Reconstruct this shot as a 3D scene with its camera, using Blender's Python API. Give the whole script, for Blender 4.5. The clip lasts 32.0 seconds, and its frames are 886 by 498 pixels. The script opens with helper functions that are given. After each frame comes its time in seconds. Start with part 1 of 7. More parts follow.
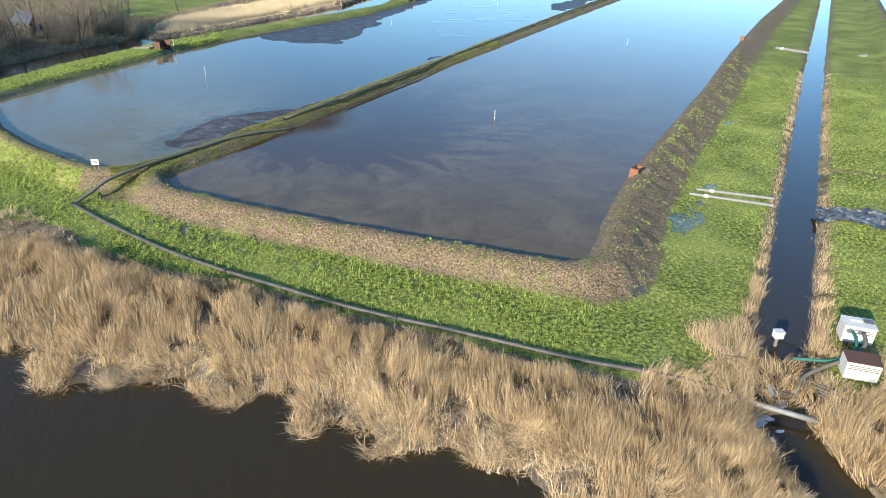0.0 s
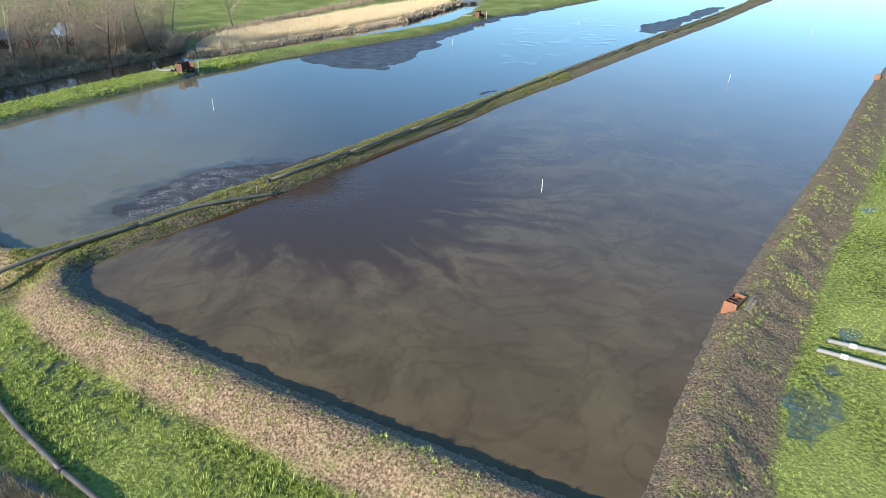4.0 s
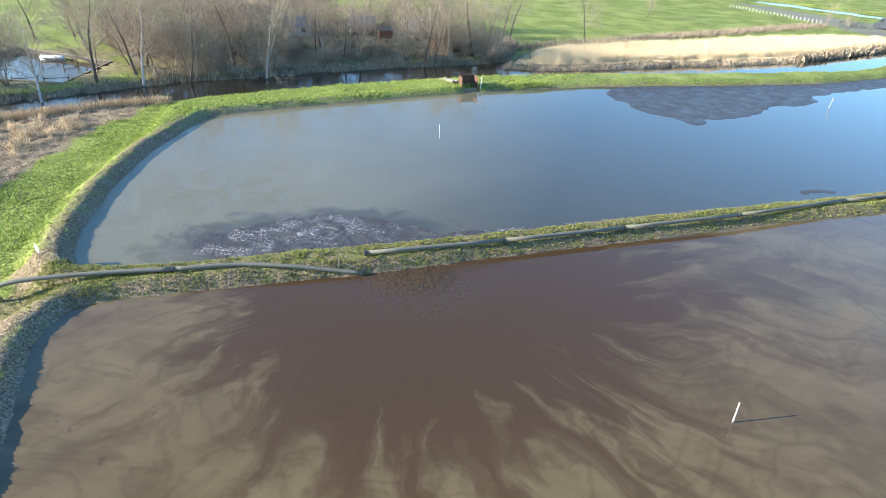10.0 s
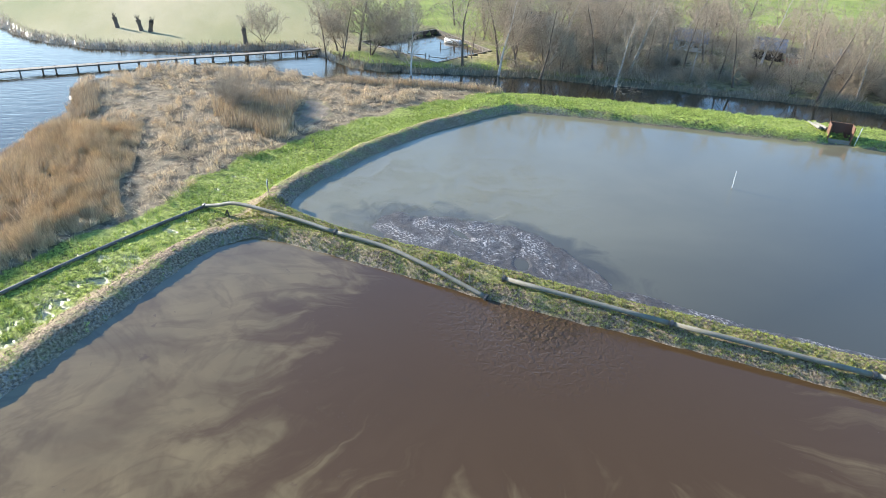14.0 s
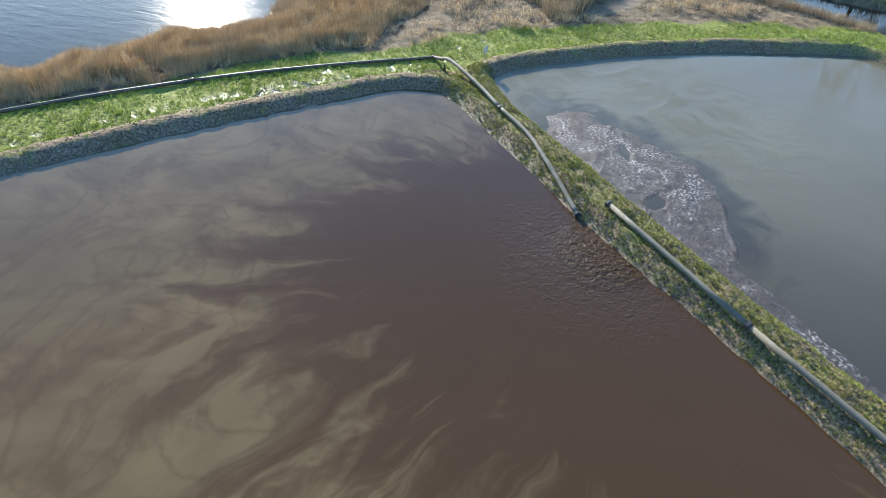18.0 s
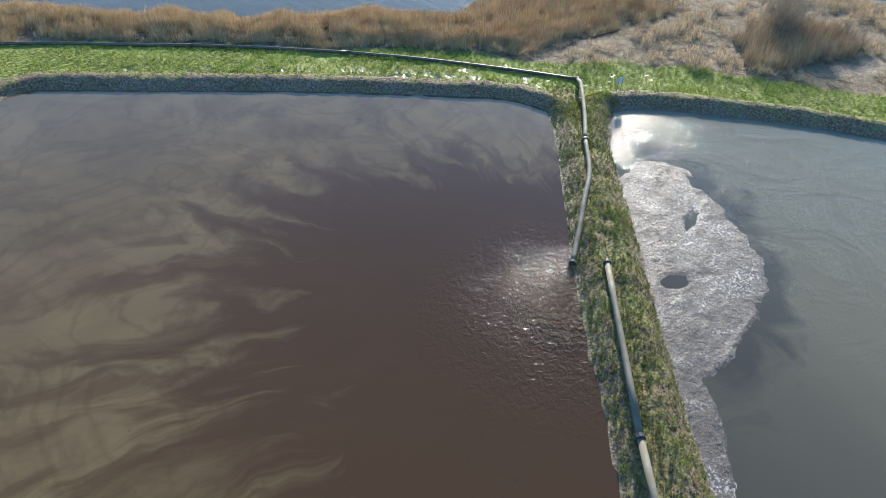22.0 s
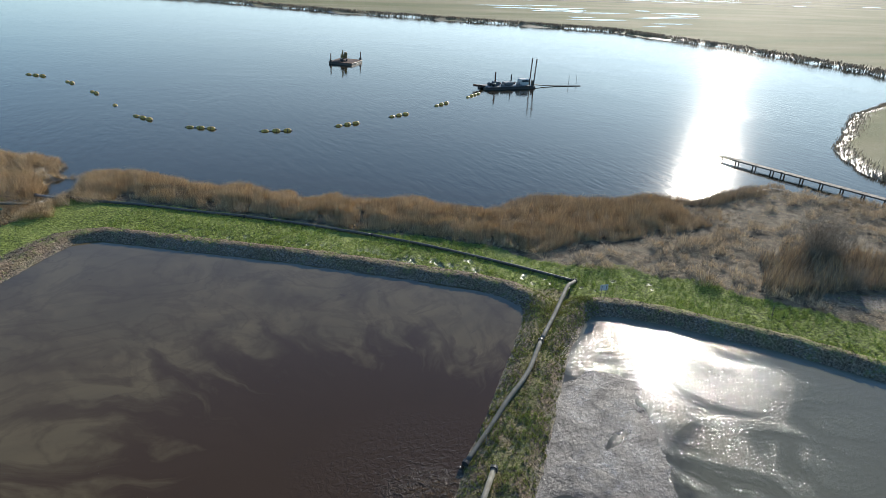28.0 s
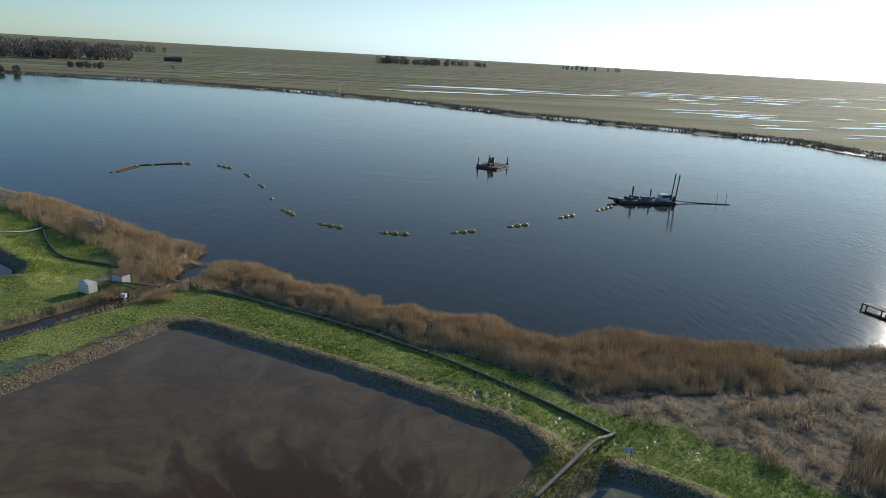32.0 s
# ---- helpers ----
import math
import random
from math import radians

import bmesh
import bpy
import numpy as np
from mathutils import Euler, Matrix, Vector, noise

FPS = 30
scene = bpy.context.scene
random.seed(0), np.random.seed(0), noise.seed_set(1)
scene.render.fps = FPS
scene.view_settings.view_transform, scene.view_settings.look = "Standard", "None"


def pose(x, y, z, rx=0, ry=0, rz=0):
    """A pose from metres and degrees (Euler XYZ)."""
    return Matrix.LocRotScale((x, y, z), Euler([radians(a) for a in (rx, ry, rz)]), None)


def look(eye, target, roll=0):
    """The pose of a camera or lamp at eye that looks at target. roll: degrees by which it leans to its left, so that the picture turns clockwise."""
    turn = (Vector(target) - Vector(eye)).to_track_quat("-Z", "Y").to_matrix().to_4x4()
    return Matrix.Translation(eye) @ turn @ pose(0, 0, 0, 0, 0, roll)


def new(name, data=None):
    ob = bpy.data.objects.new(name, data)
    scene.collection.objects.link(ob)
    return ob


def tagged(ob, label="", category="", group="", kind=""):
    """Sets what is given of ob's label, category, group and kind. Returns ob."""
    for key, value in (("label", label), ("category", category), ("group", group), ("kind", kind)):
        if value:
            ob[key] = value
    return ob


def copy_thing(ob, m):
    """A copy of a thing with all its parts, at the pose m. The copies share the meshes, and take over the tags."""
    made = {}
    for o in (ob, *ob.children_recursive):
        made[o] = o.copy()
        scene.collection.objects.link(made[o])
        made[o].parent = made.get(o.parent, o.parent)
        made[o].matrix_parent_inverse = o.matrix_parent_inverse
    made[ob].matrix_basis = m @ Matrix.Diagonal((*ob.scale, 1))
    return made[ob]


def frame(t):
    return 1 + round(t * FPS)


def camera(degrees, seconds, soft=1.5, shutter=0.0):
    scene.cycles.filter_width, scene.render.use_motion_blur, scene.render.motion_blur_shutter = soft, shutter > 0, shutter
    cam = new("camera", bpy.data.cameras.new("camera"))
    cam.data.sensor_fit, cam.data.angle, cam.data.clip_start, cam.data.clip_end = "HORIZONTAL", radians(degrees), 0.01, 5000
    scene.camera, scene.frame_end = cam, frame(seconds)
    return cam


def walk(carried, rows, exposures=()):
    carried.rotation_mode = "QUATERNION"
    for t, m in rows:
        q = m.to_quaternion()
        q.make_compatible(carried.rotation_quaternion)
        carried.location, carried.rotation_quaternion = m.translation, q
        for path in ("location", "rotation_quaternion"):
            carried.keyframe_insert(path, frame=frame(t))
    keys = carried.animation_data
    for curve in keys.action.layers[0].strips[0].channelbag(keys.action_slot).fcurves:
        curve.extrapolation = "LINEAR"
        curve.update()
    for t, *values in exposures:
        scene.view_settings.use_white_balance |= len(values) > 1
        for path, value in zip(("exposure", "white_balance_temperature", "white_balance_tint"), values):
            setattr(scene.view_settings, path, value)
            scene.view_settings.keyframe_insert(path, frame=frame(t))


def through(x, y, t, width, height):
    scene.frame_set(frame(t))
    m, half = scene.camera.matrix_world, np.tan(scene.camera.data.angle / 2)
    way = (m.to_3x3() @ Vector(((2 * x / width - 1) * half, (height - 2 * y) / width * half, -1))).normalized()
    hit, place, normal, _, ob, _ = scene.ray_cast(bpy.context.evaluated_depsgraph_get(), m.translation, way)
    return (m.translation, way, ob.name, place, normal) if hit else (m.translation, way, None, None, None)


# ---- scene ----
cam = camera(70.33, 32.0, 0.75)
PATH = [
    (0.0, look((-17.10, -30.65, 24.59), (-8.44, 3.76, 6.12), 1.16)),
    (0.5, look((-15.74, -27.99, 24.60), (-7.30, 6.56, 6.30), 1.10)),
    (1.0, look((-14.36, -25.21, 24.66), (-6.19, 9.42, 6.38), 1.10)),
    (1.5, look((-13.03, -22.49, 24.77), (-5.60, 12.27, 6.42), 1.13)),
    (2.0, look((-11.79, -19.84, 24.79), (-5.13, 15.10, 6.50), 1.14)),
    (2.5, look((-10.52, -17.20, 24.77), (-4.52, 17.92, 6.58), 1.29)),
    (3.0, look((-9.21, -14.55, 24.80), (-3.90, 20.69, 6.65), 1.30)),
    (3.5, look((-7.95, -12.00, 24.86), (-3.41, 23.35, 6.70), 1.37)),
    (5.5, look((-1.48, -2.28, 24.89), (0.03, 33.34, 6.74), 1.75)),
    (6.0, look((-0.00, 0.00, 25.00), (-0.00, 35.64, 6.84), 2.02)),
    (6.5, look((1.48, 2.27, 25.03), (-0.25, 37.86, 6.86), 2.12)),
    (7.0, look((2.94, 4.62, 25.04), (-0.73, 40.05, 6.83), 2.21)),
    (7.5, look((4.26, 6.94, 24.97), (-1.30, 42.11, 6.75), 2.39)),
    (8.0, look((5.50, 9.28, 25.01), (-1.98, 44.08, 6.75), 2.58)),
    (8.5, look((6.63, 11.63, 25.22), (-3.21, 45.75, 6.80), 2.87)),
    (9.0, look((7.76, 13.81, 25.39), (-4.77, 46.98, 6.88), 3.03)),
    (9.5, look((8.79, 16.04, 25.44), (-6.40, 48.03, 6.83), 3.21)),
    (10.0, look((9.72, 18.34, 25.33), (-8.01, 48.95, 6.65), 3.38)),
    (10.5, look((10.70, 20.59, 25.32), (-9.47, 49.60, 6.57), 3.55)),
    (11.0, look((11.64, 22.83, 25.39), (-10.87, 49.95, 6.49), 3.59)),
    (11.5, look((12.69, 24.96, 25.44), (-12.01, 50.05, 6.45), 3.45)),
    (12.0, look((13.79, 27.26, 25.56), (-12.98, 49.93, 6.34), 3.32)),
    (12.5, look((14.78, 29.56, 25.61), (-13.86, 49.64, 6.20), 3.22)),
    (13.0, look((15.70, 31.83, 25.58), (-14.57, 49.20, 6.03), 3.17)),
    (13.5, look((16.61, 34.11, 25.31), (-15.08, 48.73, 5.76), 3.37)),
    (14.0, look((17.39, 36.33, 25.07), (-15.51, 48.10, 5.58), 3.38)),
    (14.5, look((18.00, 38.72, 24.79), (-15.86, 47.53, 5.40), 3.09)),
    (15.0, look((18.55, 41.09, 24.43), (-15.42, 46.95, 4.14), 3.21)),
    (15.5, look((18.81, 43.24, 24.59), (-14.53, 46.44, 2.71), 3.38)),
    (17.5, look((17.80, 53.91, 23.95), (-12.14, 45.72, -1.27), 3.09)),
    (18.0, look((17.52, 55.71, 23.80), (-11.72, 45.01, -1.32), 3.61)),
    (18.5, look((16.79, 57.73, 23.77), (-11.32, 44.40, -1.38), 3.55)),
    (19.0, look((15.93, 59.70, 23.84), (-10.62, 43.64, -1.41), 3.51)),
    (19.5, look((14.87, 61.25, 23.88), (-10.02, 42.82, -1.43), 3.39)),
    (20.0, look((13.60, 62.85, 23.89), (-9.28, 42.02, -1.47), 3.22)),
    (20.5, look((12.13, 64.43, 24.02), (-8.53, 41.51, -1.43), 3.13)),
    (21.0, look((10.56, 65.98, 24.12), (-9.27, 42.40, -1.40), 3.08)),
    (21.5, look((8.92, 67.62, 24.21), (-10.88, 44.02, -1.30), 3.21)),
    (22.0, look((7.42, 69.43, 24.44), (-12.41, 45.71, -0.95), 3.42)),
    (22.5, look((5.71, 71.34, 24.60), (-14.25, 46.66, 0.26), 3.34)),
    (23.0, look((3.78, 73.23, 24.86), (-16.30, 47.63, 1.59), 3.21)),
    (23.5, look((1.84, 75.13, 25.00), (-18.36, 48.88, 2.58), 2.97)),
    (24.0, look((0.28, 76.67, 25.35), (-19.85, 49.86, 3.53), 3.09)),
    (24.5, look((-0.09, 77.02, 25.50), (-19.92, 49.50, 4.30), 3.27)),
    (25.0, look((-0.15, 76.93, 25.50), (-19.46, 48.58, 4.92), 3.42)),
    (25.5, look((-0.24, 76.78, 25.48), (-18.97, 47.55, 5.63), 3.60)),
    (27.5, look((-2.35, 77.04, 26.49), (-18.85, 44.88, 9.37), 3.29)),
    (28.0, look((-2.97, 77.23, 26.93), (-18.67, 44.33, 10.47), 3.22)),
    (28.5, look((-3.75, 77.41, 27.36), (-18.59, 43.79, 11.56), 3.20)),
    (29.0, look((-4.65, 77.74, 27.84), (-18.63, 43.45, 12.72), 3.28)),
    (29.5, look((-5.97, 78.10, 28.32), (-18.96, 43.16, 13.82), 3.35)),
    (30.0, look((-7.43, 78.51, 28.92), (-19.39, 42.95, 15.03), 3.29)),
    (30.5, look((-9.04, 78.97, 29.51), (-19.81, 42.81, 16.24), 3.24)),
    (31.0, look((-10.92, 79.37, 30.11), (-20.09, 42.59, 17.34), 3.32)),
    (31.5, look((-12.83, 79.82, 30.86), (-20.19, 42.47, 18.57), 3.24)),
    (32.0, look((-14.87, 80.30, 31.79), (-20.49, 42.51, 19.93), 3.31)),
]
EXPOSURES = [(0.0, 1.13), (6.0, 1.32), (9.0, 1.8), (12.0, 2.05), (14.3, 1.95), (15.5, 1.5), (17.5, 1.55), (21.0, 1.48), (23.0, 1.27), (26.0, 0.85), (29.0, 0.42), (32.0, -0.02)]
walk(cam, PATH, EXPOSURES)

# ---- sky, sun ----
SUN_TO = Vector((-0.746, -0.667, 0.0)).normalized() * math.cos(radians(18.7)) + Vector((0, 0, math.sin(radians(18.7))))
world = bpy.data.worlds.new("sky")
scene.world = world
world.use_nodes = True
wn = world.node_tree
wn.nodes.clear()
sky = wn.nodes.new("ShaderNodeTexSky")
sky.sky_type = "NISHITA"
sky.sun_disc = False
sky.sun_elevation = radians(18.7)
sky.sun_rotation = math.atan2(SUN_TO.x, SUN_TO.y)
sky.air_density, sky.dust_density, sky.ozone_density = 1.0, 0.1, 4.0
bg = wn.nodes.new("ShaderNodeBackground")
bg.inputs["Strength"].default_value = 0.12
wo = wn.nodes.new("ShaderNodeOutputWorld")
up = wn.nodes.new("ShaderNodeSeparateXYZ")
wn.links.new(wn.nodes.new("ShaderNodeTexCoord").outputs["Generated"], up.inputs[0])
low = wn.nodes.new("ShaderNodeMapRange")
low.interpolation_type = "SMOOTHSTEP"
for i, v in zip((1, 2, 3, 4), (0.0, 0.6, 0.92, 0.0)):
    low.inputs[i].default_value = v
wn.links.new(up.outputs[2], low.inputs[0])
grey = wn.nodes.new("ShaderNodeRGBToBW")
wn.links.new(sky.outputs[0], grey.inputs[0])
tone = wn.nodes.new("ShaderNodeMix")
tone.data_type, tone.blend_type = "RGBA", "MULTIPLY"
tone.inputs[0].default_value = 1.0
wn.links.new(grey.outputs[0], tone.inputs[6])
tone.inputs[7].default_value = (1.00, 1.24, 1.36, 1)
toward = wn.nodes.new("ShaderNodeVectorMath")
toward.operation = "DOT_PRODUCT"
wn.links.new(up.inputs[0].links[0].from_socket, toward.inputs[0])
toward.inputs[1].default_value = (SUN_TO.x, SUN_TO.y, 0)
side = wn.nodes.new("ShaderNodeMapRange")
side.interpolation_type = "SMOOTHSTEP"
for i, v in zip((1, 2, 3, 4), (0.0, 0.9, 0.10, 1.0)):
    side.inputs[i].default_value = v
wn.links.new(toward.outputs["Value"], side.inputs[0])
amount = wn.nodes.new("ShaderNodeMath")
amount.operation = "MULTIPLY"
wn.links.new(low.outputs[0], amount.inputs[0])
wn.links.new(side.outputs[0], amount.inputs[1])
clear = wn.nodes.new("ShaderNodeMix")
clear.data_type, clear.blend_type = "RGBA", "MULTIPLY"
clear.inputs[0].default_value = 1.0
wn.links.new(sky.outputs[0], clear.inputs[6])
clear.inputs[7].default_value = (0.72, 0.95, 1.06, 1)
haze = wn.nodes.new("ShaderNodeMix")
haze.data_type = "RGBA"
wn.links.new(amount.outputs[0], haze.inputs[0])
wn.links.new(clear.outputs[2], haze.inputs[6])
wn.links.new(tone.outputs[2], haze.inputs[7])
wn.links.new(haze.outputs[2], bg.inputs[0])
wn.links.new(bg.outputs[0], wo.inputs[0])
sun_data = bpy.data.lights.new("sun", "SUN")
sun_data.energy, sun_data.angle, sun_data.color = 4.2, radians(0.53), (1.0, 0.93, 0.82)
sun = new("sun", sun_data)
sun.matrix_world = look(SUN_TO * 100, (0, 0, 0))

# ---- materials ----


class Mat:
    """A small node builder: m.node(type, inputs...) returns the node."""

    def __init__(self, name, mat=None):
        self.mat = mat or bpy.data.materials.new(name)
        self.mat.use_nodes = True
        self.t = self.mat.node_tree
        self.p = self.t.nodes["Principled BSDF"]

    def put(self, sock, v):
        if isinstance(v, bpy.types.NodeSocket):
            self.t.links.new(v, sock)
        elif isinstance(v, tuple) and len(v) == 3 and sock.type == "RGBA":
            sock.default_value = (*v, 1)
        else:
            sock.default_value = v

    def node(self, kind, **inputs):
        n = self.t.nodes.new(kind)
        for k, v in inputs.items():
            self.put(n.inputs[k.replace("_", " ")], v)
        return n

    def coords(self, scale=(1, 1, 1), local=False):
        if local:
            src = self.node("ShaderNodeTexCoord").outputs["Object"]
        else:
            src = self.node("ShaderNodeNewGeometry").outputs["Position"]
        return self.node("ShaderNodeMapping", Vector=src, Scale=scale).outputs[0]

    def noise(self, scale, detail=4.0, rough=0.55, distort=0.0, vec=None):
        n = self.node("ShaderNodeTexNoise", Scale=scale, Detail=detail, Roughness=rough, Distortion=distort)
        self.put(n.inputs["Vector"], vec if vec is not None else self.coords())
        return n.outputs[0]

    def ramp(self, fac, stops):
        r = self.node("ShaderNodeValToRGB", Fac=fac)
        el = r.color_ramp.elements
        while len(el) < len(stops):
            el.new(0.5)
        for e, (pos, c) in zip(el, stops):
            e.position, e.color = pos, (*c, 1)
        return r.outputs[0]

    def span(self, fac, a, b, lo=0.0, hi=1.0):
        n = self.node("ShaderNodeMapRange", Value=fac)
        for i, v in zip((1, 2, 3, 4), (a, b, lo, hi)):
            n.inputs[i].default_value = v
        return n.outputs[0]

    def mix(self, fac, a, b):
        n = self.t.nodes.new("ShaderNodeMix")
        n.data_type = "RGBA"
        for i, v in zip((0, 6, 7), (fac, a, b)):
            self.put(n.inputs[i], v)
        return n.outputs[2]

    def math(self, op, a, b=0.0):
        n = self.t.nodes.new("ShaderNodeMath")
        n.operation = op
        self.put(n.inputs[0], a)
        self.put(n.inputs[1], b)
        return n.outputs[0]

    def attr(self, name):
        n = self.t.nodes.new("ShaderNodeAttribute")
        n.attribute_name = name
        return n.outputs["Fac"]

    def bump(self, height, strength=0.5, dist=0.05):
        self.put(self.p.inputs["Normal"], self.node("ShaderNodeBump", Height=height, Strength=strength, Distance=dist).outputs[0])

    def set(self, **kw):
        for k, v in kw.items():
            self.put(self.p.inputs[k.replace("_", " ")], v)
        return self


def plain(name, color, rough=0.6, metal=0.0, vary=0.25, scale=3.0, grime=(0.10, 0.08, 0.05), dirt=0.25):
    """Paint, steel or plastic with soft stains at two scales and fine relief."""
    m = Mat(name)
    vec = m.coords(local=True)
    big = m.span(m.noise(scale, 5, 0.6, vec=vec), 0.35, 0.75)
    fine = m.noise(scale * 14, 3, 0.6, vec=vec)
    dark = tuple(c * (1 - vary) for c in color)
    col = m.mix(fine, dark, color)
    col = m.mix(m.math("MULTIPLY", big, dirt), col, grime)
    m.set(Base_Color=col, Roughness=m.span(big, 0, 1, rough * 0.85, min(1.0, rough * 1.2)), Metallic=metal)
    m.bump(fine, 0.25, 0.01)
    return m.mat


def ground_material():
    m = Mat("polder_ground")
    n_big = m.noise(0.12, 4)
    n_mid = m.noise(0.9, 5, 0.6)
    n_fine = m.noise(6.0, 5, 0.65)
    n_tuft = m.noise(3.4, 3, 0.55, 0.4)
    grass = m.ramp(n_tuft, [(0.38, (0.050, 0.066, 0.014)), (0.51, (0.155, 0.190, 0.032)), (0.63, (0.30, 0.34, 0.075))])
    grass = m.mix(m.math("MULTIPLY", m.span(n_big, 0.42, 0.66), 0.6), grass, (0.33, 0.36, 0.095))
    meadow = m.ramp(m.noise(0.02, 6, 0.6, vec=m.coords((0.25, 1.0, 1.0))), [(0.35, (0.16, 0.17, 0.065)), (0.5, (0.235, 0.215, 0.10)), (0.65, (0.33, 0.28, 0.16))])
    grass = m.mix(m.attr("meadow"), grass, meadow)
    soil = m.ramp(n_fine, [(0.34, (0.045, 0.030, 0.019)), (0.48, (0.165, 0.115, 0.070)), (0.66, (0.36, 0.265, 0.175))])
    weeds = m.span(m.noise(1.3, 5, 0.65, 0.8), 0.55, 0.64)
    soil = m.mix(m.math("MULTIPLY", weeds, 0.5), soil, (0.12, 0.15, 0.035))
    straw = m.ramp(n_fine, [(0.25, (0.11, 0.080, 0.046)), (0.55, (0.25, 0.195, 0.120)), (0.8, (0.42, 0.34, 0.22))])
    straw = m.mix(m.span(n_mid, 0.46, 0.62), straw, (0.080, 0.060, 0.038))
    gravel = m.ramp(n_fine, [(0.3, (0.11, 0.10, 0.085)), (0.7, (0.30, 0.27, 0.225))])
    col = m.mix(m.attr("soil"), grass, soil)
    col = m.mix(m.attr("straw"), col, straw)
    col = m.mix(m.attr("gravel"), col, gravel)
    crisp = m.math("MULTIPLY", m.attr("frost"), m.span(m.noise(4.2, 5, 0.75), 0.49, 0.57))
    col = m.mix(m.math("MULTIPLY", crisp, 0.12), col, (0.56, 0.60, 0.64))
    wet = m.attr("wet")
    col = m.mix(m.math("MULTIPLY", wet, 0.55), col, (0.04, 0.035, 0.028))
    m.set(Base_Color=col, Roughness=m.span(wet, 0, 1, 0.9, 0.10), Specular_IOR_Level=m.span(wet, 0, 1, 0.2, 0.5))
    m.bump(m.math("MULTIPLY", m.math("ADD", n_tuft, m.math("MULTIPLY", n_fine, 0.6)), m.span(wet, 0.3, 1, 1.0, 0.06)), 0.8, 0.18)
    return m.mat


def water_material(name, deep, ripple, strength, rough=0.03, dist=0.02):
    m = Mat(name)
    col = m.mix(m.span(m.noise(0.03, 4, 0.6, 0.8), 0.3, 0.7), deep, tuple(c * 0.75 for c in deep))
    mp = m.node("ShaderNodeMapping", Vector=m.coords(), Rotation=(0, 0, 0.5), Scale=(1.0, 0.38, 1.0))
    h = m.noise(ripple, 3, 0.6, vec=mp.outputs[0])
    m.set(Base_Color=col, Roughness=rough, IOR=1.333)
    m.bump(h, strength, dist)
    return m.mat


def pond_material():
    """Turbid settling-pond water: pale brown silt with a dark fan that spreads from the outfall in streaks."""
    m = Mat("silty_water")
    pos = m.coords()
    rel = m.node("ShaderNodeVectorMath", Vector=pos)
    rel.operation = "SUBTRACT"
    rel.inputs[1].default_value = (-15.2, 53.8, 0)
    warp = m.node("ShaderNodeTexNoise", Scale=0.09, Detail=4.0, Vector=pos)
    cen = m.node("ShaderNodeVectorMath", Vector=warp.outputs["Color"])
    cen.operation = "SUBTRACT"
    cen.inputs[1].default_value = (0.5, 0.5, 0.5)
    off = m.node("ShaderNodeVectorMath", Vector=cen.outputs[0])
    off.operation = "SCALE"
    off.inputs["Scale"].default_value = 9.0
    both = m.node("ShaderNodeVectorMath", Vector=rel.outputs[0])
    both.operation = "ADD"
    m.put(both.inputs[1], off.outputs[0])
    sep = m.node("ShaderNodeSeparateXYZ", Vector=both.outputs[0])
    along = m.math("ADD", m.math("MULTIPLY", sep.outputs[0], 0.62), m.math("MULTIPLY", sep.outputs[1], 0.78))
    across = m.math("SUBTRACT", m.math("MULTIPLY", sep.outputs[0], 0.78), m.math("MULTIPLY", sep.outputs[1], 0.62))
    along = m.math("MAXIMUM", m.math("MULTIPLY", along, 0.48), m.math("MULTIPLY", along, -1.0))
    reach = m.math("SQRT", m.math("ADD", m.math("POWER", along, 2.0), m.math("POWER", m.math("MULTIPLY", across, 0.66), 2.0)))
    ang = m.math("ARCTAN2", sep.outputs[1], sep.outputs[0])
    comb = m.node("ShaderNodeCombineXYZ", X=m.math("MULTIPLY", ang, 4.2), Y=m.math("MULTIPLY", reach, 0.09))
    streak = m.noise(1.3, 6, 0.6, 1.6, vec=comb.outputs[0])
    fan = m.math("ADD", m.span(reach, 6.0, 20.0, 1.15, 0.0), m.math("MULTIPLY", m.math("SUBTRACT", streak, 0.5), 1.75))
    fan = m.span(fan, 0.25, 0.75)
    swirl = m.span(m.noise(0.075, 5, 0.55, 2.2), 0.35, 0.70)
    pale = m.mix(swirl, (0.142, 0.104, 0.052), (0.100, 0.073, 0.037))
    band = m.math("MULTIPLY", m.span(streak, 0.42, 0.62), m.span(reach, 12.0, 48.0, 0.75, 0.1))
    pale = m.mix(band, pale, (0.076, 0.049, 0.023))
    curl = m.math("ABSOLUTE", m.math("SUBTRACT", m.noise(0.10, 4, 0.55, 2.4), 0.5))
    pale = m.mix(m.span(curl, 0.0, 0.05, 0.32, 0.0), pale, (0.060, 0.036, 0.016))
    dark = m.mix(m.math("MULTIPLY", m.span(streak, 0.4, 0.65), m.span(reach, 6.0, 18.0)), (0.055, 0.0320, 0.0145), (0.067, 0.041, 0.020))
    fleck = m.span(m.noise(0.5, 4, 0.6, 2.0), 0.68, 0.72)
    col = m.mix(fan, pale, dark)
    col = m.mix(m.math("MULTIPLY", fleck, 0.5), col, (0.055, 0.033, 0.022))
    home = m.node("ShaderNodeVectorMath", Vector=pos)
    home.operation = "DISTANCE"
    home.inputs[1].default_value = (-13.9, 54.6, 0)
    near = m.math("ADD", m.span(home.outputs["Value"], 1.0, 3.4, 1.0, 0.0), m.span(home.outputs["Value"], 3.0, 9.0, 0.32, 0.012))
    rip = m.noise(2.6, 3, 0.55, 0.9)
    m.set(Base_Color=col, Roughness=0.04, IOR=1.333)
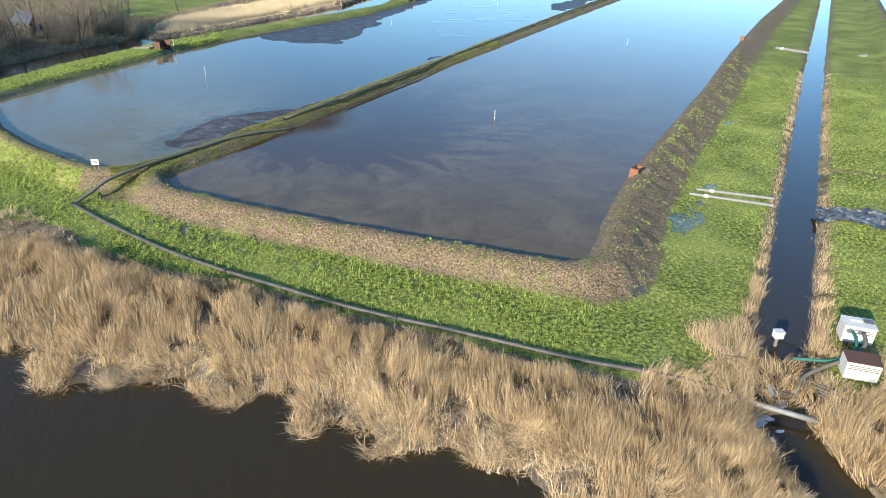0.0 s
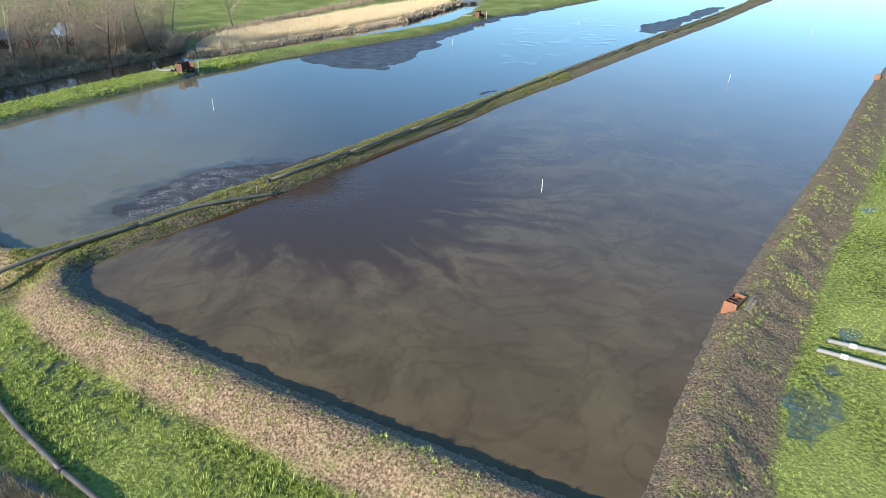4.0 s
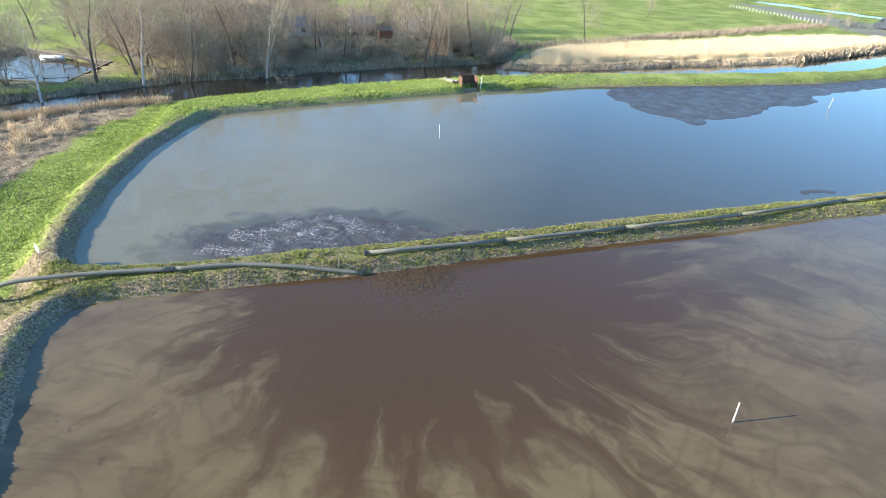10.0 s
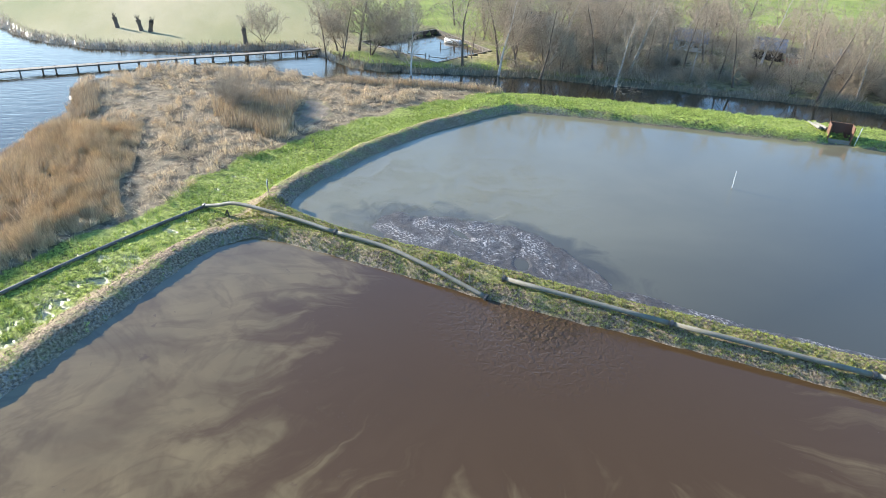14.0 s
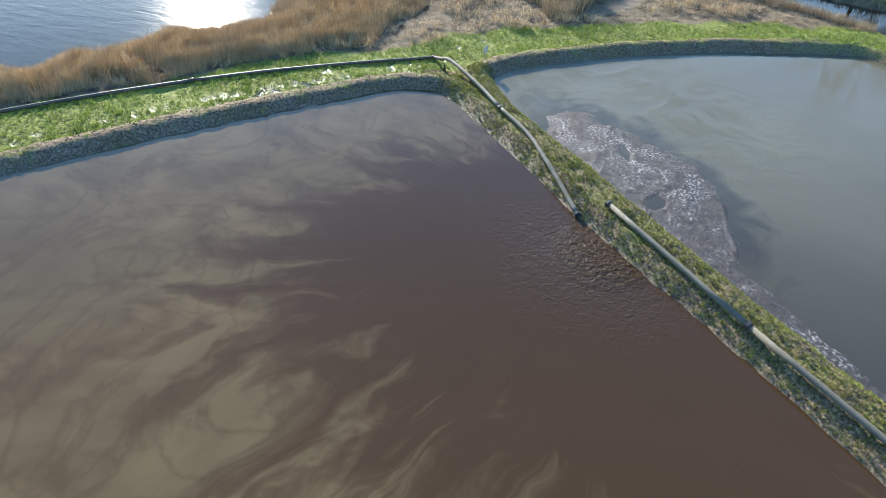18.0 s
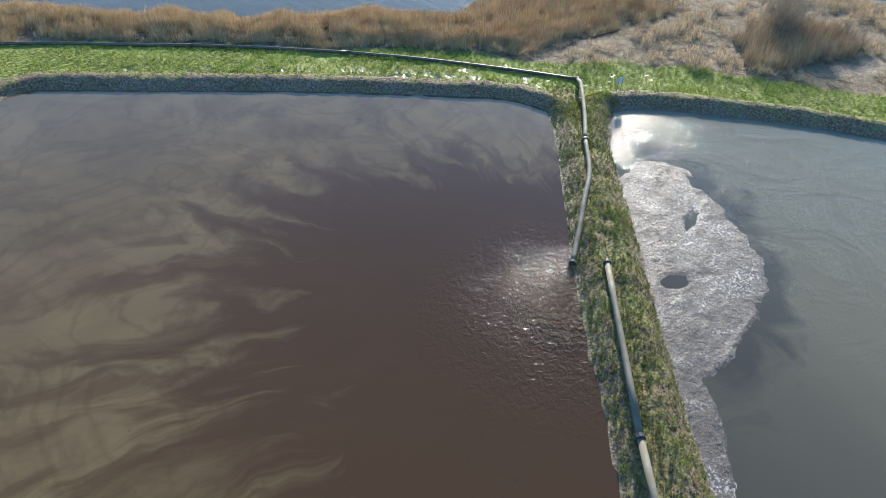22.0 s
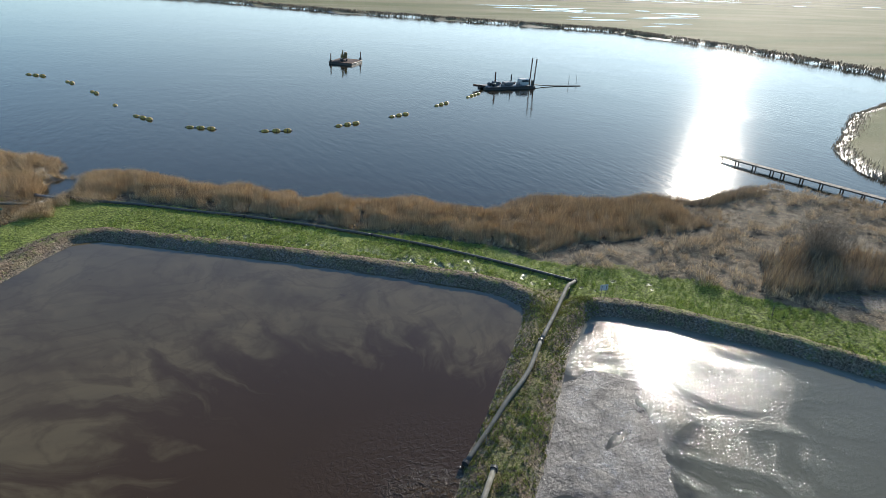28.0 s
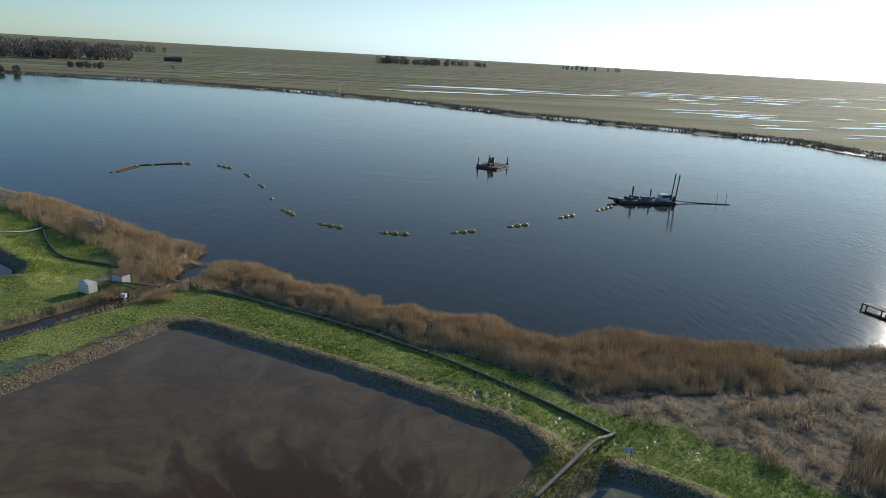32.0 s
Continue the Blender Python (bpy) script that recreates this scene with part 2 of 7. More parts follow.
    m.bump(m.math("MULTIPLY", rip, near), 0.9, 0.28)
    return m.mat


GROUND = ground_material()


def lake_material():
    """Peat-dark lake water with wind ripples about a metre long, calmer in patches."""
    m = Mat("lake_water")
    long_ = m.node("ShaderNodeMapping", Vector=m.coords(), Rotation=(0, 0, 0.35), Scale=(1.0, 0.30, 1.0)).outputs[0]
    h = m.math("ADD", m.noise(1.0, 2, 0.5, 0.4, vec=long_), m.math("MULTIPLY", m.noise(3.2, 3, 0.6, 0.3, vec=long_), 0.35))
    calm = m.span(m.noise(0.018, 4, 0.6, 1.0), 0.35, 0.62, 0.35, 1.0)
    m.set(Base_Color=m.mix(m.noise(0.03, 3), (0.040, 0.029, 0.012), (0.030, 0.022, 0.010)), Roughness=0.09, IOR=1.333)
    m.bump(m.math("MULTIPLY", h, calm), 0.5, 0.09)
    return m.mat


LAKE = lake_material()
POND_A = pond_material()
CALM = water_material("calm_ditch_water", (0.040, 0.032, 0.019), 1.5, 0.05, 0.04, 0.01)
POND_B = water_material("grey_pond_water", (0.156, 0.141, 0.092), 5.0, 0.10, 0.05, 0.01)


def silt_film(mat):
    """A drying skin of silt that drifts in swirls over the shallow corner of the second pond, with dark mud just under water round the bank."""
    m = Mat("", mat)
    pos = m.coords()
    corner = m.node("ShaderNodeVectorMath", Vector=m.coords((1.0, 0.8, 1.0)))
    corner.operation = "DISTANCE"
    corner.inputs[1].default_value = (-34.0, 40.0, 0)
    swirl = m.noise(0.16, 6, 0.62, 2.6)
    patch = m.math("MULTIPLY", m.span(corner.outputs["Value"], 7.0, 21.0, 1.0, 0.0), m.span(swirl, 0.36, 0.58))
    grain = m.noise(8.0, 4, 0.7)
    m.set(Roughness=m.span(m.math("MULTIPLY", patch, m.span(grain, 0.42, 0.62)), 0, 1, 0.05, 0.17))
    m.bump(m.math("MULTIPLY", grain, m.span(patch, 0, 1, 0.03, 1.0)), 0.8, 0.045)
    # sunken mud: a darker apron round the bank, fading into the murk
    apron = m.node("ShaderNodeVectorMath", Vector=m.node("ShaderNodeMapping", Vector=m.node("ShaderNodeMapping", Vector=pos, Rotation=(0, 0, radians(-48))).outputs[0], Scale=(0.45, 1.0, 1.0)).outputs[0])
    apron.operation = "DISTANCE"
    apron.inputs[1].default_value = (0.45 * (-25.0 * math.cos(radians(48)) + 54.5 * math.sin(radians(48))), 25.0 * math.sin(radians(48)) + 54.5 * math.cos(radians(48)), 0)
    sunk = m.span(m.math("ADD", apron.outputs["Value"], m.span(m.noise(0.3, 4, 0.6, 1.0), 0.2, 0.8, -2.2, 2.2)), 4.2, 6.4, 0.6, 0.0)
    # base colour darkens towards +x, a quarter as fast along +y
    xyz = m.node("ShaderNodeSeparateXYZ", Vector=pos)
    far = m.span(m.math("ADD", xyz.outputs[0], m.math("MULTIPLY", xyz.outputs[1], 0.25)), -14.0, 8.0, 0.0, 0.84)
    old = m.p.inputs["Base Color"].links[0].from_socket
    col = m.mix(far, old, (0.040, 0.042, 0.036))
    m.set(Base_Color=m.mix(sunk, col, (0.030, 0.028, 0.026)))




def silt_material(name, dry, wet, relief):
    """Crumbly wet silt: near-black mud with pale dried granules."""
    m = Mat(name)
    grit = m.noise(5.0, 5, 0.72)
    crumb = m.noise(2.6, 4, 0.65, 0.6)
    pale = m.math("MULTIPLY", m.span(m.noise(0.30, 4, 0.6, 1.2), 0.47, 0.62), m.span(grit, 0.51, 0.57))
    col = m.ramp(crumb, [(0.34, (0.030, 0.026, 0.025)), (0.68, (0.060, 0.053, 0.050))])
    col = m.mix(m.math("MULTIPLY", pale, dry), col, (0.36, 0.335, 0.31))
    rough = m.math("ADD", m.span(grit, 0.38, 0.62, 0.0, 0.2), m.span(m.noise(0.45, 4, 0.6, 0.8), 0.35, 0.65, wet, wet + 0.22))
    m.set(Base_Color=col, Roughness=rough, Specular_IOR_Level=0.45)
    m.bump(m.math("ADD", grit, m.math("MULTIPLY", crumb, 0.8)), 1.0, relief)
    return m.mat


SILT = silt_material("drying_silt", 1.0, 0.40, 0.085)
SLICK_SILT = silt_material("slick_silt", 0.0, -0.14, 0.002)
WET_SILT = silt_material("wet_silt", 0.10, 0.32, 0.004)
silt_film(POND_B)

# ---- the lie of the land ----
WATER = -1.7                                   # lake, canal and ditch; the ponds stand at 0
POND_A_EDGE = [(5.8, 11.2), (7.8, 13.6), (10.3, 17.4), (18.2, 27.5), (28, 38.2), (50.6, 62.2), (80, 95), (125, 143), (196, 215), (235, 262), (228, 300), (190, 297), (150, 250), (110, 201), (66, 150), (33.9, 112.4), (21.1, 97.9), (8.7, 83.9), (-0.6, 72.4), (-6.0, 66.0), (-10.4, 60.8), (-13.5, 56.7), (-17.3, 52.1), (-21.1, 48.0), (-26.2, 42.2), (-29.0, 39.0), (-30.3, 36.8), (-29.4, 34.2), (-27.9, 32.6), (-21.4, 27.6), (-12.9, 21.5), (-4.2, 16.0), (0.5, 12.9), (3.6, 11.0)]
POND_B_EDGE = [(-33.5, 41.3), (-30.3, 43.9), (-26.8, 47.9), (-21.6, 53.9), (-17.1, 58.9), (-13.4, 63.2), (-8.5, 69.2), (-2.3, 76.8), (8.4, 89.2), (21.7, 105.4), (35.8, 122.7), (64, 157), (106, 207), (146, 256), (168, 287), (166, 305), (140, 306), (100, 280), (54.4, 225), (31.5, 201), (25.6, 190.4), (9.4, 165.4), (-6.3, 147.7), (-24.6, 129.2), (-37.7, 112.4), (-41.1, 106.4), (-49.2, 92.7), (-57.1, 78), (-59.4, 73.0), (-58.0, 69.5), (-53.5, 60.0), (-47.2, 51.0), (-40.6, 43.6), (-37.4, 41.0), (-35.2, 40.2)]
POND_C_EDGE = [(30.0, -6.2), (32, -5.0), (92.5, 58.5), (225, 200), (330, 100), (120, -95), (38, -15.5), (31, -9)]
MAIN_SHORE = [(186, -196), (113.4, -118.6), (74.2, -77.3), (51.6, -58.4), (43.9, -53.2), (29.6, -39.8), (19.6, -30.5), (10.6, -24.9), (9.8, -21.2), (10.2, -17.5), (9.0, -15.6), (5, -15.8), (0, -14.2), (-4.6, -10.1), (-6, -8.2), (-8.1, -6.9), (-9.9, -5), (-13.7, -4.4), (-15.9, -1.3), (-17.8, -1.7), (-18.1, 1.5), (-20.9, 2.7), (-23.3, 2.1), (-25.1, 4.2), (-29.9, 4.6), (-32.8, 4.7), (-35.3, 10.1), (-39.5, 12.5), (-47.9, 9.7), (-53.4, 12.8), (-62.3, 14.1), (-70.8, 16.9), (-84.8, 15.1), (-91.1, 19.9), (-94.9, 28.3), (-93.2, 39.5), (-88.9, 46.7), (-84.8, 51.9), (-81.5, 58.8), (-78.3, 68.3), (-72.8, 79), (-65.3, 92), (-58.3, 104), (-51.8, 115), (-46.3, 123), (-36.3, 136.5), (-18.3, 155), (-2.3, 171), (10.7, 186.5), (18, 203), (27, 226), (34.5, 253)]
FAR_SIDE = [(28.5, 254.7), (18.6, 233.0), (2.1, 198.0), (-10.3, 179.8), (-21.5, 167.0), (-31.1, 152.6), (-40.2, 141.8), (-47.4, 138.2), (-50.5, 144.3), (-53.6, 137.1), (-59.8, 128.3), (-68.0, 115.0), (-72.6, 107.1), (-77.8, 94.9), (-83.3, 86.4), (-86.1, 77.0), (-87.6, 70.1), (-91.8, 58.8), (-102.7, 52.6), (-108.8, 49.5), (-108.3, 28.9), (-111.9, 13.4), (-122.7, 0.0), (-135.1, -6.2), (-158.8, -20.6), (-191.8, -32.0), (-221.7, -30.9)]
FAR_SHORE = [(-267.8, -20.6), (-245.1, -61.8), (-249.3, -145.2), (-236.9, -216.3), (-170.0, -263.7), (-109.2, -306.9), (-43.3, -375.9), (40.2, -425.4), (154.5, -465.6), (258.5, -473.8), (432.6, -515.0), (721.0, -576.8)]
BASIN = [(-110.8, 62.2), (-123.3, 81.9), (-100.9, 86.3), (-92, 72.2)]
LAND_MAIN = MAIN_SHORE + [(33.5, 257), (25, 259.5), (17, 600), (600, 600), (600, -600)]
LAND_FAR = FAR_SIDE + [(-400, -200), (-900, 0), (-900, 900), (30, 900)]
LAND_SOUTH = FAR_SHORE + [(5000, -900), (5000, -6000), (-6000, -6000), (-6000, 200), (-900, 60)]
DITCH = [(8.9, -14), (9.4, -8.6), (15.6, -0.5), (19.6, 3.6), (32.9, 18.3), (52.5, 39.9), (86.5, 77), (207, 207), (340, 350)]


RIVER = [(-20.5, 353.6), (34.8, 334.1), (82.0, 371.0), (164.0, 440.7), (430.5, 656.0)]


def grid_noise(x, y, size, seed):
    """Smooth lattice noise between -1 and 1."""
    table = np.random.RandomState(seed).rand(256, 256) * 2 - 1
    u, v = x / size, y / size
    i, j = np.floor(u).astype(int), np.floor(v).astype(int)
    a, b = u - i, v - j
    a, b = a * a * (3 - 2 * a), b * b * (3 - 2 * b)
    g = lambda p, q: table[p % 256, q % 256]
    return (g(i, j) * (1 - a) + g(i + 1, j) * a) * (1 - b) + (g(i, j + 1) * (1 - a) + g(i + 1, j + 1) * a) * b


def line_distance(x, y, pts, closed=False):
    best = np.full(x.shape, 1e9)
    ring = pts + pts[:1] if closed else pts
    for (ax, ay), (bx, by) in zip(ring, ring[1:]):
        dx, dy = bx - ax, by - ay
        t = np.clip(((x - ax) * dx + (y - ay) * dy) / (dx * dx + dy * dy), 0, 1)
        best = np.minimum(best, np.hypot(x - ax - t * dx, y - ay - t * dy))
    return best


def inside(x, y, ring):
    res = np.zeros(x.shape, bool)
    for (ax, ay), (bx, by) in zip(ring, ring[1:] + ring[:1]):
        if ay != by:
            res ^= ((ay > y) != (by > y)) & (x < (bx - ax) * (y - ay) / (by - ay) + ax)
    return res


def depth_in(x, y, ring):
    """Distance to a ring, positive inside it."""
    return np.where(inside(x, y, ring), 1, -1) * line_distance(x, y, ring, True)


def step(v, a, b):
    t = np.clip((v - a) / (b - a), 0, 1)
    return t * t * (3 - 2 * t)


def pipe_y(x):
    """The shore pipe's line as y over x."""
    return np.interp(x, [p[0] for p in SHORE_PIPE], [p[1] for p in SHORE_PIPE])


def land(x, y):
    """Height and ground cover at places x, y (arrays)."""
    n1, n2, n3 = grid_noise(x, y, 3.1, 1), grid_noise(x, y, 1.1, 2), grid_noise(x, y, 0.55, 3)
    wob = 0.35 * n1 + 0.22 * n2
    da, db, dc = depth_in(x, y, POND_A_EDGE), depth_in(x, y, POND_B_EDGE), depth_in(x, y, POND_C_EDGE)
    d = np.maximum(np.maximum(da, db), dc)          # over 0: in a pond
    out = -d + 0.3 * n2 * step(-d, 2, 3)
    shore = np.maximum(depth_in(x, y, LAND_MAIN), depth_in(x, y, LAND_FAR)) + 2 * wob
    south = depth_in(x, y, LAND_SOUTH) + 3 * n1
    shore = np.maximum(shore, south)
    # the broad embankment on the canal side of pond B
    broad = step((-(x + 60) * 0.72 + (y - 74) * 0.69), -12.0, 12.0) * step(-db, -0.5, 0.5) * step(30 - np.abs(db), 0, 10)
    toe = 4.6 + 1.2 * step(0.73 * (x - 6.0) - 0.68 * (y - 11.5), 0.0, 3.0) + broad * 5.2
    flat = 1.7 + broad * 5.6
    base = -0.85 + 0.05 * n1
    crest_z = np.where(db > da, 0.80, 0.68)           # top of the embankments
    h = base + (crest_z - base) * (1 - step(out, flat, toe))
    h = np.where(out < 1.3, step(out, -0.25, 1.3) * (crest_z + 0.03) - 0.03, h)
    h = h + (0.06 * n3 + 0.05 * n2) * step(out, 0.0, 0.5) * (1 - step(out, 1.6, 2.6))
    h = np.where(d > 0.2, -np.minimum(0.55 * d, 0.8), h)
    h = np.minimum(h, WATER + np.clip(shore * 0.42, -1.2, 30) + 0.12)
    river = line_distance(x, y, RIVER)
    h = np.minimum(h, WATER + (river - 9.0) * 0.3)
    dd = line_distance(x, y, DITCH) + 0.25 * n1
    h = np.minimum(h, WATER + (dd - 1.75) * 0.55)
    groove = line_distance(x, y, GROOVE) + 0.15 * n2
    h = h - 0.35 * (1 - step(groove, 0.15, 0.6))
    bas = depth_in(x, y, BASIN)
    h = np.where(bas > 0, WATER - 0.6, h)
    for sx, sy in ((-39.9, 110.4), (27.0, 194.2)):
        h = np.where(np.hypot(x - sx, y - sy) < 1.35, np.minimum(h, -0.25), h)
    # cover
    crest = (1 - step(out, toe - 0.7 + 0.3 * n1, toe + 0.1 + 0.3 * n1)) * (1 - broad)
    mid = np.where((da > -6.5) & (db > -7.0) & (d < 0), 1.0, 0.0)
    front_a = np.where((da > -9) & (mid < 0.5), 1.0, 0.0)
    west_b = (db > -5.2) & (mid < 0.5) & (y < 75)
    soil = crest * np.where(front_a > 0, step(out, 0.9, 1.7) * 0.6 + 0.4, np.where(west_b, 0.15 + 0.5 * step(out, 0.9, 1.3) * (1 - step(out, 1.9, 2.6)), 0.15))
    soil = np.maximum(soil, (out < 1.25 + 0.25 * n2) * 1.0)
    soil = np.where(mid > 0, np.maximum(soil, 0.72), soil) * np.where(mid > 0, 0.95, 1.0)
    soil = soil * (1 - 0.9 * broad * (out > 0.15))
    soil = np.maximum(soil, 1 - step(groove, 0.3, 0.6))
    soil = np.clip(soil + 0.2 * n2 * (soil > 0.05), 0, 1)
    seaward = np.where(x > 9.5, shore < 8.6 + n1, (x > -40) & (y < pipe_y(x) - 0.9 - 5.5 * np.clip((-22 - x) / 15, 0, 1) + 0.3 * n1))
    straw = np.where(seaward & (d < -6) & (x < 60) & (y < 60) & (y > -70) & (x > -120), 1.0, 0.0)
    scrub = (x < -33) & (y < 75) & (x > -95) & (out > 11.6 + 1.2 * n1) & (shore < 60)
    scrub &= depth_in(x, y, LAND_MAIN) > -4
    straw = np.maximum(straw, np.where(scrub, 1.0, 0.0))
    straw = np.maximum(straw, (1 - step(dd, 2.2, 3.3 + 0.8 * n1)) * step(dd, 1.0, 1.6) * 0.95)
    straw = np.maximum(straw, np.where((shore < 1.6 + n1) & (d < -5), 0.8, 0))
    reedbed = step(depth_in(x, y, REED_BED), -1.5, 0.5)
    straw = np.maximum(straw, reedbed)
    wood = step(depth_in(x, y, WOOD), -3, 2) * 0.8
    yard = step(bas, -9.0 + 2.5 * n1, -3.0 + 2.0 * n1) * step(grid_noise(x, y, 6.0, 98) + 0.5 * n1, -0.5, 0.1) * 0.75
    straw = np.maximum(straw, np.maximum(wood, yard * (bas < 0)))
    gravel = step(depth_in(x, y, YARD) + 3 * n1, -1.0, 1.5) * 0.8
    wet = np.where(d > -0.45 + 0.2 * n2, 0.3, 0.0) * (1 - 0.3 * broad)
    wet = np.maximum(wet, np.where(shore < 1.3, 0.7, 0))
    puddle = step(0.5 * grid_noise(x, y, 5.0, 11) + 0.5 * n2 + 0.7 * n3 - 0.02 * (x + 16), 0.02, 0.25) * step(out, 4.4, 4.9) * (1 - step(out, 5.9, 7.6)) * step(x, -31.0, -28.0) * (da > -11) * (straw < 0.5) * (1 - step(0.73 * (x - 6.0) - 0.68 * (y - 11.5), 0.0, 3.0))
    wet = np.maximum(wet, puddle)
    wet = np.maximum(wet, step(n3 + 0.7 * n2, 0.85, 1.05) * ((out > 5) & (out < 10) & (x < -30) & (x > -46) & (y < 46)))
    for px, py, pa, pb in PUDDLES:
        e = np.hypot(((x - px) * 0.70 + (y - py) * 0.71) / pa, (-(x - px) * 0.71 + (y - py) * 0.70) / pb) + 0.45 * n2 + 0.3 * n3
        spot = 1 - step(e, 0.75, 1.05)
        wet, puddle = np.maximum(wet, spot), np.maximum(puddle, spot)
    ice = step(depth_in(x, y, ICE) + 1.2 * n1 + 0.8 * n2, -0.3, 0.5)
    straw = straw * (1 - 0.7 * ice)
    soil = np.maximum(soil, ice)
    wet = np.maximum(wet, 0.2 * ice)
    h = h - 0.05 * puddle
    return h, soil, np.clip(straw, 0, 1), wet, gravel


PUDDLES = [(19.4, 17.9, 3.2, 1.7), (27.3, 25.2, 1.6, 0.7), (8.4, 7.0, 1.9, 0.45), (23.5, 21.5, 1.2, 0.5), (45.0, 47.0, 2.0, 0.5)]     # x, y and half axes on the grass strip
GROOVE = [(43.9, 27.6), (47.2, 26.4), (49.6, 24.1), (53.0, 22.0)]
ICE = [(-73.1, 47.5), (-67.2, 49.3), (-61.5, 46.6), (-60.2, 42.9), (-65.5, 44.6), (-71.8, 46.0)]
SHORE_PIPE = [(-38.6, 33.0), (-33.8, 27.0), (-28.1, 20.7), (-23.3, 16.2), (-18.9, 12.6), (-14.9, 9.4), (-11.1, 6.7), (-7.5, 4.4), (-4.1, 2.1), (0, -0.7), (4.6, -3.3), (7.6, -5.6), (11.1, -8.4)]
REED_BED = [(-46.5, 140), (-40.6, 141.8), (-31.4, 152.8), (-21.8, 167), (-10.4, 180), (1.8, 198), (20.8, 233), (27, 250), (18, 258), (-1.5, 240), (-28.4, 197), (-45, 172), (-49.7, 161), (-48.8, 148)]
WOOD = [(-114.5, 97.1), (-98.1, 89.9), (-87.9, 83.8), (-79.7, 97.1), (-73.6, 108.3), (-61.3, 128.8), (-51.1, 146.1), (-59.3, 163.5), (-79.7, 171.7), (-102.2, 153.3), (-122.6, 132.9), (-138.0, 102.2)]
YARD = [(8.2, 275.9), (26.6, 259.6), (40.9, 267.8), (81.8, 275.9), (122.6, 288.2), (122.6, 302.5), (61.3, 300.5), (16.4, 302.5), (-30.7, 333.2), (-32.7, 327.0)]


def spread(lo, hi, stepsize, mid_lo, mid_hi, mid_step, end):
    v = list(np.arange(lo, hi, stepsize))
    s, x = mid_step, hi
    while x < end:
        v.append(x)
        if x > mid_hi:
            s *= 1.16
        x += s
    s, x = mid_step, lo - mid_step
    while x > -end:
        v.append(x)
        if x < mid_lo:
            s *= 1.16
        x -= s
    return np.array(sorted(v))


def sheet(name, gx, gy, zfun):
    X, Y = np.meshgrid(gx, gy, indexing="ij")
    Z, layers = zfun(X, Y)
    nx, ny = X.shape
    idx = np.arange(nx * ny).reshape(nx, ny)
    quads = np.stack([idx[:-1, :-1], idx[1:, :-1], idx[1:, 1:], idx[:-1, 1:]], -1).reshape(-1, 4)
    me = bulk_mesh(name, np.stack([X, Y, Z], -1).reshape(-1, 3), quads)
    for key, arr in layers.items():
        a = me.attributes.new(key, "FLOAT", "POINT")
        a.data.foreach_set("value", np.ascontiguousarray(arr.reshape(-1), dtype=np.float32))
    return me


def bulk_mesh(name, verts, faces, smooth=True):
    """A mesh from arrays; faces all have the same number of corners."""
    me = bpy.data.meshes.new(name)
    faces = np.asarray(faces, dtype=np.int32)
    n, k = faces.shape
    me.vertices.add(len(verts))
    me.vertices.foreach_set("co", np.ascontiguousarray(verts, dtype=np.float32).reshape(-1))
    me.loops.add(n * k)
    me.loops.foreach_set("vertex_index", faces.reshape(-1))
    me.polygons.add(n)
    me.polygons.foreach_set("loop_start", np.arange(n, dtype=np.int32) * k)
    me.polygons.foreach_set("use_smooth", np.full(n, smooth, dtype=bool))
    me.update(calc_edges=True)
    return me


MUD_BANK = [(-27.3, 47.4), (-30.0, 46.6), (-31.9, 48.0), (-32.6, 49.7), (-31.3, 51.5), (-30.3, 54.3), (-28.9, 56.8), (-27.5, 59.0), (-24.7, 60.7), (-22.0, 61.6), (-19.6, 62.0), (-16.4, 62.6), (-14.2, 64.4), (-11.9, 67.0), (-8.8, 70.3), (-2.6, 77.8), (3.0, 84.2), (8.0, 89.8), (8.4, 88.6), (-1.5, 76.2), (-8.0, 68.4), (-13.0, 62.6), (-16.6, 58.5), (-21.2, 53.5), (-26.4, 47.3)]
POOLS = [(-27.2, 53.7, 1.0, 0.28, 20), (-21.3, 57.0, 1.15, 0.7, -20), (-31.5, 50.6, 0.9, 0.22, 60)]
SILT_WEST = [(-17.9, 138.8), (-22, 126.5), (-14.6, 118.4), (-4.3, 116.2), (1.5, 131.2), (8.9, 150.9), (19.9, 174.8), (33.4, 196.7), (60, 226), (52, 226), (30, 202), (9, 166)]
SILT_EAST = [(70.1, 181.4), (68.0, 170.1), (71.1, 167.0), (84.8, 182.8), (130, 240), (120, 236), (91.8, 201)]
SILT_MID = [(18.9, 117.6), (29.1, 122.4), (50.1, 143.4), (66.5, 167.5), (76, 196), (60, 205), (36, 182), (22, 146)]
SILT_SPOT = [(10.4, 95.0), (11.2, 98.4), (15.4, 100.7), (14.8, 98.0)]
CREEKS = [[(25.3, 123.5), (26.7, 127.8), (30.2, 135.8), (33.6, 138.5), (38.9, 144.0), (45.5, 146.4), (50.5, 147.0)], [(30.2, 135.8), (28.0, 141.0), (27.5, 150.7)], [(36.0, 141.7), (35.1, 151.9), (39.1, 164.8)],
          [(38.9, 144.0), (44.0, 152.0), (46.0, 162.0)], [(28.0, 141.0), (24.5, 144.0)], [(33.6, 138.5), (32.5, 145.0), (30.5, 149.0)]]


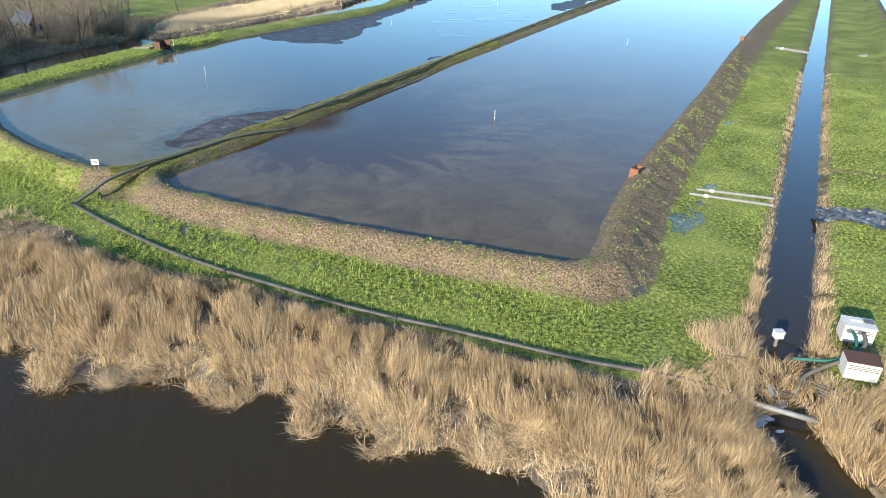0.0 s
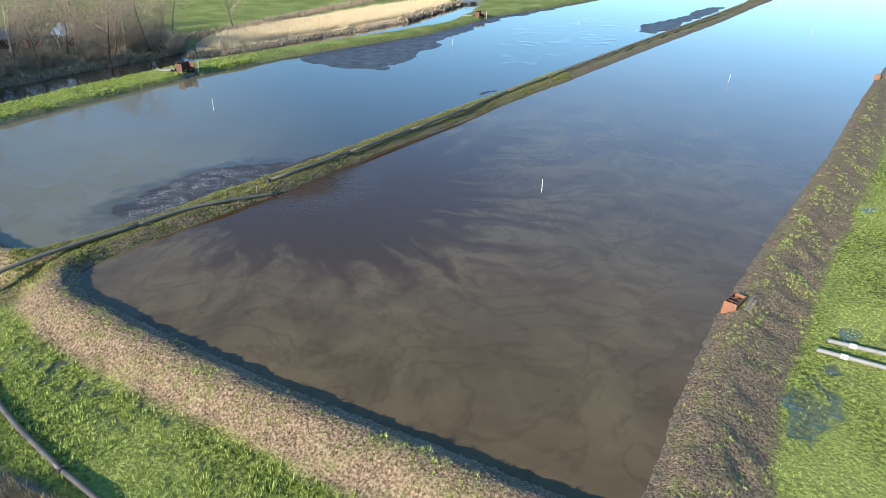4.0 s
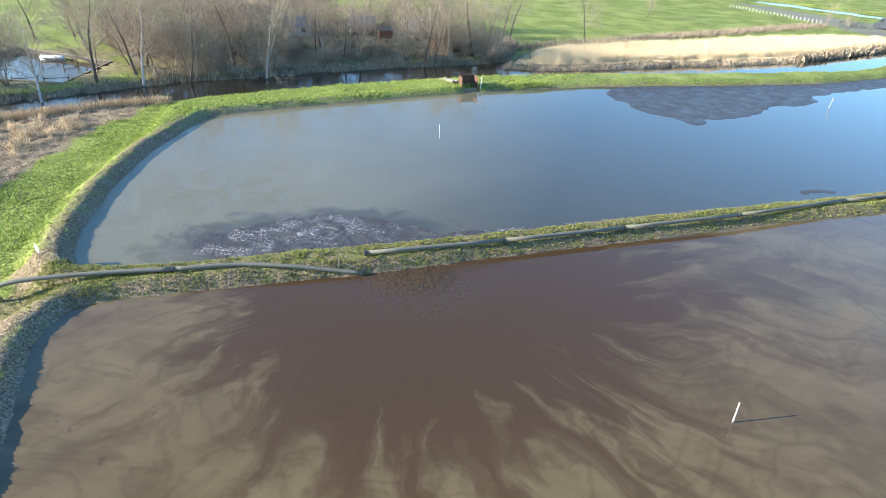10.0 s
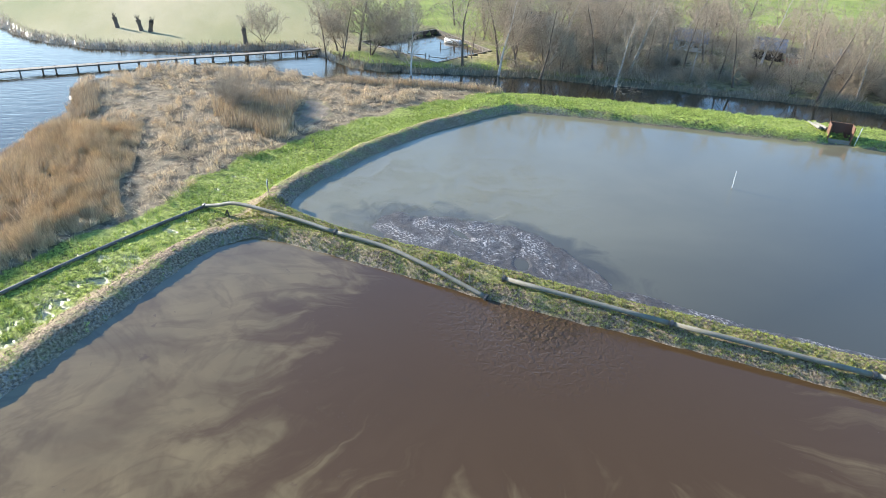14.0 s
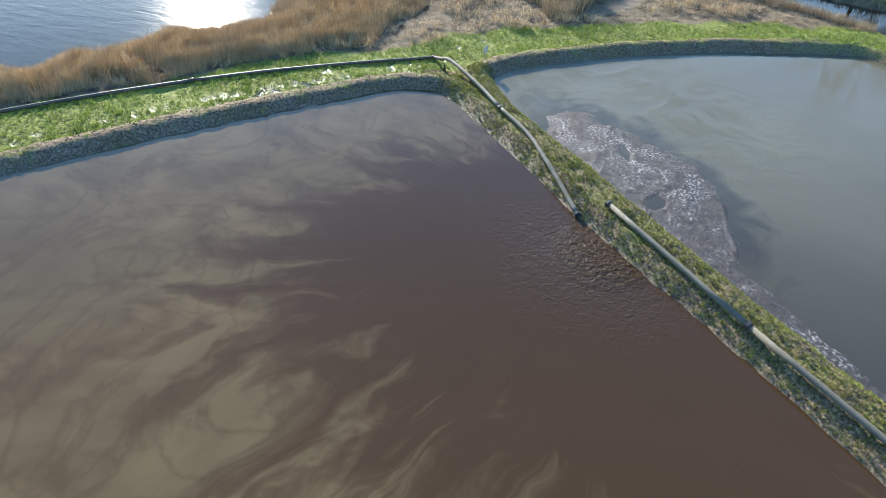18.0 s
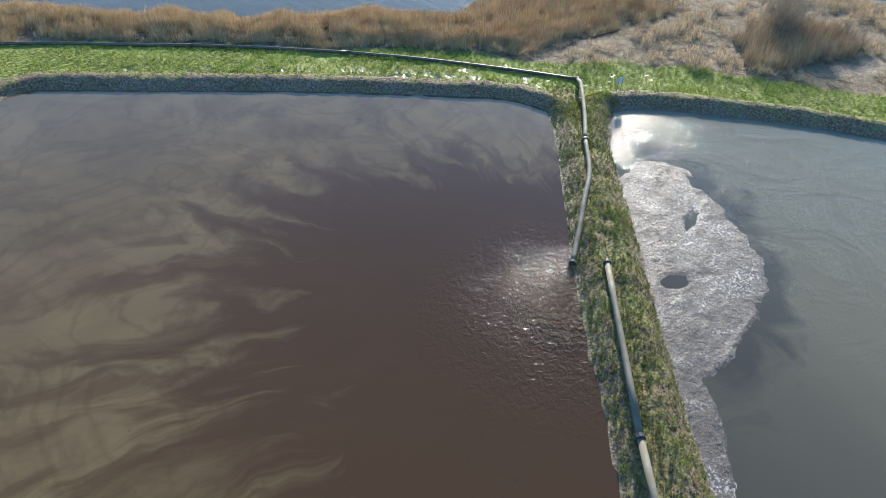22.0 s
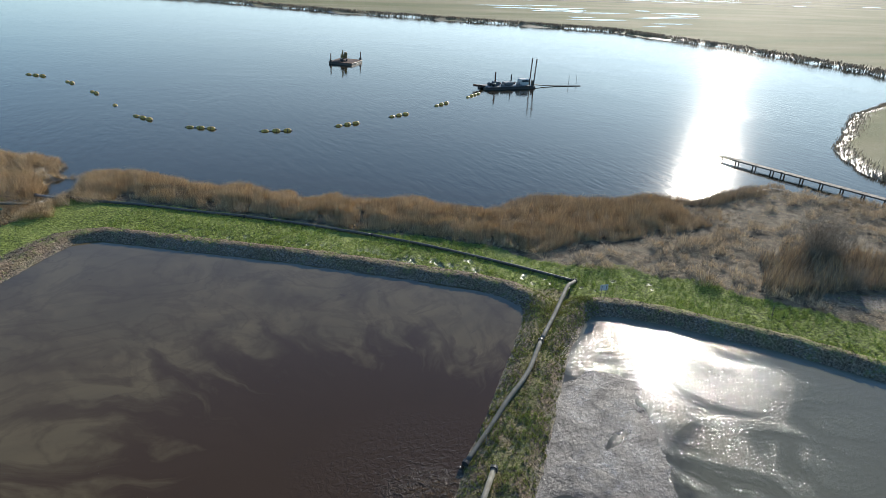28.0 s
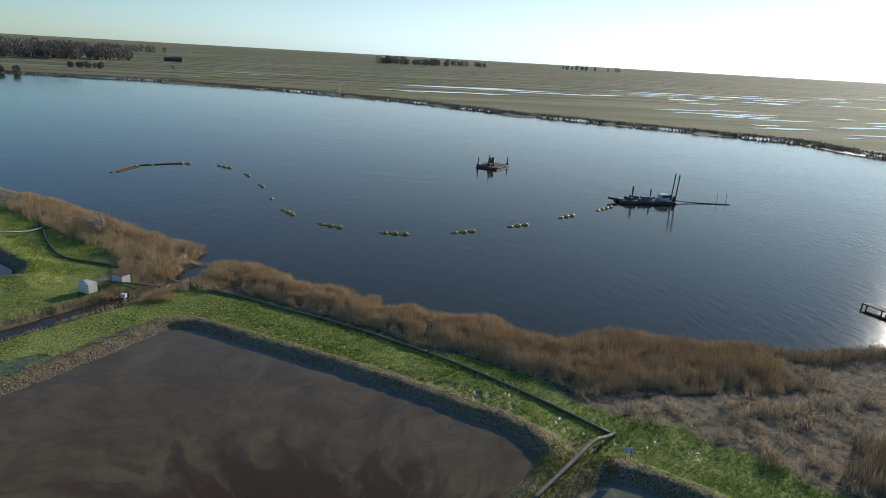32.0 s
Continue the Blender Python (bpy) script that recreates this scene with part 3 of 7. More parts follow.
def silt_relief(x, y):
    """Height of the crumbly bank beside the dike, with pools and a crusted rim."""
    n = 0.6 * grid_noise(x, y, 2.3, 21) + 0.4 * grid_noise(x, y, 0.9, 22)
    d = depth_in(x, y, MUD_BANK) + 0.25 * n + 0.12 * grid_noise(x, y, 0.4, 26)
    h = -0.06 + 0.075 * step(d, -0.7, 0.5) + 0.035 * step(d, 0.3, 3.0) + 0.012 * n
    h = h + (0.045 * np.maximum(grid_noise(x, y, 0.36, 29), 0) + 0.012 * grid_noise(x, y, 1.6, 36)) * step(d, 0, 0.4)
    h = h + 0.05 * step(0.28 - np.abs(d - 0.25), 0, 0.2) * (grid_noise(x, y, 0.55, 30) > -0.35) * (x > -23) * (x < -14)
    for px, py, pa, pb, turn in POOLS:
        c, q = math.cos(radians(turn)), math.sin(radians(turn))
        e = np.hypot(((x - px) * c + (y - py) * q) / pa, ((y - py) * c - (x - px) * q) / pb) + 0.75 * grid_noise(x, y, 0.9, 31) + 0.35 * grid_noise(x, y, 0.4, 35)
        h = h - 0.085 * (1 - step(e, 0.5, 1.5))
    return h


def silt_flats(x, y):
    """Heights of the flats at the far end: bare mud along the banks, and slick mud cut by a web of creeks."""
    n = 0.55 * grid_noise(x, y, 9.0, 23) + 0.3 * grid_noise(x, y, 3.5, 24) + 0.2 * grid_noise(x, y, 1.4, 25)
    bare = np.maximum(np.maximum(depth_in(x, y, SILT_WEST), depth_in(x, y, SILT_EAST)), depth_in(x, y, SILT_SPOT) * 1.5) + 3.0 * n
    mid = depth_in(x, y, SILT_MID) + 6.0 * n
    u = 0.74 * x - 0.67 * y
    web = grid_noise(u, 0.67 * x + 0.74 * y, 4.0, 32) + 0.8 * grid_noise(u, 0.67 * x + 0.74 * y, 1.8, 33)
    creek = np.minimum.reduce([line_distance(x, y, c) for c in CREEKS]) + 0.5 * grid_noise(x, y, 2.0, 34)
    dry = np.where((bare > 0) & (creek > 0.75), 0.012 + 0.01 * np.minimum(bare, 2) + 0.01 * n, -0.05)
    slick = np.where((mid > 0) & (creek > 0.6) & (bare < 0.3), 0.03 * (web - 0.35), -0.05)
    return dry, slick


def silt_sheet(name, x0, x1, y0, y1, cell, fun, mat, label):
    gx, gy = np.arange(x0, x1, cell), np.arange(y0, y1, cell)
    X, Y = np.meshgrid(gx, gy, indexing="ij")
    Z = fun(X, Y)
    idx = np.arange(X.size).reshape(X.shape)
    q = np.stack([idx[:-1, :-1], idx[1:, :-1], idx[1:, 1:], idx[:-1, 1:]], -1).reshape(-1, 4)
    zr = Z.reshape(-1)
    q = q[(zr[q].max(1) > -0.015) & (depth_in(X, Y, POND_B_EDGE).reshape(-1)[q[:, 0]] > -1.2)]
    used, back = np.unique(q, return_inverse=True)
    me = bulk_mesh(name, np.stack([X, Y, Z], -1).reshape(-1, 3)[used], back.reshape(-1, 4))
    me.materials.append(mat)
    return tagged(new(name, me), label, "mud", kind="structure")


def ground_cover(X, Y):
    h, soil, straw, wet, gravel = land(X, Y)
    h = h + 0.05 * grid_noise(X, Y, 0.8, 5) * (np.abs(X) < 150)
    da, db = depth_in(X, Y, POND_A_EDGE), depth_in(X, Y, POND_B_EDGE)
    ice = step(depth_in(X, Y, ICE), -1.0, 0.5)
    cold = ((da > -1.35) & (0.58 * X + 0.81 * Y < 12.6) & (X < 3)) | ((db > -1.4) & (da < -5) & (X < -33) & (Y < 84))
    frost = cold * step(grid_noise(X, Y, 0.9, 27) + 0.6 * grid_noise(X, Y, 2.7, 28), -0.5, 0.5)
    return h, {"soil": soil, "straw": straw, "wet": wet, "gravel": gravel, "frost": np.maximum(frost, ice), "meadow": np.maximum((Y < -150) * 1.0, (X < -102) & (Y < 62))}


GX = spread(-95, 46, 0.34, -130, 230, 1.6, 4900)
GY = spread(-20, 100, 0.34, -60, 320, 1.6, 4900)
ground_mesh = sheet("ground", GX, GY, ground_cover)
ground_mesh.materials.append(GROUND)
ground = tagged(new("ground", ground_mesh), "green and brown polder ground with earth embankments", "ground", kind="structure")


silt_sheet("mud_bank", -34, 9, 44.5, 90.5, 0.15, silt_relief, SILT, "crumbly grey silt bank drying beside the dike")
silt_sheet("mud_flat", -26, 132, 94, 242, 0.55, lambda x, y: silt_flats(x, y)[0], WET_SILT, "dark wet mud flats along the pond banks")
silt_sheet("slick_mud", 8, 90, 108, 212, 0.55, lambda x, y: silt_flats(x, y)[1], SLICK_SILT, "slick shining mud cut by small creeks")


def flat_water(name, ring, z, mat, label, grow=0.9):
    """A pond's surface as one sheet, its rim tucked into the bank."""
    n = len(ring)
    pts = []
    for i in range(n):
        a, b, q = Vector(ring[i - 1]), Vector(ring[i]), Vector(ring[(i + 1) % n])
        e1, e2 = (b - a).normalized(), (q - b).normalized()
        nrm = Vector((e1.y + e2.y, -e1.x - e2.x)).normalized()
        pts.append(b + nrm * grow)
    bm = bmesh.new()
    f = bm.faces.new([bm.verts.new((p.x, p.y, z)) for p in pts])
    bmesh.ops.triangulate(bm, faces=[f])
    me = bpy.data.meshes.new(name)
    bm.to_mesh(me)
    bm.free()
    me.materials.append(mat)
    return tagged(new(name, me), label, "water", kind="structure")


flat_water("water_pond_a", POND_A_EDGE, 0.0, POND_A, "brown silty water of the large settling pond")
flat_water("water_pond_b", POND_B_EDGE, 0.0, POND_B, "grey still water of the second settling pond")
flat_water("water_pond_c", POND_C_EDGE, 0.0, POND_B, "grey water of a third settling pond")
def strip_ring(line, half):
    P = [Vector(p) for p in line]
    left, right = [], []
    for i, p in enumerate(P):
        d = (P[min(i + 1, len(P) - 1)] - P[max(i - 1, 0)]).normalized()
        left.append((p.x - d.y * half, p.y + d.x * half))
        right.append((p.x + d.y * half, p.y - d.x * half))
    return right + left[::-1]


flat_water("water_ditch", strip_ring(DITCH[2:], 2.3), WATER + 0.03, CALM, "still brown water of the straight ditch", 0)
flat_water("water_canal", MAIN_SHORE[37:] + FAR_SIDE[:16], WATER + 0.03, CALM, "still dark canal water reflecting bare trees", 0.5)
flat_water("water_lake", [(-1500, -900), (1500, -900), (1500, 420), (-1500, 420)], WATER, LAKE, "dark rippled lake, canal and ditch water", 0)

# ---- growth ----


def strand_material(name, low, high, rough=0.75, through=0.12):
    m = Mat(name)
    rnd = m.node("ShaderNodeNewGeometry").outputs["Random Per Island"]
    big = m.noise(0.25, 4)
    fac = m.math("ADD", m.math("MULTIPLY", rnd, 0.65), m.math("MULTIPLY", big, 0.4))
    col = m.ramp(fac, [(0.2, low), (0.75, high)])
    m.set(Base_Color=col, Roughness=rough, Specular_IOR_Level=0.25)
    if through:
        tr = m.node("ShaderNodeBsdfTranslucent", Color=col)
        mx = m.node("ShaderNodeMixShader", Fac=through)
        m.t.links.new(m.p.outputs[0], mx.inputs[1])
        m.t.links.new(tr.outputs[0], mx.inputs[2])
        m.t.links.new(mx.outputs[0], m.t.nodes["Material Output"].inputs[0])
    return m.mat


REED = strand_material("dead_reed", (0.19, 0.118, 0.056), (0.76, 0.57, 0.33), 0.8, 0.05)
REED_PALE = strand_material("pale_reed", (0.54, 0.41, 0.23), (0.82, 0.68, 0.45))
BROWN_GROWTH = strand_material("brown_scrub", (0.15, 0.112, 0.076), (0.44, 0.35, 0.245), 0.8, 0.12)
LITTER = strand_material("matted_litter", (0.30, 0.205, 0.115), (0.86, 0.67, 0.42), 0.85, 0.2)
BLADE = strand_material("grass_blade", (0.135, 0.190, 0.034), (0.45, 0.52, 0.125), 0.6, 0.16)
WEED = strand_material("dike_weed", (0.095, 0.083, 0.034), (0.33, 0.36, 0.085), 0.65, 0.2)
TWIG = strand_material("bare_twig", (0.18, 0.140, 0.098), (0.42, 0.34, 0.25), 0.9, 0)
rng = np.random.RandomState(7)


def ground_height(x, y):
    return land(x, y)[0]


def scatter(x0, x1, y0, y1, per_m2):
    n = int((x1 - x0) * (y1 - y0) * per_m2)
    return rng.uniform(x0, x1, n), rng.uniform(y0, y1, n)


def strands(name, x, y, z, height, width, lean_x, lean_y, mat, label, category, droop=0.25):
    """Upright bent blades, one island each, joined as one growth."""
    n = len(x)
    ang = rng.uniform(0, math.tau, n)
    cx, cy = np.cos(ang) * width / 2, np.sin(ang) * width / 2
    mid, top = 0.55, 1.0
    V = np.zeros((n, 5, 3))
    flat = np.sqrt(np.clip(1 - (lean_x ** 2 + lean_y ** 2), 0.03, 1))
    for k, (s, w) in enumerate(((0, -1), (0, 1), (mid, -0.8), (mid, 0.8), (top, 0))):
        bend = s + droop * s * s
        V[:, k, 0] = x + cx * w + lean_x * height * bend
        V[:, k, 1] = y + cy * w + lean_y * height * bend
        V[:, k, 2] = z + height * s * flat * (1 - 0.12 * s * s)
    F = np.array([[0, 1, 3], [0, 3, 2], [2, 3, 4]])[None] + (np.arange(n) * 5)[:, None, None]
    me = bulk_mesh(name, V.reshape(-1, 3), F.reshape(-1, 3))
    me.materials.append(mat)
    return tagged(new(name, me), label, category, kind="stuff")


# reed belt along the lake
def reed_belt():
    spots = [scatter(-40, 10, -17, 30, 380), scatter(8, 52, -60, -8, 190), scatter(-64, -38, 5, 26, 260)]
    x, y = np.concatenate([s[0] for s in spots]), np.concatenate([s[1] for s in spots])
    n = len(x)
    keep = grid_noise(x, y, 0.62, 46) + 0.7 * grid_noise(x, y, 0.27, 47) > rng.uniform(-0.9, 0.6, n) - 1.1 * grid_noise(x, y, 1.3, 49)
    x, y = x[keep], y[keep]
    n1, n2 = grid_noise(x, y, 3.1, 1), grid_noise(x, y, 1.7, 41)
    sh = depth_in(x, y, LAND_MAIN) + 0.7 * n1 + 0.45 * n2
    away = -np.maximum(depth_in(x, y, POND_A_EDGE), np.maximum(depth_in(x, y, POND_B_EDGE), depth_in(x, y, POND_C_EDGE)))
    rim = pipe_y(x) - 1.5 - 5.0 * np.clip((-22 - x) / 15, 0, 1) + 0.5 * n2
    limit = np.where(x < 9, np.where((y < rim) & (x > -38), 5, np.where(x < -37, 13.0, 99)), np.where(y < -8, 12.5, 99)) + 0.5 * n2
    dd = line_distance(x, y, DITCH)
    keep = (sh > -0.9) & (away > limit) & (sh < 14) & (dd > 2.0 + 0.7 * n2) & (grid_noise(x, y, 2.2, 42) > -0.9)
    keep &= rng.rand(len(x)) < 0.75 + 0.25 * step(sh, 0, 3)
    x, y, sh, n2, rim = x[keep], y[keep], sh[keep], n2[keep], rim[keep]
    z = np.maximum(ground_height(x, y), WATER - 0.2)
    edge = 1 - step(sh, 1.0, 3.6 + 1.2 * n2)
    a = grid_noise(x, y, 2.0, 43) * math.pi * 1.3 + 4.0 + rng.normal(0, 0.7, len(x))
    lodge = 0.10 + 0.55 * np.maximum(edge, 0.35) * step(grid_noise(x, y, 1.5, 44), -0.3, 0.5)
    lx = np.cos(a) * lodge + rng.normal(0, 0.14, len(x))
    ly = np.sin(a) * lodge + rng.normal(0, 0.14, len(x))
    h = (1.75 + 0.3 * grid_noise(x, y, 4.0, 45) + 0.28 * grid_noise(x, y, 0.9, 48)) * rng.uniform(0.6, 1.12, len(x)) * (1 - 0.35 * edge) * np.where(x < 9, 0.5 + 0.5 * step(rim - y, 0.0, 3.5), 1.0)
    strands("reed_belt", x, y, z, h, rng.uniform(0.010, 0.024, len(x)), lx, ly, REED, "dense belt of dead straw-coloured reeds on the lake shore", "reeds")
    # bleached, broken stems at the rim
    pick = (edge > 0.4) & (rng.rand(len(x)) < 0.30)
    a2 = rng.uniform(0, math.tau, pick.sum())
    strands("broken_reeds", x[pick], y[pick], z[pick] + 0.1, h[pick] * 0.9, np.full(pick.sum(), 0.028), np.cos(a2) * 0.85, np.sin(a2) * 0.85, REED_PALE,
            "bleached broken reeds lodged at the water's rim", "reeds", 0.1)


def scrub_growth():
    """The marshy point: matted litter, tussocks in clumps, a standing thicket of reed and taller reed along the water."""
    x, y = scatter(-96, -34, 8, 76, 74)
    away = -np.maximum(depth_in(x, y, POND_A_EDGE), depth_in(x, y, POND_B_EDGE))
    sh = depth_in(x, y, LAND_MAIN) + 0.5 * grid_noise(x, y, 3.1, 1)
    ok = (sh > -0.3) & (away > 11.6 + grid_noise(x, y, 2.0, 54)) & (depth_in(x, y, ICE) < 0.6 * grid_noise(x, y, 1.5, 57))
    x, y, sh = x[ok], y[ok], sh[ok]
    n = len(x)
    clump = grid_noise(x, y, 1.3, 51) + 0.5 * grid_noise(x, y, 0.6, 52) + 0.5 * grid_noise(x, y, 6.0, 58)
    tall = step(clump, 0.25, 0.75)
    fringe = (1 - step(sh, 1.5, 4.5)) * (x > -82)
    thick = np.hypot((x + 66.5) / 8.5, (y - 40) / 5.0) < 1 + 0.35 * grid_noise(x, y, 2.0, 53)
    keep = rng.rand(n) < np.where(thick | (fringe > 0.3), 1.0, 0.12 + 0.75 * step(clump, -0.5, 0.25))
    x, y, tall, thick, fringe, clump = x[keep], y[keep], tall[keep], thick[keep], fringe[keep], clump[keep]
    n = len(x)
    z = ground_height(x, y)
    lodge = np.where(thick, 0.14, np.where(fringe > 0.3, 0.2, 0.86 - 0.55 * tall))
    a = grid_noise(x, y, 1.7, 55) * 6 + rng.normal(0, 0.8, n)
    h = np.where(thick, 1.9, np.where(fringe > 0.3, 1.3, 0.36 + 0.75 * tall)) * rng.uniform(0.5, 1.25, n)
    lx, ly = np.cos(a) * lodge + rng.normal(0, 0.13, n), np.sin(a) * lodge + rng.normal(0, 0.13, n)
    z = z + np.where(thick | (fringe > 0.3), 0.0, 0.16 * np.clip(clump + 0.5, 0, 1.4))
    w = rng.uniform(0.018, 0.045, n)
    pick = rng.rand(n)
    up = thick | (fringe > 0.3)
    for nm, sel, mat, lab in (("marsh_scrub", up & (pick < 0.5), REED, "standing straw-coloured reed on the marshy point"),
                              ("brown_marsh_growth", (up & (pick >= 0.5)) | (~up & (pick < 0.35)), BROWN_GROWTH, "brown withered marsh growth in clumps"),
                              ("matted_sedge", ~up & (pick >= 0.35), LITTER, "pale matted sedge and broken reed litter")):
        strands(nm, x[sel], y[sel], z[sel], h[sel], w[sel], lx[sel], ly[sel], mat, lab, "marsh growth")


def far_reeds():
    x, y = scatter(-51, 29, 138, 262, 50)
    d = depth_in(x, y, REED_BED)
    keep = d > 0.2
    x, y, d = x[keep], y[keep], d[keep]
    z = ground_height(x, y)
    h = (0.3 + 1.75 * step(d + 1.5 * grid_noise(x, y, 3.0, 66), 1.6, 4.2) + 0.25 * grid_noise(x, y, 1.2, 67)) * rng.uniform(0.6, 1.15, len(x))
    strands("far_reed_bed", x, y, z, h, rng.uniform(0.02, 0.045, len(x)), rng.normal(0.08, 0.2, len(x)), rng.normal(0.05, 0.2, len(x)), REED_PALE,
            "tall pale reed bed beside the canal", "reeds")
    # fringe of the far shore and of the point across the canal
    xs, ys = [], []
    for line, n, wide in ((FAR_SHORE, 46000, 7.0), (FAR_SIDE[12:], 9000, 2.5), (FAR_SIDE[:13], 5000, 1.2)):
        seg = np.array(line)
        ln = np.hypot(*(seg[1:] - seg[:-1]).T)
        k = rng.choice(len(ln), n, p=ln / ln.sum())
        t = rng.rand(n)[:, None]
        p = seg[k] * (1 - t) + seg[k + 1] * t + rng.normal(0, wide * 0.5, (n, 2))
        xs.append(p[:, 0]), ys.append(p[:, 1])
    x, y = np.concatenate(xs), np.concatenate(ys)
    z = ground_height(x, y)
    keep = (z > WATER - 0.25) & (z < 1)
    x, y, z = x[keep], y[keep], z[keep]
    far = np.hypot(x, y + 0) > 200
    strands("shore_reeds", x, y, z, np.where(far, 1.5, 0.9) * rng.uniform(0.5, 1.15, len(x)), np.where(far, 0.45, 0.08), rng.normal(0, 0.2, len(x)), rng.normal(0, 0.2, len(x)), BROWN_GROWTH,
            "thin brown reed fringe of the far banks", "reeds")


def ditch_reeds():
    xs, ys = [], []
    seg = np.array(DITCH[1:7])
    ln = np.hypot(*(seg[1:] - seg[:-1]).T)
    n = 28000
    k = rng.choice(len(ln), n, p=ln / ln.sum())
    t = rng.rand(n)[:, None] ** 1.3
    dirs = (seg[1:] - seg[:-1]) / ln[:, None]
    nrm = np.stack([dirs[:, 1], -dirs[:, 0]], 1)[k]
    side = np.where(rng.rand(n) < 0.5, 1, -1)[:, None]
    p = seg[k] * (1 - t) + seg[k + 1] * t + nrm * side * rng.normal(2.35, 0.3, n)[:, None]
    x, y = p.T
    near = np.clip(1 - np.hypot(x - 12, y + 3) / 26, 0, 1)
    keep = (rng.rand(n) < 0.30 + 0.7 * near) & (grid_noise(x, y, 1.6, 61) > -0.45)
    x, y, near = x[keep], y[keep], near[keep]
    z = np.maximum(ground_height(x, y), WATER - 0.1)
    h = (0.45 + 1.1 * near) * rng.uniform(0.6, 1.1, len(x))
    strands("ditch_reeds", x, y, z, h, np.full(len(x), 0.02), rng.normal(0.05, 0.25, len(x)), rng.normal(0.1, 0.25, len(x)), REED, "straw reeds along both sides of the ditch", "reeds")
    # the tangle at the outlet
    x, y = scatter(2, 22, -16, 1, 120)
    dd = line_distance(x, y, DITCH) + 0.5 * grid_noise(x, y, 1.5, 62)
    keep = (np.hypot((x - 11) / 9, (y + 6) / 7) < 1) & ((dd > 1.5) | ((y > -7) & (y < -2.6))) & (depth_in(x, y, LAND_MAIN) > 0) & (grid_noise(x, y, 1.4, 63) > -0.4)
    keep &= ~((np.abs(x - 19.7) < 1.8) & (np.abs(y + 2.4) < 1.8)) & ~((np.abs(x - 16.7) < 1.5) & (np.abs(y + 5.8) < 1.4)) & ~((x > 16.5) & (y > -1))
    keep &= ~((x < 8.5) & (y > -2.5))
    x, y = x[keep], y[keep]
    z = np.maximum(ground_height(x, y), WATER)
    a = grid_noise(x, y, 1.8, 64) * 5
    strands("outlet_reeds", x, y, z, rng.uniform(0.6, 1.5, len(x)), np.full(len(x), 0.019), np.cos(a) * 0.4 + rng.normal(0, 0.2, len(x)), np.sin(a) * 0.4 + rng.normal(0, 0.2, len(x)), REED, "tangled dry reeds round the ditch outlet", "reeds")


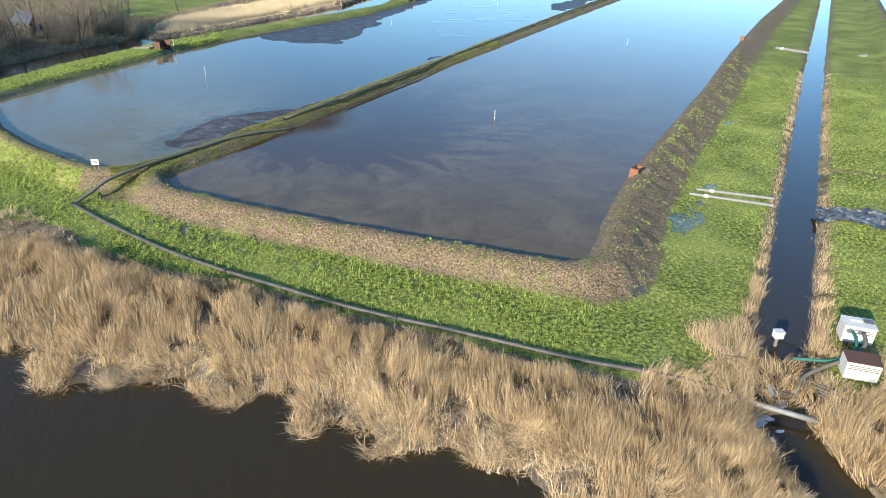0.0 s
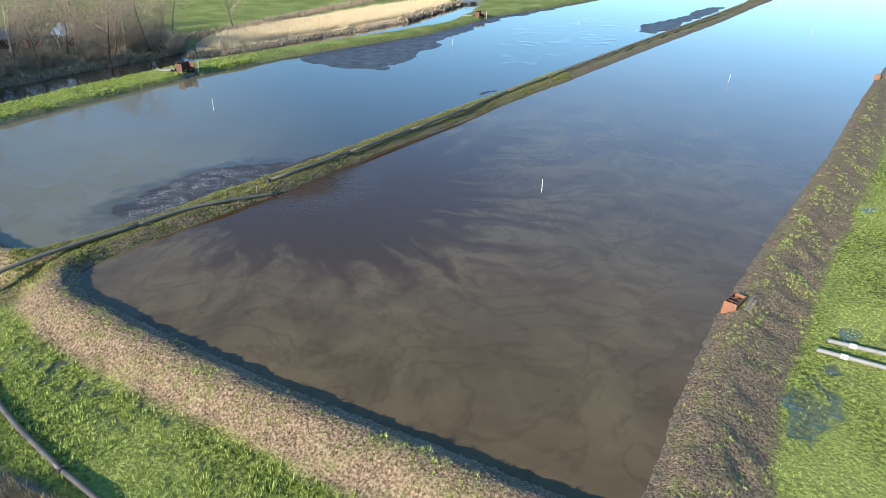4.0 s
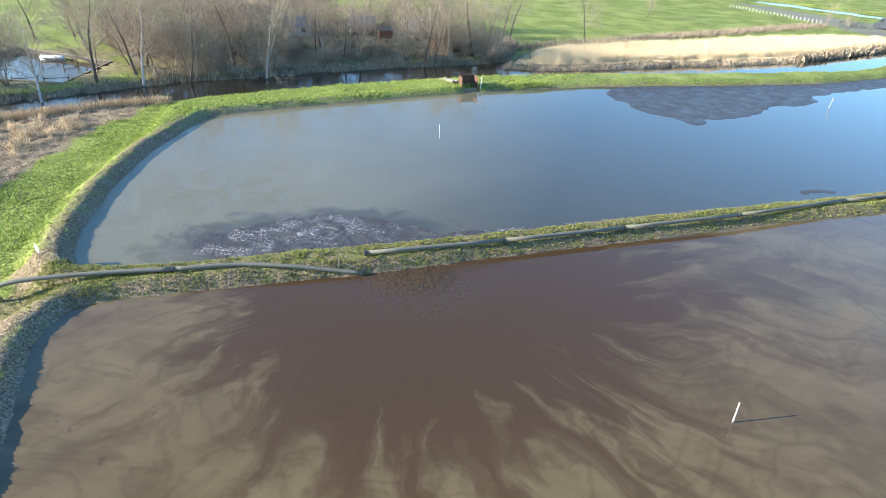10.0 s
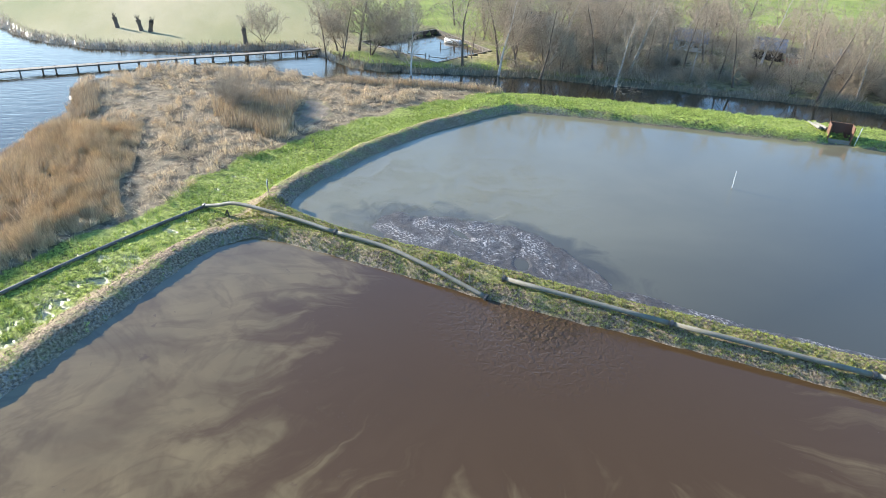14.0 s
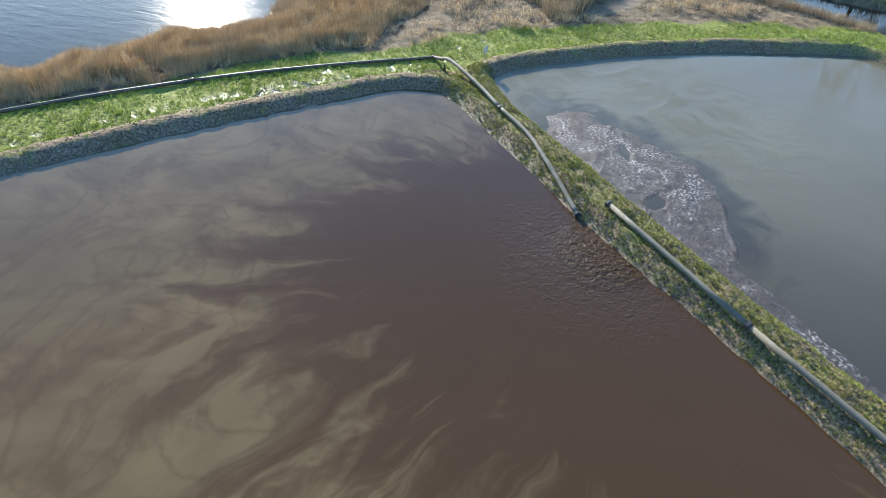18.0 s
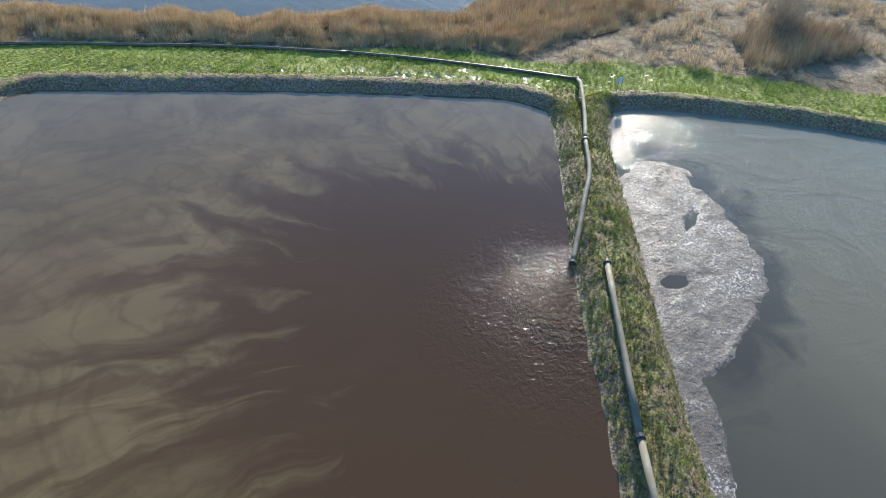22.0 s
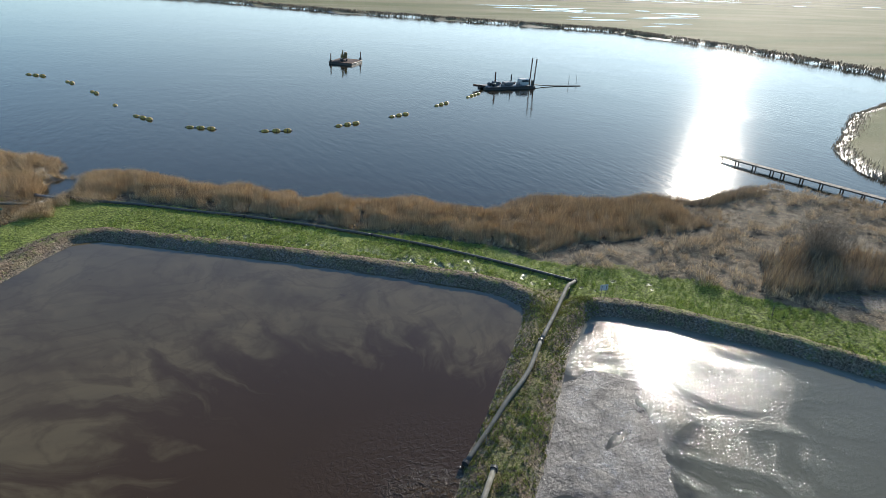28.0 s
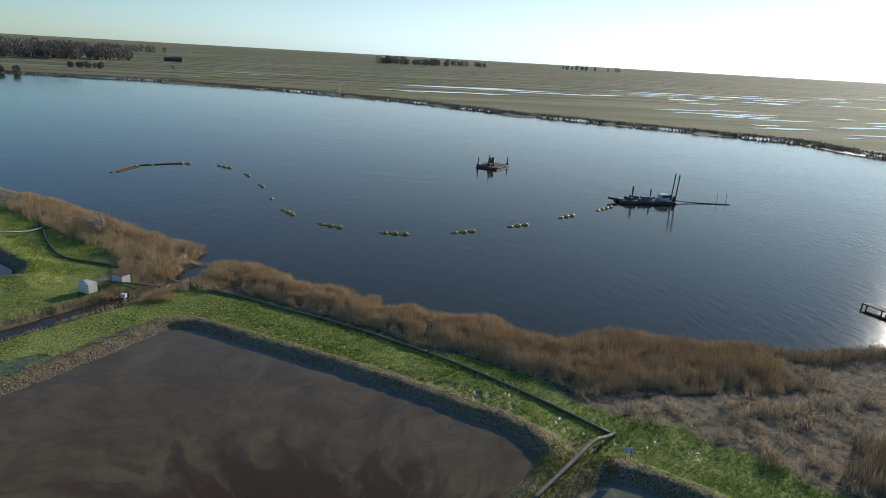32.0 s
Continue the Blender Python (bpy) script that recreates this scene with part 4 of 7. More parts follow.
def grass_tufts():
    """Tussocks of short blades that lean outwards, on the grass and, sparser, on the bare banks."""
    spots = []
    for x0, x1, y0, y1, gap in ((-62, 30, -12, 72, 0.46), (-36, 30, 36, 122, 0.26), (26, 90, -45, 110, 0.40), (-74, -30, 60, 140, 0.46)):
        gx, gy = np.meshgrid(np.arange(x0, x1, gap), np.arange(y0, y1, gap))
        spots.append((gx.ravel() + rng.uniform(-0.48, 0.48, gx.size) * gap, gy.ravel() + rng.uniform(-0.48, 0.48, gx.size) * gap))
    x = np.concatenate([p[0] for p in spots])
    y = np.concatenate([p[1] for p in spots])
    near = rng.rand(len(x)) < step(112 - np.hypot(x + 5, y - 35), 0, 32)
    x, y = x[near], y[near]
    da, db = depth_in(x, y, POND_A_EDGE), depth_in(x, y, POND_B_EDGE)
    d = np.maximum(np.maximum(da, db), depth_in(x, y, POND_C_EDGE))
    ok = d < -0.08
    x, y, da, db, d = x[ok], y[ok], da[ok], db[ok], d[ok]
    h, soil, straw, wet, gravel = land(x, y)
    dike = (da > -6.5) & (db > -7.0)
    weed = grid_noise(x, y, 0.8, 73) + 0.5 * grid_noise(x, y, 2.6, 74)
    lush = grid_noise(x, y, 1.6, 71) + 0.6 * grid_noise(x, y, 5.0, 75)
    bare = (soil > 0.3) & ~dike
    keep = (h > -1.2) & (straw < 0.5) & ((wet < 0.6) | (rng.rand(len(x)) < 0.5)) & (depth_in(x, y, LAND_MAIN) > 1)
    keep &= np.where(bare, weed > np.where(d > -1.3, 0.75, 0.22), np.where(dike, weed > -1.05, lush > -0.95))
    x, y, h, lush, bare, dike, weed = x[keep], y[keep], h[keep], lush[keep], bare[keep], dike[keep], weed[keep]
    n, b = len(x), 20
    strip = line_distance(x, y, DITCH[1:7]) < 12.5 + lush
    size = (0.205 + 0.06 * lush) * rng.uniform(0.6, 1.35, n) * np.where(bare, 0.6, np.where(dike, 0.58, np.where(strip, 0.50, 1.0)))
    a = rng.uniform(0, math.tau, n * b)
    q = np.sqrt(rng.rand(n * b))
    S = np.repeat(size, b)
    X = np.repeat(x, b) + np.cos(a) * q * S * 0.9
    Y = np.repeat(y, b) + np.sin(a) * q * S * 0.9
    lean = q * rng.uniform(0.5, 1.3, n * b)
    H = S * rng.uniform(0.85, 1.5, n * b) * (1.15 - 0.5 * q)
    w = S * rng.uniform(0.05, 0.11, n * b) * np.repeat(np.where(dike, 1.5, 1.0), b)
    t = a + rng.normal(0, 0.7, n * b)
    V = np.zeros((n * b, 3, 3))
    V[:, 0, 0], V[:, 0, 1] = X - np.sin(t) * w, Y + np.cos(t) * w
    V[:, 1, 0], V[:, 1, 1] = X + np.sin(t) * w, Y - np.cos(t) * w
    V[:, 0, 2] = V[:, 1, 2] = np.repeat(h, b) - 0.02
    V[:, 2, 0], V[:, 2, 1], V[:, 2, 2] = X + np.cos(t) * lean * H, Y + np.sin(t) * lean * H, np.repeat(h, b) + H
    for nm, sel, mat, lab, cat in (("grass", ~np.repeat(dike, b), BLADE, "tussocky green winter grass on the embankments", "grass"),
                                   ("dike_weeds", np.repeat(dike, b), WEED, "green and brown weeds matting the narrow dike", "weeds")):
        k = int(sel.sum())
        me = bulk_mesh(nm, V[sel].reshape(-1, 3), np.arange(k * 3).reshape(-1, 3))
        me.materials.append(mat)
        tagged(new(nm, me), lab, cat, kind="stuff")


def clods():
    """Lumps of earth on the bare embankment."""
    x, y = scatter(-62, 48, 0, 80, 13.0)
    h, soil, straw, wet, gravel = land(x, y)
    keep = (soil > 0.5) & (h > 0.02) & (straw < 0.3)
    x, y, h = x[keep], y[keep], h[keep]
    n = len(x)
    base = np.array([(1, 0, 0), (0, 1, 0), (-1, 0, 0), (0, -1, 0), (0, 0, 0.7)])
    s = rng.uniform(0.03, 0.12, n) * rng.uniform(0.5, 1.0, n)
    V = base[None] * s[:, None, None] * rng.uniform(0.6, 1.3, (n, 5, 3)) + np.stack([x, y, h - 0.01], 1)[:, None]
    F = np.array([[0, 1, 4], [1, 2, 4], [2, 3, 4], [3, 0, 4]])[None] + (np.arange(n) * 5)[:, None, None]
    me = bulk_mesh("earth_clods", V.reshape(-1, 3), F.reshape(-1, 3), False)
    me.materials.append(strand_material("dry_clod", (0.075, 0.053, 0.034), (0.19, 0.14, 0.092), 0.95, 0))
    tagged(new("earth_clods", me), "loose brown clods of earth on the bank", "soil", kind="stuff")


reed_belt()
scrub_growth()
far_reeds()
ditch_reeds()
grass_tufts()
clods()

# ---- things: helpers ----


def thing(name, label, category, at=None, group=""):
    ob = new(name)
    ob.empty_display_size = 0.3
    if at is not None:
        ob.matrix_world = at
    return tagged(ob, label, category, group)


def part(name, bm, mat, parent, label="", smooth=False):
    me = bpy.data.meshes.new(name)
    bm.to_mesh(me)
    bm.free()
    me.materials.append(mat)
    if smooth:
        me.polygons.foreach_set("use_smooth", np.ones(len(me.polygons), bool))
    ob = new(name, me)
    ob.parent = parent
    return tagged(ob, label) if label else ob


def box(size, at=(0, 0, 0), rz=0, ry=0, rx=0, bevel=0.0, bm=None):
    """A box whose centre is at `at`."""
    own = bmesh.new()
    bmesh.ops.create_cube(own, size=1)
    for v in own.verts:
        v.co = Vector((v.co.x * size[0], v.co.y * size[1], v.co.z * size[2]))
    if bevel:
        bmesh.ops.bevel(own, geom=own.edges[:], offset=bevel, segments=1, affect="EDGES")
    own.transform(pose(*at, rx, ry, rz))
    return join(bm, own)


def join(bm, own):
    if bm is None:
        return own
    me = bpy.data.meshes.new("tmp")
    own.to_mesh(me)
    own.free()
    bm.from_mesh(me)
    bpy.data.meshes.remove(me)
    return bm


def rod(p, q, r, r2=None, seg=10, bm=None, cap=True):
    own = bmesh.new()
    p, q = Vector(p), Vector(q)
    bmesh.ops.create_cone(own, cap_ends=cap, segments=seg, radius1=r, radius2=r if r2 is None else r2, depth=(q - p).length)
    own.transform(Matrix.Translation((p + q) / 2) @ (q - p).to_track_quat("Z", "Y").to_matrix().to_4x4())
    return join(bm, own)


def smooth_line(pts, steps=6):
    out = []
    P = [Vector(p) for p in pts]
    P = [P[0] * 2 - P[1]] + P + [P[-1] * 2 - P[-2]]
    for i in range(1, len(P) - 2):
        for k in range(steps):
            t = k / steps
            a, b, c, d = P[i - 1:i + 3]
            out.append(0.5 * ((2 * b) + (c - a) * t + (2 * a - 5 * b + 4 * c - d) * t * t + (3 * b - a - 3 * c + d) * t ** 3))
    return out + [P[-2]]


def tube(pts, r, seg=10, bm=None, hollow=0.0):
    own = bmesh.new()
    rings = []
    for i, p in enumerate(pts):
        d = (pts[min(i + 1, len(pts) - 1)] - pts[max(i - 1, 0)]).normalized()
        side = d.cross(Vector((0, 0, 1))).normalized()
        up = side.cross(d)
        rings.append([own.verts.new(p + (side * math.cos(a) + up * math.sin(a)) * r) for a in (math.tau * k / seg for k in range(seg))])
    for a, b in zip(rings, rings[1:]):
        for k in range(seg):
            own.faces.new((a[k], a[(k + 1) % seg], b[(k + 1) % seg], b[k]))
    if not hollow:
        own.faces.new(rings[0][::-1])
        own.faces.new(rings[-1])
    bmesh.ops.recalc_face_normals(own, faces=own.faces[:])
    return join(bm, own)


def lathe(profile, seg=12, bm=None, at=None):
    """Turns (radius, height) pairs round z."""
    own = bmesh.new()
    rings = [[own.verts.new((r * math.cos(math.tau * k / seg), r * math.sin(math.tau * k / seg), z)) for k in range(seg)] for r, z in profile]
    for a, b in zip(rings, rings[1:]):
        for k in range(seg):
            own.faces.new((a[k], a[(k + 1) % seg], b[(k + 1) % seg], b[k]))
    own.faces.new(rings[0][::-1])
    own.faces.new(rings[-1])
    if at is not None:
        own.transform(at)
    return join(bm, own)


def prism(outline, width, bm=None, at=None):
    """A side outline of (x, z) pairs, as wide as width along y, centred."""
    own = bmesh.new()
    a = [own.verts.new((x, -width / 2, z)) for x, z in outline]
    b = [own.verts.new((x, width / 2, z)) for x, z in outline]
    own.faces.new(a)
    own.faces.new(b[::-1])
    n = len(outline)
    for k in range(n):
        own.faces.new((a[k], b[k], b[(k + 1) % n], a[(k + 1) % n]))
    bmesh.ops.recalc_face_normals(own, faces=own.faces[:])
    if at is not None:
        own.transform(at)
    return join(bm, own)


def z_at(x, y):
    return float(land(np.array([float(x)]), np.array([float(y)]))[0][0])


GREY_PIPE = plain("weathered_grey_pipe", (0.165, 0.158, 0.128), 0.8, vary=0.35, scale=1.5, grime=(0.11, 0.095, 0.06), dirt=0.6)
BLACK_PIPE = plain("black_plastic_pipe", (0.07, 0.066, 0.06), 0.5, vary=0.3, scale=1.2, grime=(0.17, 0.15, 0.12), dirt=0.6)
PALE_PIPE = plain("pale_grey_pipe", (0.27, 0.265, 0.25), 0.5, dirt=0.35)
CONCRETE = plain("weathered_concrete", (0.24, 0.225, 0.195), 0.9, vary=0.3, scale=2.0, dirt=0.5)
RUST = plain("rusty_steel", (0.29, 0.125, 0.06), 0.8, vary=0.5, scale=2.5, grime=(0.12, 0.045, 0.025), dirt=0.55)
RUST_DARK = plain("dark_rusty_steel", (0.13, 0.055, 0.035), 0.85, vary=0.4, scale=2.5, dirt=0.4)
WHITE = plain("white_paint", (0.66, 0.65, 0.61), 0.5, vary=0.12, scale=1.6, grime=(0.35, 0.30, 0.22), dirt=0.35)
TIMBER = plain("grey_timber", (0.27, 0.23, 0.18), 0.85, vary=0.35, scale=2.0)
DARK_TIMBER = plain("dark_wet_timber", (0.075, 0.058, 0.043), 0.8, vary=0.4)
YELLOW = plain("yellow_plastic", (0.68, 0.40, 0.06), 0.5, vary=0.15, grime=(0.30, 0.22, 0.10), dirt=0.4)
STEEL = plain("grey_steel", (0.22, 0.23, 0.235), 0.5, 0.4, dirt=0.4)
DARK_STEEL = plain("dark_steel", (0.06, 0.06, 0.062), 0.5, 0.3, dirt=0.4)
GREEN_HOSE = plain("green_hose", (0.02, 0.17, 0.12), 0.5)
BLUE_PAINT = plain("blue_black_paint", (0.018, 0.03, 0.045), 0.3, vary=0.1)
TRUCK_YELLOW = plain("yellow_truck_paint", (0.80, 0.56, 0.02), 0.35, vary=0.08, dirt=0.1)
ORANGE = plain("orange_paint", (0.6, 0.16, 0.03), 0.4)
RUBBER = plain("black_rubber", (0.02, 0.02, 0.02), 0.8)
ROOF_TILE = plain("blue_grey_roofing", (0.16, 0.20, 0.26), 0.6, vary=0.35, scale=4)
ROOF_DARK = plain("dark_roofing", (0.06, 0.055, 0.055), 0.75, vary=0.35, scale=4)
DARK_WALL = plain("dark_stained_boards", (0.045, 0.03, 0.025), 0.7, vary=0.4)
BRICK = plain("red_brick", (0.30, 0.12, 0.07), 0.85, vary=0.35, scale=5)
BARK = plain("brown_bark", (0.14, 0.105, 0.08), 0.95, vary=0.5, scale=3)
BIRCH = plain("white_birch_bark", (0.55, 0.51, 0.46), 0.8, vary=0.35, scale=2.2, grime=(0.07, 0.06, 0.05), dirt=0.6)
SCUM = plain("brown_scum", (0.11, 0.078, 0.050), 0.22, vary=0.3, scale=5)
FOAM = plain("white_foam", (0.75, 0.76, 0.76), 0.8, vary=0.25, scale=5)
glass = Mat("window_glass")
glass.set(Base_Color=(0.03, 0.035, 0.04), Roughness=0.05, Specular_IOR_Level=0.8)
GLASS = glass.mat
tarp = Mat("silage_sheet")
tn = tarp.noise(1.1, 5, 0.6, 0.8)
tarp.set(Base_Color=tarp.ramp(tn, [(0.42, (0.025, 0.027, 0.03)), (0.55, (0.10, 0.11, 0.115)), (0.68, (0.38, 0.39, 0.38))]), Roughness=0.35)
tarp.bump(tarp.noise(3.0, 5, 0.6), 0.8, 0.15)
TARP = tarp.mat

# ---- pipelines ----


def pipeline(name, label, runs, r, mat, flange_mat, flange_every=None, steps=6, wide=1.35):
    """Pipe sections with a bolted coupling where two meet."""
    th = thing(name, label, "pipe")
    for i, run in enumerate(runs):
        pts = smooth_line(run, steps) if len(run) > 2 else [Vector(run[0]).lerp(Vector(run[1]), k / 4) for k in range(5)]
        part("pipe_section", tube(pts, r, 12), mat, th, smooth=True)
        for p, q in ((pts[0], pts[1]),) + (((pts[-1], pts[-2]),) if i == len(runs) - 1 else ()):
            d = (q - p).normalized()
            c = part("coupling", rod(p - d * 0.10, p + d * 0.10, r * wide, seg=14), flange_mat, th, "dark bolted pipe coupling")
            for k in range(4):
                a = math.tau * k / 4 + 0.6
                side = d.cross(Vector((0, 0, 1))).normalized()
                up = side.cross(d)
                at = p + (side * math.cos(a) + up * math.sin(a)) * r * (wide + 0.06)
                part("bolt", rod(at - d * 0.13, at + d * 0.13, 0.025, seg=6), DARK_STEEL, c)
    return th


PR = 0.17
pipeline("outfall_pipe", "grey plastic dredging pipe crossing the dike to pond", [
    [(-38.6, 33.0, -0.66), (-37.3, 34.2, -0.1), (-35.4, 36.0, 0.72), (-31.3, 40.1, 0.93), (-28.0, 43.2, 0.92)],
    [(-28.0, 43.2, 0.92), (-24.8, 46.5, 0.92), (-22.0, 48.6, 0.82), (-19.8, 50.3, 0.52), (-17.2, 52.2, 0.16)]], PR, GREY_PIPE, DARK_STEEL)
DIKE_PIPE = [(-18.1, 53.9), (-10.1, 62.7), (-2.4, 71.9), (6.1, 82.0), (14.8, 93.6), (24.5, 104.9)]
while DIKE_PIPE[-1][0] < 128:
    ax, ay = DIKE_PIPE[-1]
    k = 0.60 + 0.03 * min(1, (ax - 20) / 80)
    DIKE_PIPE.append((ax + 12 * (k + 0.03), ay + 12 * 0.775))
pipeline("dike_pipe", "long grey dredging pipe lying along the dike top", [[(*a, 0.95 + 0.04 * (i % 2)), (*b, 0.95 + 0.04 * ((i + 1) % 2))] for i, (a, b) in enumerate(zip(DIKE_PIPE, DIKE_PIPE[1:]))], PR, GREY_PIPE, DARK_STEEL)
SP = [(x, y, max(z_at(x, y), -1.2) + 0.16) for x, y in SHORE_PIPE]
pipeline("shore_pipe", "grey-brown dredging pipe along the reed edge", [SP[0:4], SP[3:7], SP[6:12]], 0.16, BLACK_PIPE, DARK_STEEL)
EAST = [(14, -7.7), (20.3, -12.9), (28.4, -16.6), (33.6, -23.5), (38.1, -31.7), (42, -39), (45.9, -46)]
pipeline("outlet_pipe", "pale weathered pipe bridging the foaming ditch outlet", [[(7.6, -5.6, -1.02), (11.3, -8.5, -1.12)]], 0.17, PALE_PIPE, GREY_PIPE)
pipeline("east_shore_pipe", "black dredging pipe along the grass by the reeds", [[(x, y, z_at(x, y) + 0.15) for x, y in EAST]], 0.15, BLACK_PIPE, DARK_STEEL)
pipeline("pond_feed_pipe", "pale pipe branching from the shore pipe to pond", [[(38.1, -31.6, -0.5), (39.3, -28.5, -0.3), (41.4, -24.8, 0.6), (46, -20.5, 0.9)]], 0.15, PALE_PIPE, DARK_STEEL)


def drain_pair(a, b, c, d):
    for p, q in ((a, b), (c, d)):
        th = thing("drain_pipe", "silver-grey drain pipe with white collar on wet grass", "pipe", group="drain pipes over the grass strip")
        p, q = Vector((*p, z_at(*p) + 0.2)), Vector((*q, max(z_at(*q) + 0.2, -0.7)))
        part("pipe_barrel", tube([p.lerp(q, k / 4) for k in range(5)], 0.16, 12, hollow=1), PALE_PIPE, th, smooth=True)
        # black disc stands in for the shade inside the drain pipe
        part("bore_shade_disc", rod(p + (q - p) * 0.002, p + (q - p) * 0.004, 0.15), RUBBER, th)
        m = p.lerp(q, 0.2)
        e = (q - p).normalized()
        part("collar", rod(m - e * 0.22, m + e * 0.22, 0.19, seg=14), WHITE, th, "white pipe collar")


drain_pair((23.5, 23.5), (30.4, 19.0), (25.0, 24.5), (31.7, 20.6))
drain_pair((96.4, 101.0), (99.6, 94.0), (97.7, 102.0), (100.8, 95.0))
drain_pair((103.0, 93.5), (111.0, 88.9), (104.0, 94.7), (112.0, 89.9))
for x, y, h in ((-18.9, 51.5, 0.85), (-52.0, 44.8, 1.3), (-77, 63.5, 0.9), (-76, 66, 0.7), (-72.5, 74, 0.9)):
    th = thing("stake", "thin weathered wooden stake standing in the bank", "stake", pose(x, y, z_at(x, y) - 0.1, 3, 2, 20))
    part("stake_shaft", rod((0, 0, 0), (0, 0, h + 0.1), 0.045, 0.035, 6), TIMBER, th)

# ---- gauge posts, sign, sluices ----


def gauge_post(x, y, h, lean):
    th = thing("gauge_post", "white depth gauge post standing in the pond", "post", pose(x, y, -0.7, lean[0], lean[1], 30), "gauge posts in the ponds")
    part("post_shaft", box((0.07, 0.07, h + 0.7), (0, 0, (h + 0.7) / 2), bevel=0.008), WHITE, th)
    part("post_base", box((0.074, 0.074, 0.85), (0, 0, 0.42)), TIMBER, th, "stained lower end")
    for k in range(5):
        part("gauge_mark", box((0.076, 0.04, 0.03), (0, 0.02, 0.95 + k * (h - 0.4) / 5)), DARK_STEEL, th)


for x, y, h, ln in ((10.7, 51.6, 1.45, (-4, 3)), (-30.5, 85.2, 1.95, (0, -1)), (11.2, 142.8, 1.9, (2, 5)), (59.5, 104.8, 1.6, (3, 5)), (52, 178, 1.7, (0, 3)), (105, 238, 1.7, (2, 2)), (118, 168, 1.7, (1, 3)), (158, 250, 1.8, (0, 2))):
    gauge_post(x, y, h, ln)

th = thing("pipe_prop", "forked timber prop under the outfall pipe", "prop", pose(-36.6, 34.9, z_at(-36.6, 34.9) - 0.2, 0, 0, 40))
part("prop_leg", rod((-0.35, 0, 0), (0.05, 0, 0.75), 0.06, seg=6), DARK_TIMBER, th)
part("prop_leg", rod((0.35, 0, 0), (-0.05, 0, 0.75), 0.06, seg=6), DARK_TIMBER, th)
th = thing("warning_sign", "small white notice board on two posts", "sign", pose(-37.4, 38.6, z_at(-37.4, 38.6), 0, 0, -9))
part("sign_board", box((0.78, 0.03, 0.58), (0, 0, 0.98), bevel=0.01), WHITE, th)
part("lettering_bar", box((0.46, 0.006, 0.05), (0, -0.019, 1.05)), DARK_STEEL, th)
part("lettering_bar", box((0.40, 0.006, 0.04), (0, -0.019, 0.95)), DARK_STEEL, th)
part("lettering_bar", box((0.44, 0.006, 0.04), (0, -0.019, 0.86)), DARK_STEEL, th)
for s in (-0.22, 0.22):
    part("sign_post", rod((s, 0.04, -0.1), (s, 0.04, 1.15), 0.025, seg=6), TIMBER, th)


def small_sluice(x, y, rz):
    """An open steel overflow box; its mouth plate faces the water along -x."""
    th = thing("overflow_box", "rust-orange steel overflow box set into the bank", "sluice", pose(x, y, 0.0, 0, 6, rz), "overflow boxes of the large pond")
    L, Wd, Ht = 2.3, 0.85, 1.05
    part("front_plate", box((0.04, Wd + 0.1, Ht), (-L / 2, 0, Ht / 2), bevel=0.008), RUST, th)
    part("side_plate", box((L, 0.03, Ht * 0.9), (0, Wd / 2, Ht * 0.5)), RUST, th)
    part("side_plate", box((L, 0.03, Ht * 0.9), (0, -Wd / 2, Ht * 0.5)), RUST, th)
    part("back_plate", box((0.04, Wd, Ht * 0.9), (L / 2, 0, Ht * 0.5)), RUST, th)
    part("floor_plate", box((L, Wd, 0.03), (0, 0, 0.06)), RUST_DARK, th)
    for s in (-1, 1):
        part("rim", box((L, 0.09, 0.03), (0, s * Wd / 2, Ht * 0.95 + 0.016)), RUST, th)
    part("cross_bar", box((0.05, Wd, 0.05), (0.15, 0, Ht * 0.88)), RUST_DARK, th)
    part("cross_bar", box((0.05, Wd, 0.05), (-0.45, 0, Ht * 0.88)), RUST_DARK, th)
    part("long_bar", box((0.9, 0.05, 0.05), (-0.15, 0, Ht * 0.86)), RUST_DARK, th)
    for e in (-1, 1):
        ring = bmesh.new()
        n = 12
        for k in range(n):
            a, b = math.tau * k / n, math.tau * (k + 1) / n
            rod((e * 1.05, 0.10 * math.cos(a), Ht + 0.08 + 0.10 * math.sin(a)), (e * 1.05, 0.10 * math.cos(b), Ht + 0.08 + 0.10 * math.sin(b)), 0.02, seg=5, bm=ring)
        part("lifting_eye", ring, RUST_DARK, th)
    for k in range(2):
        pl = thing("loose_plank", "pale weathered plank lying beside the overflow box", "plank", pose(x, y, 0.72, 0, 0, rz) @ pose(0.5, -0.85 - 0.28 * k, 0, 0, -4, 3))
        part("board", box((1.7, 0.22, 0.05), bevel=0.006), TIMBER, pl)


small_sluice(19.4, 27.75, 42)
small_sluice(92.4, 107.9, 45)


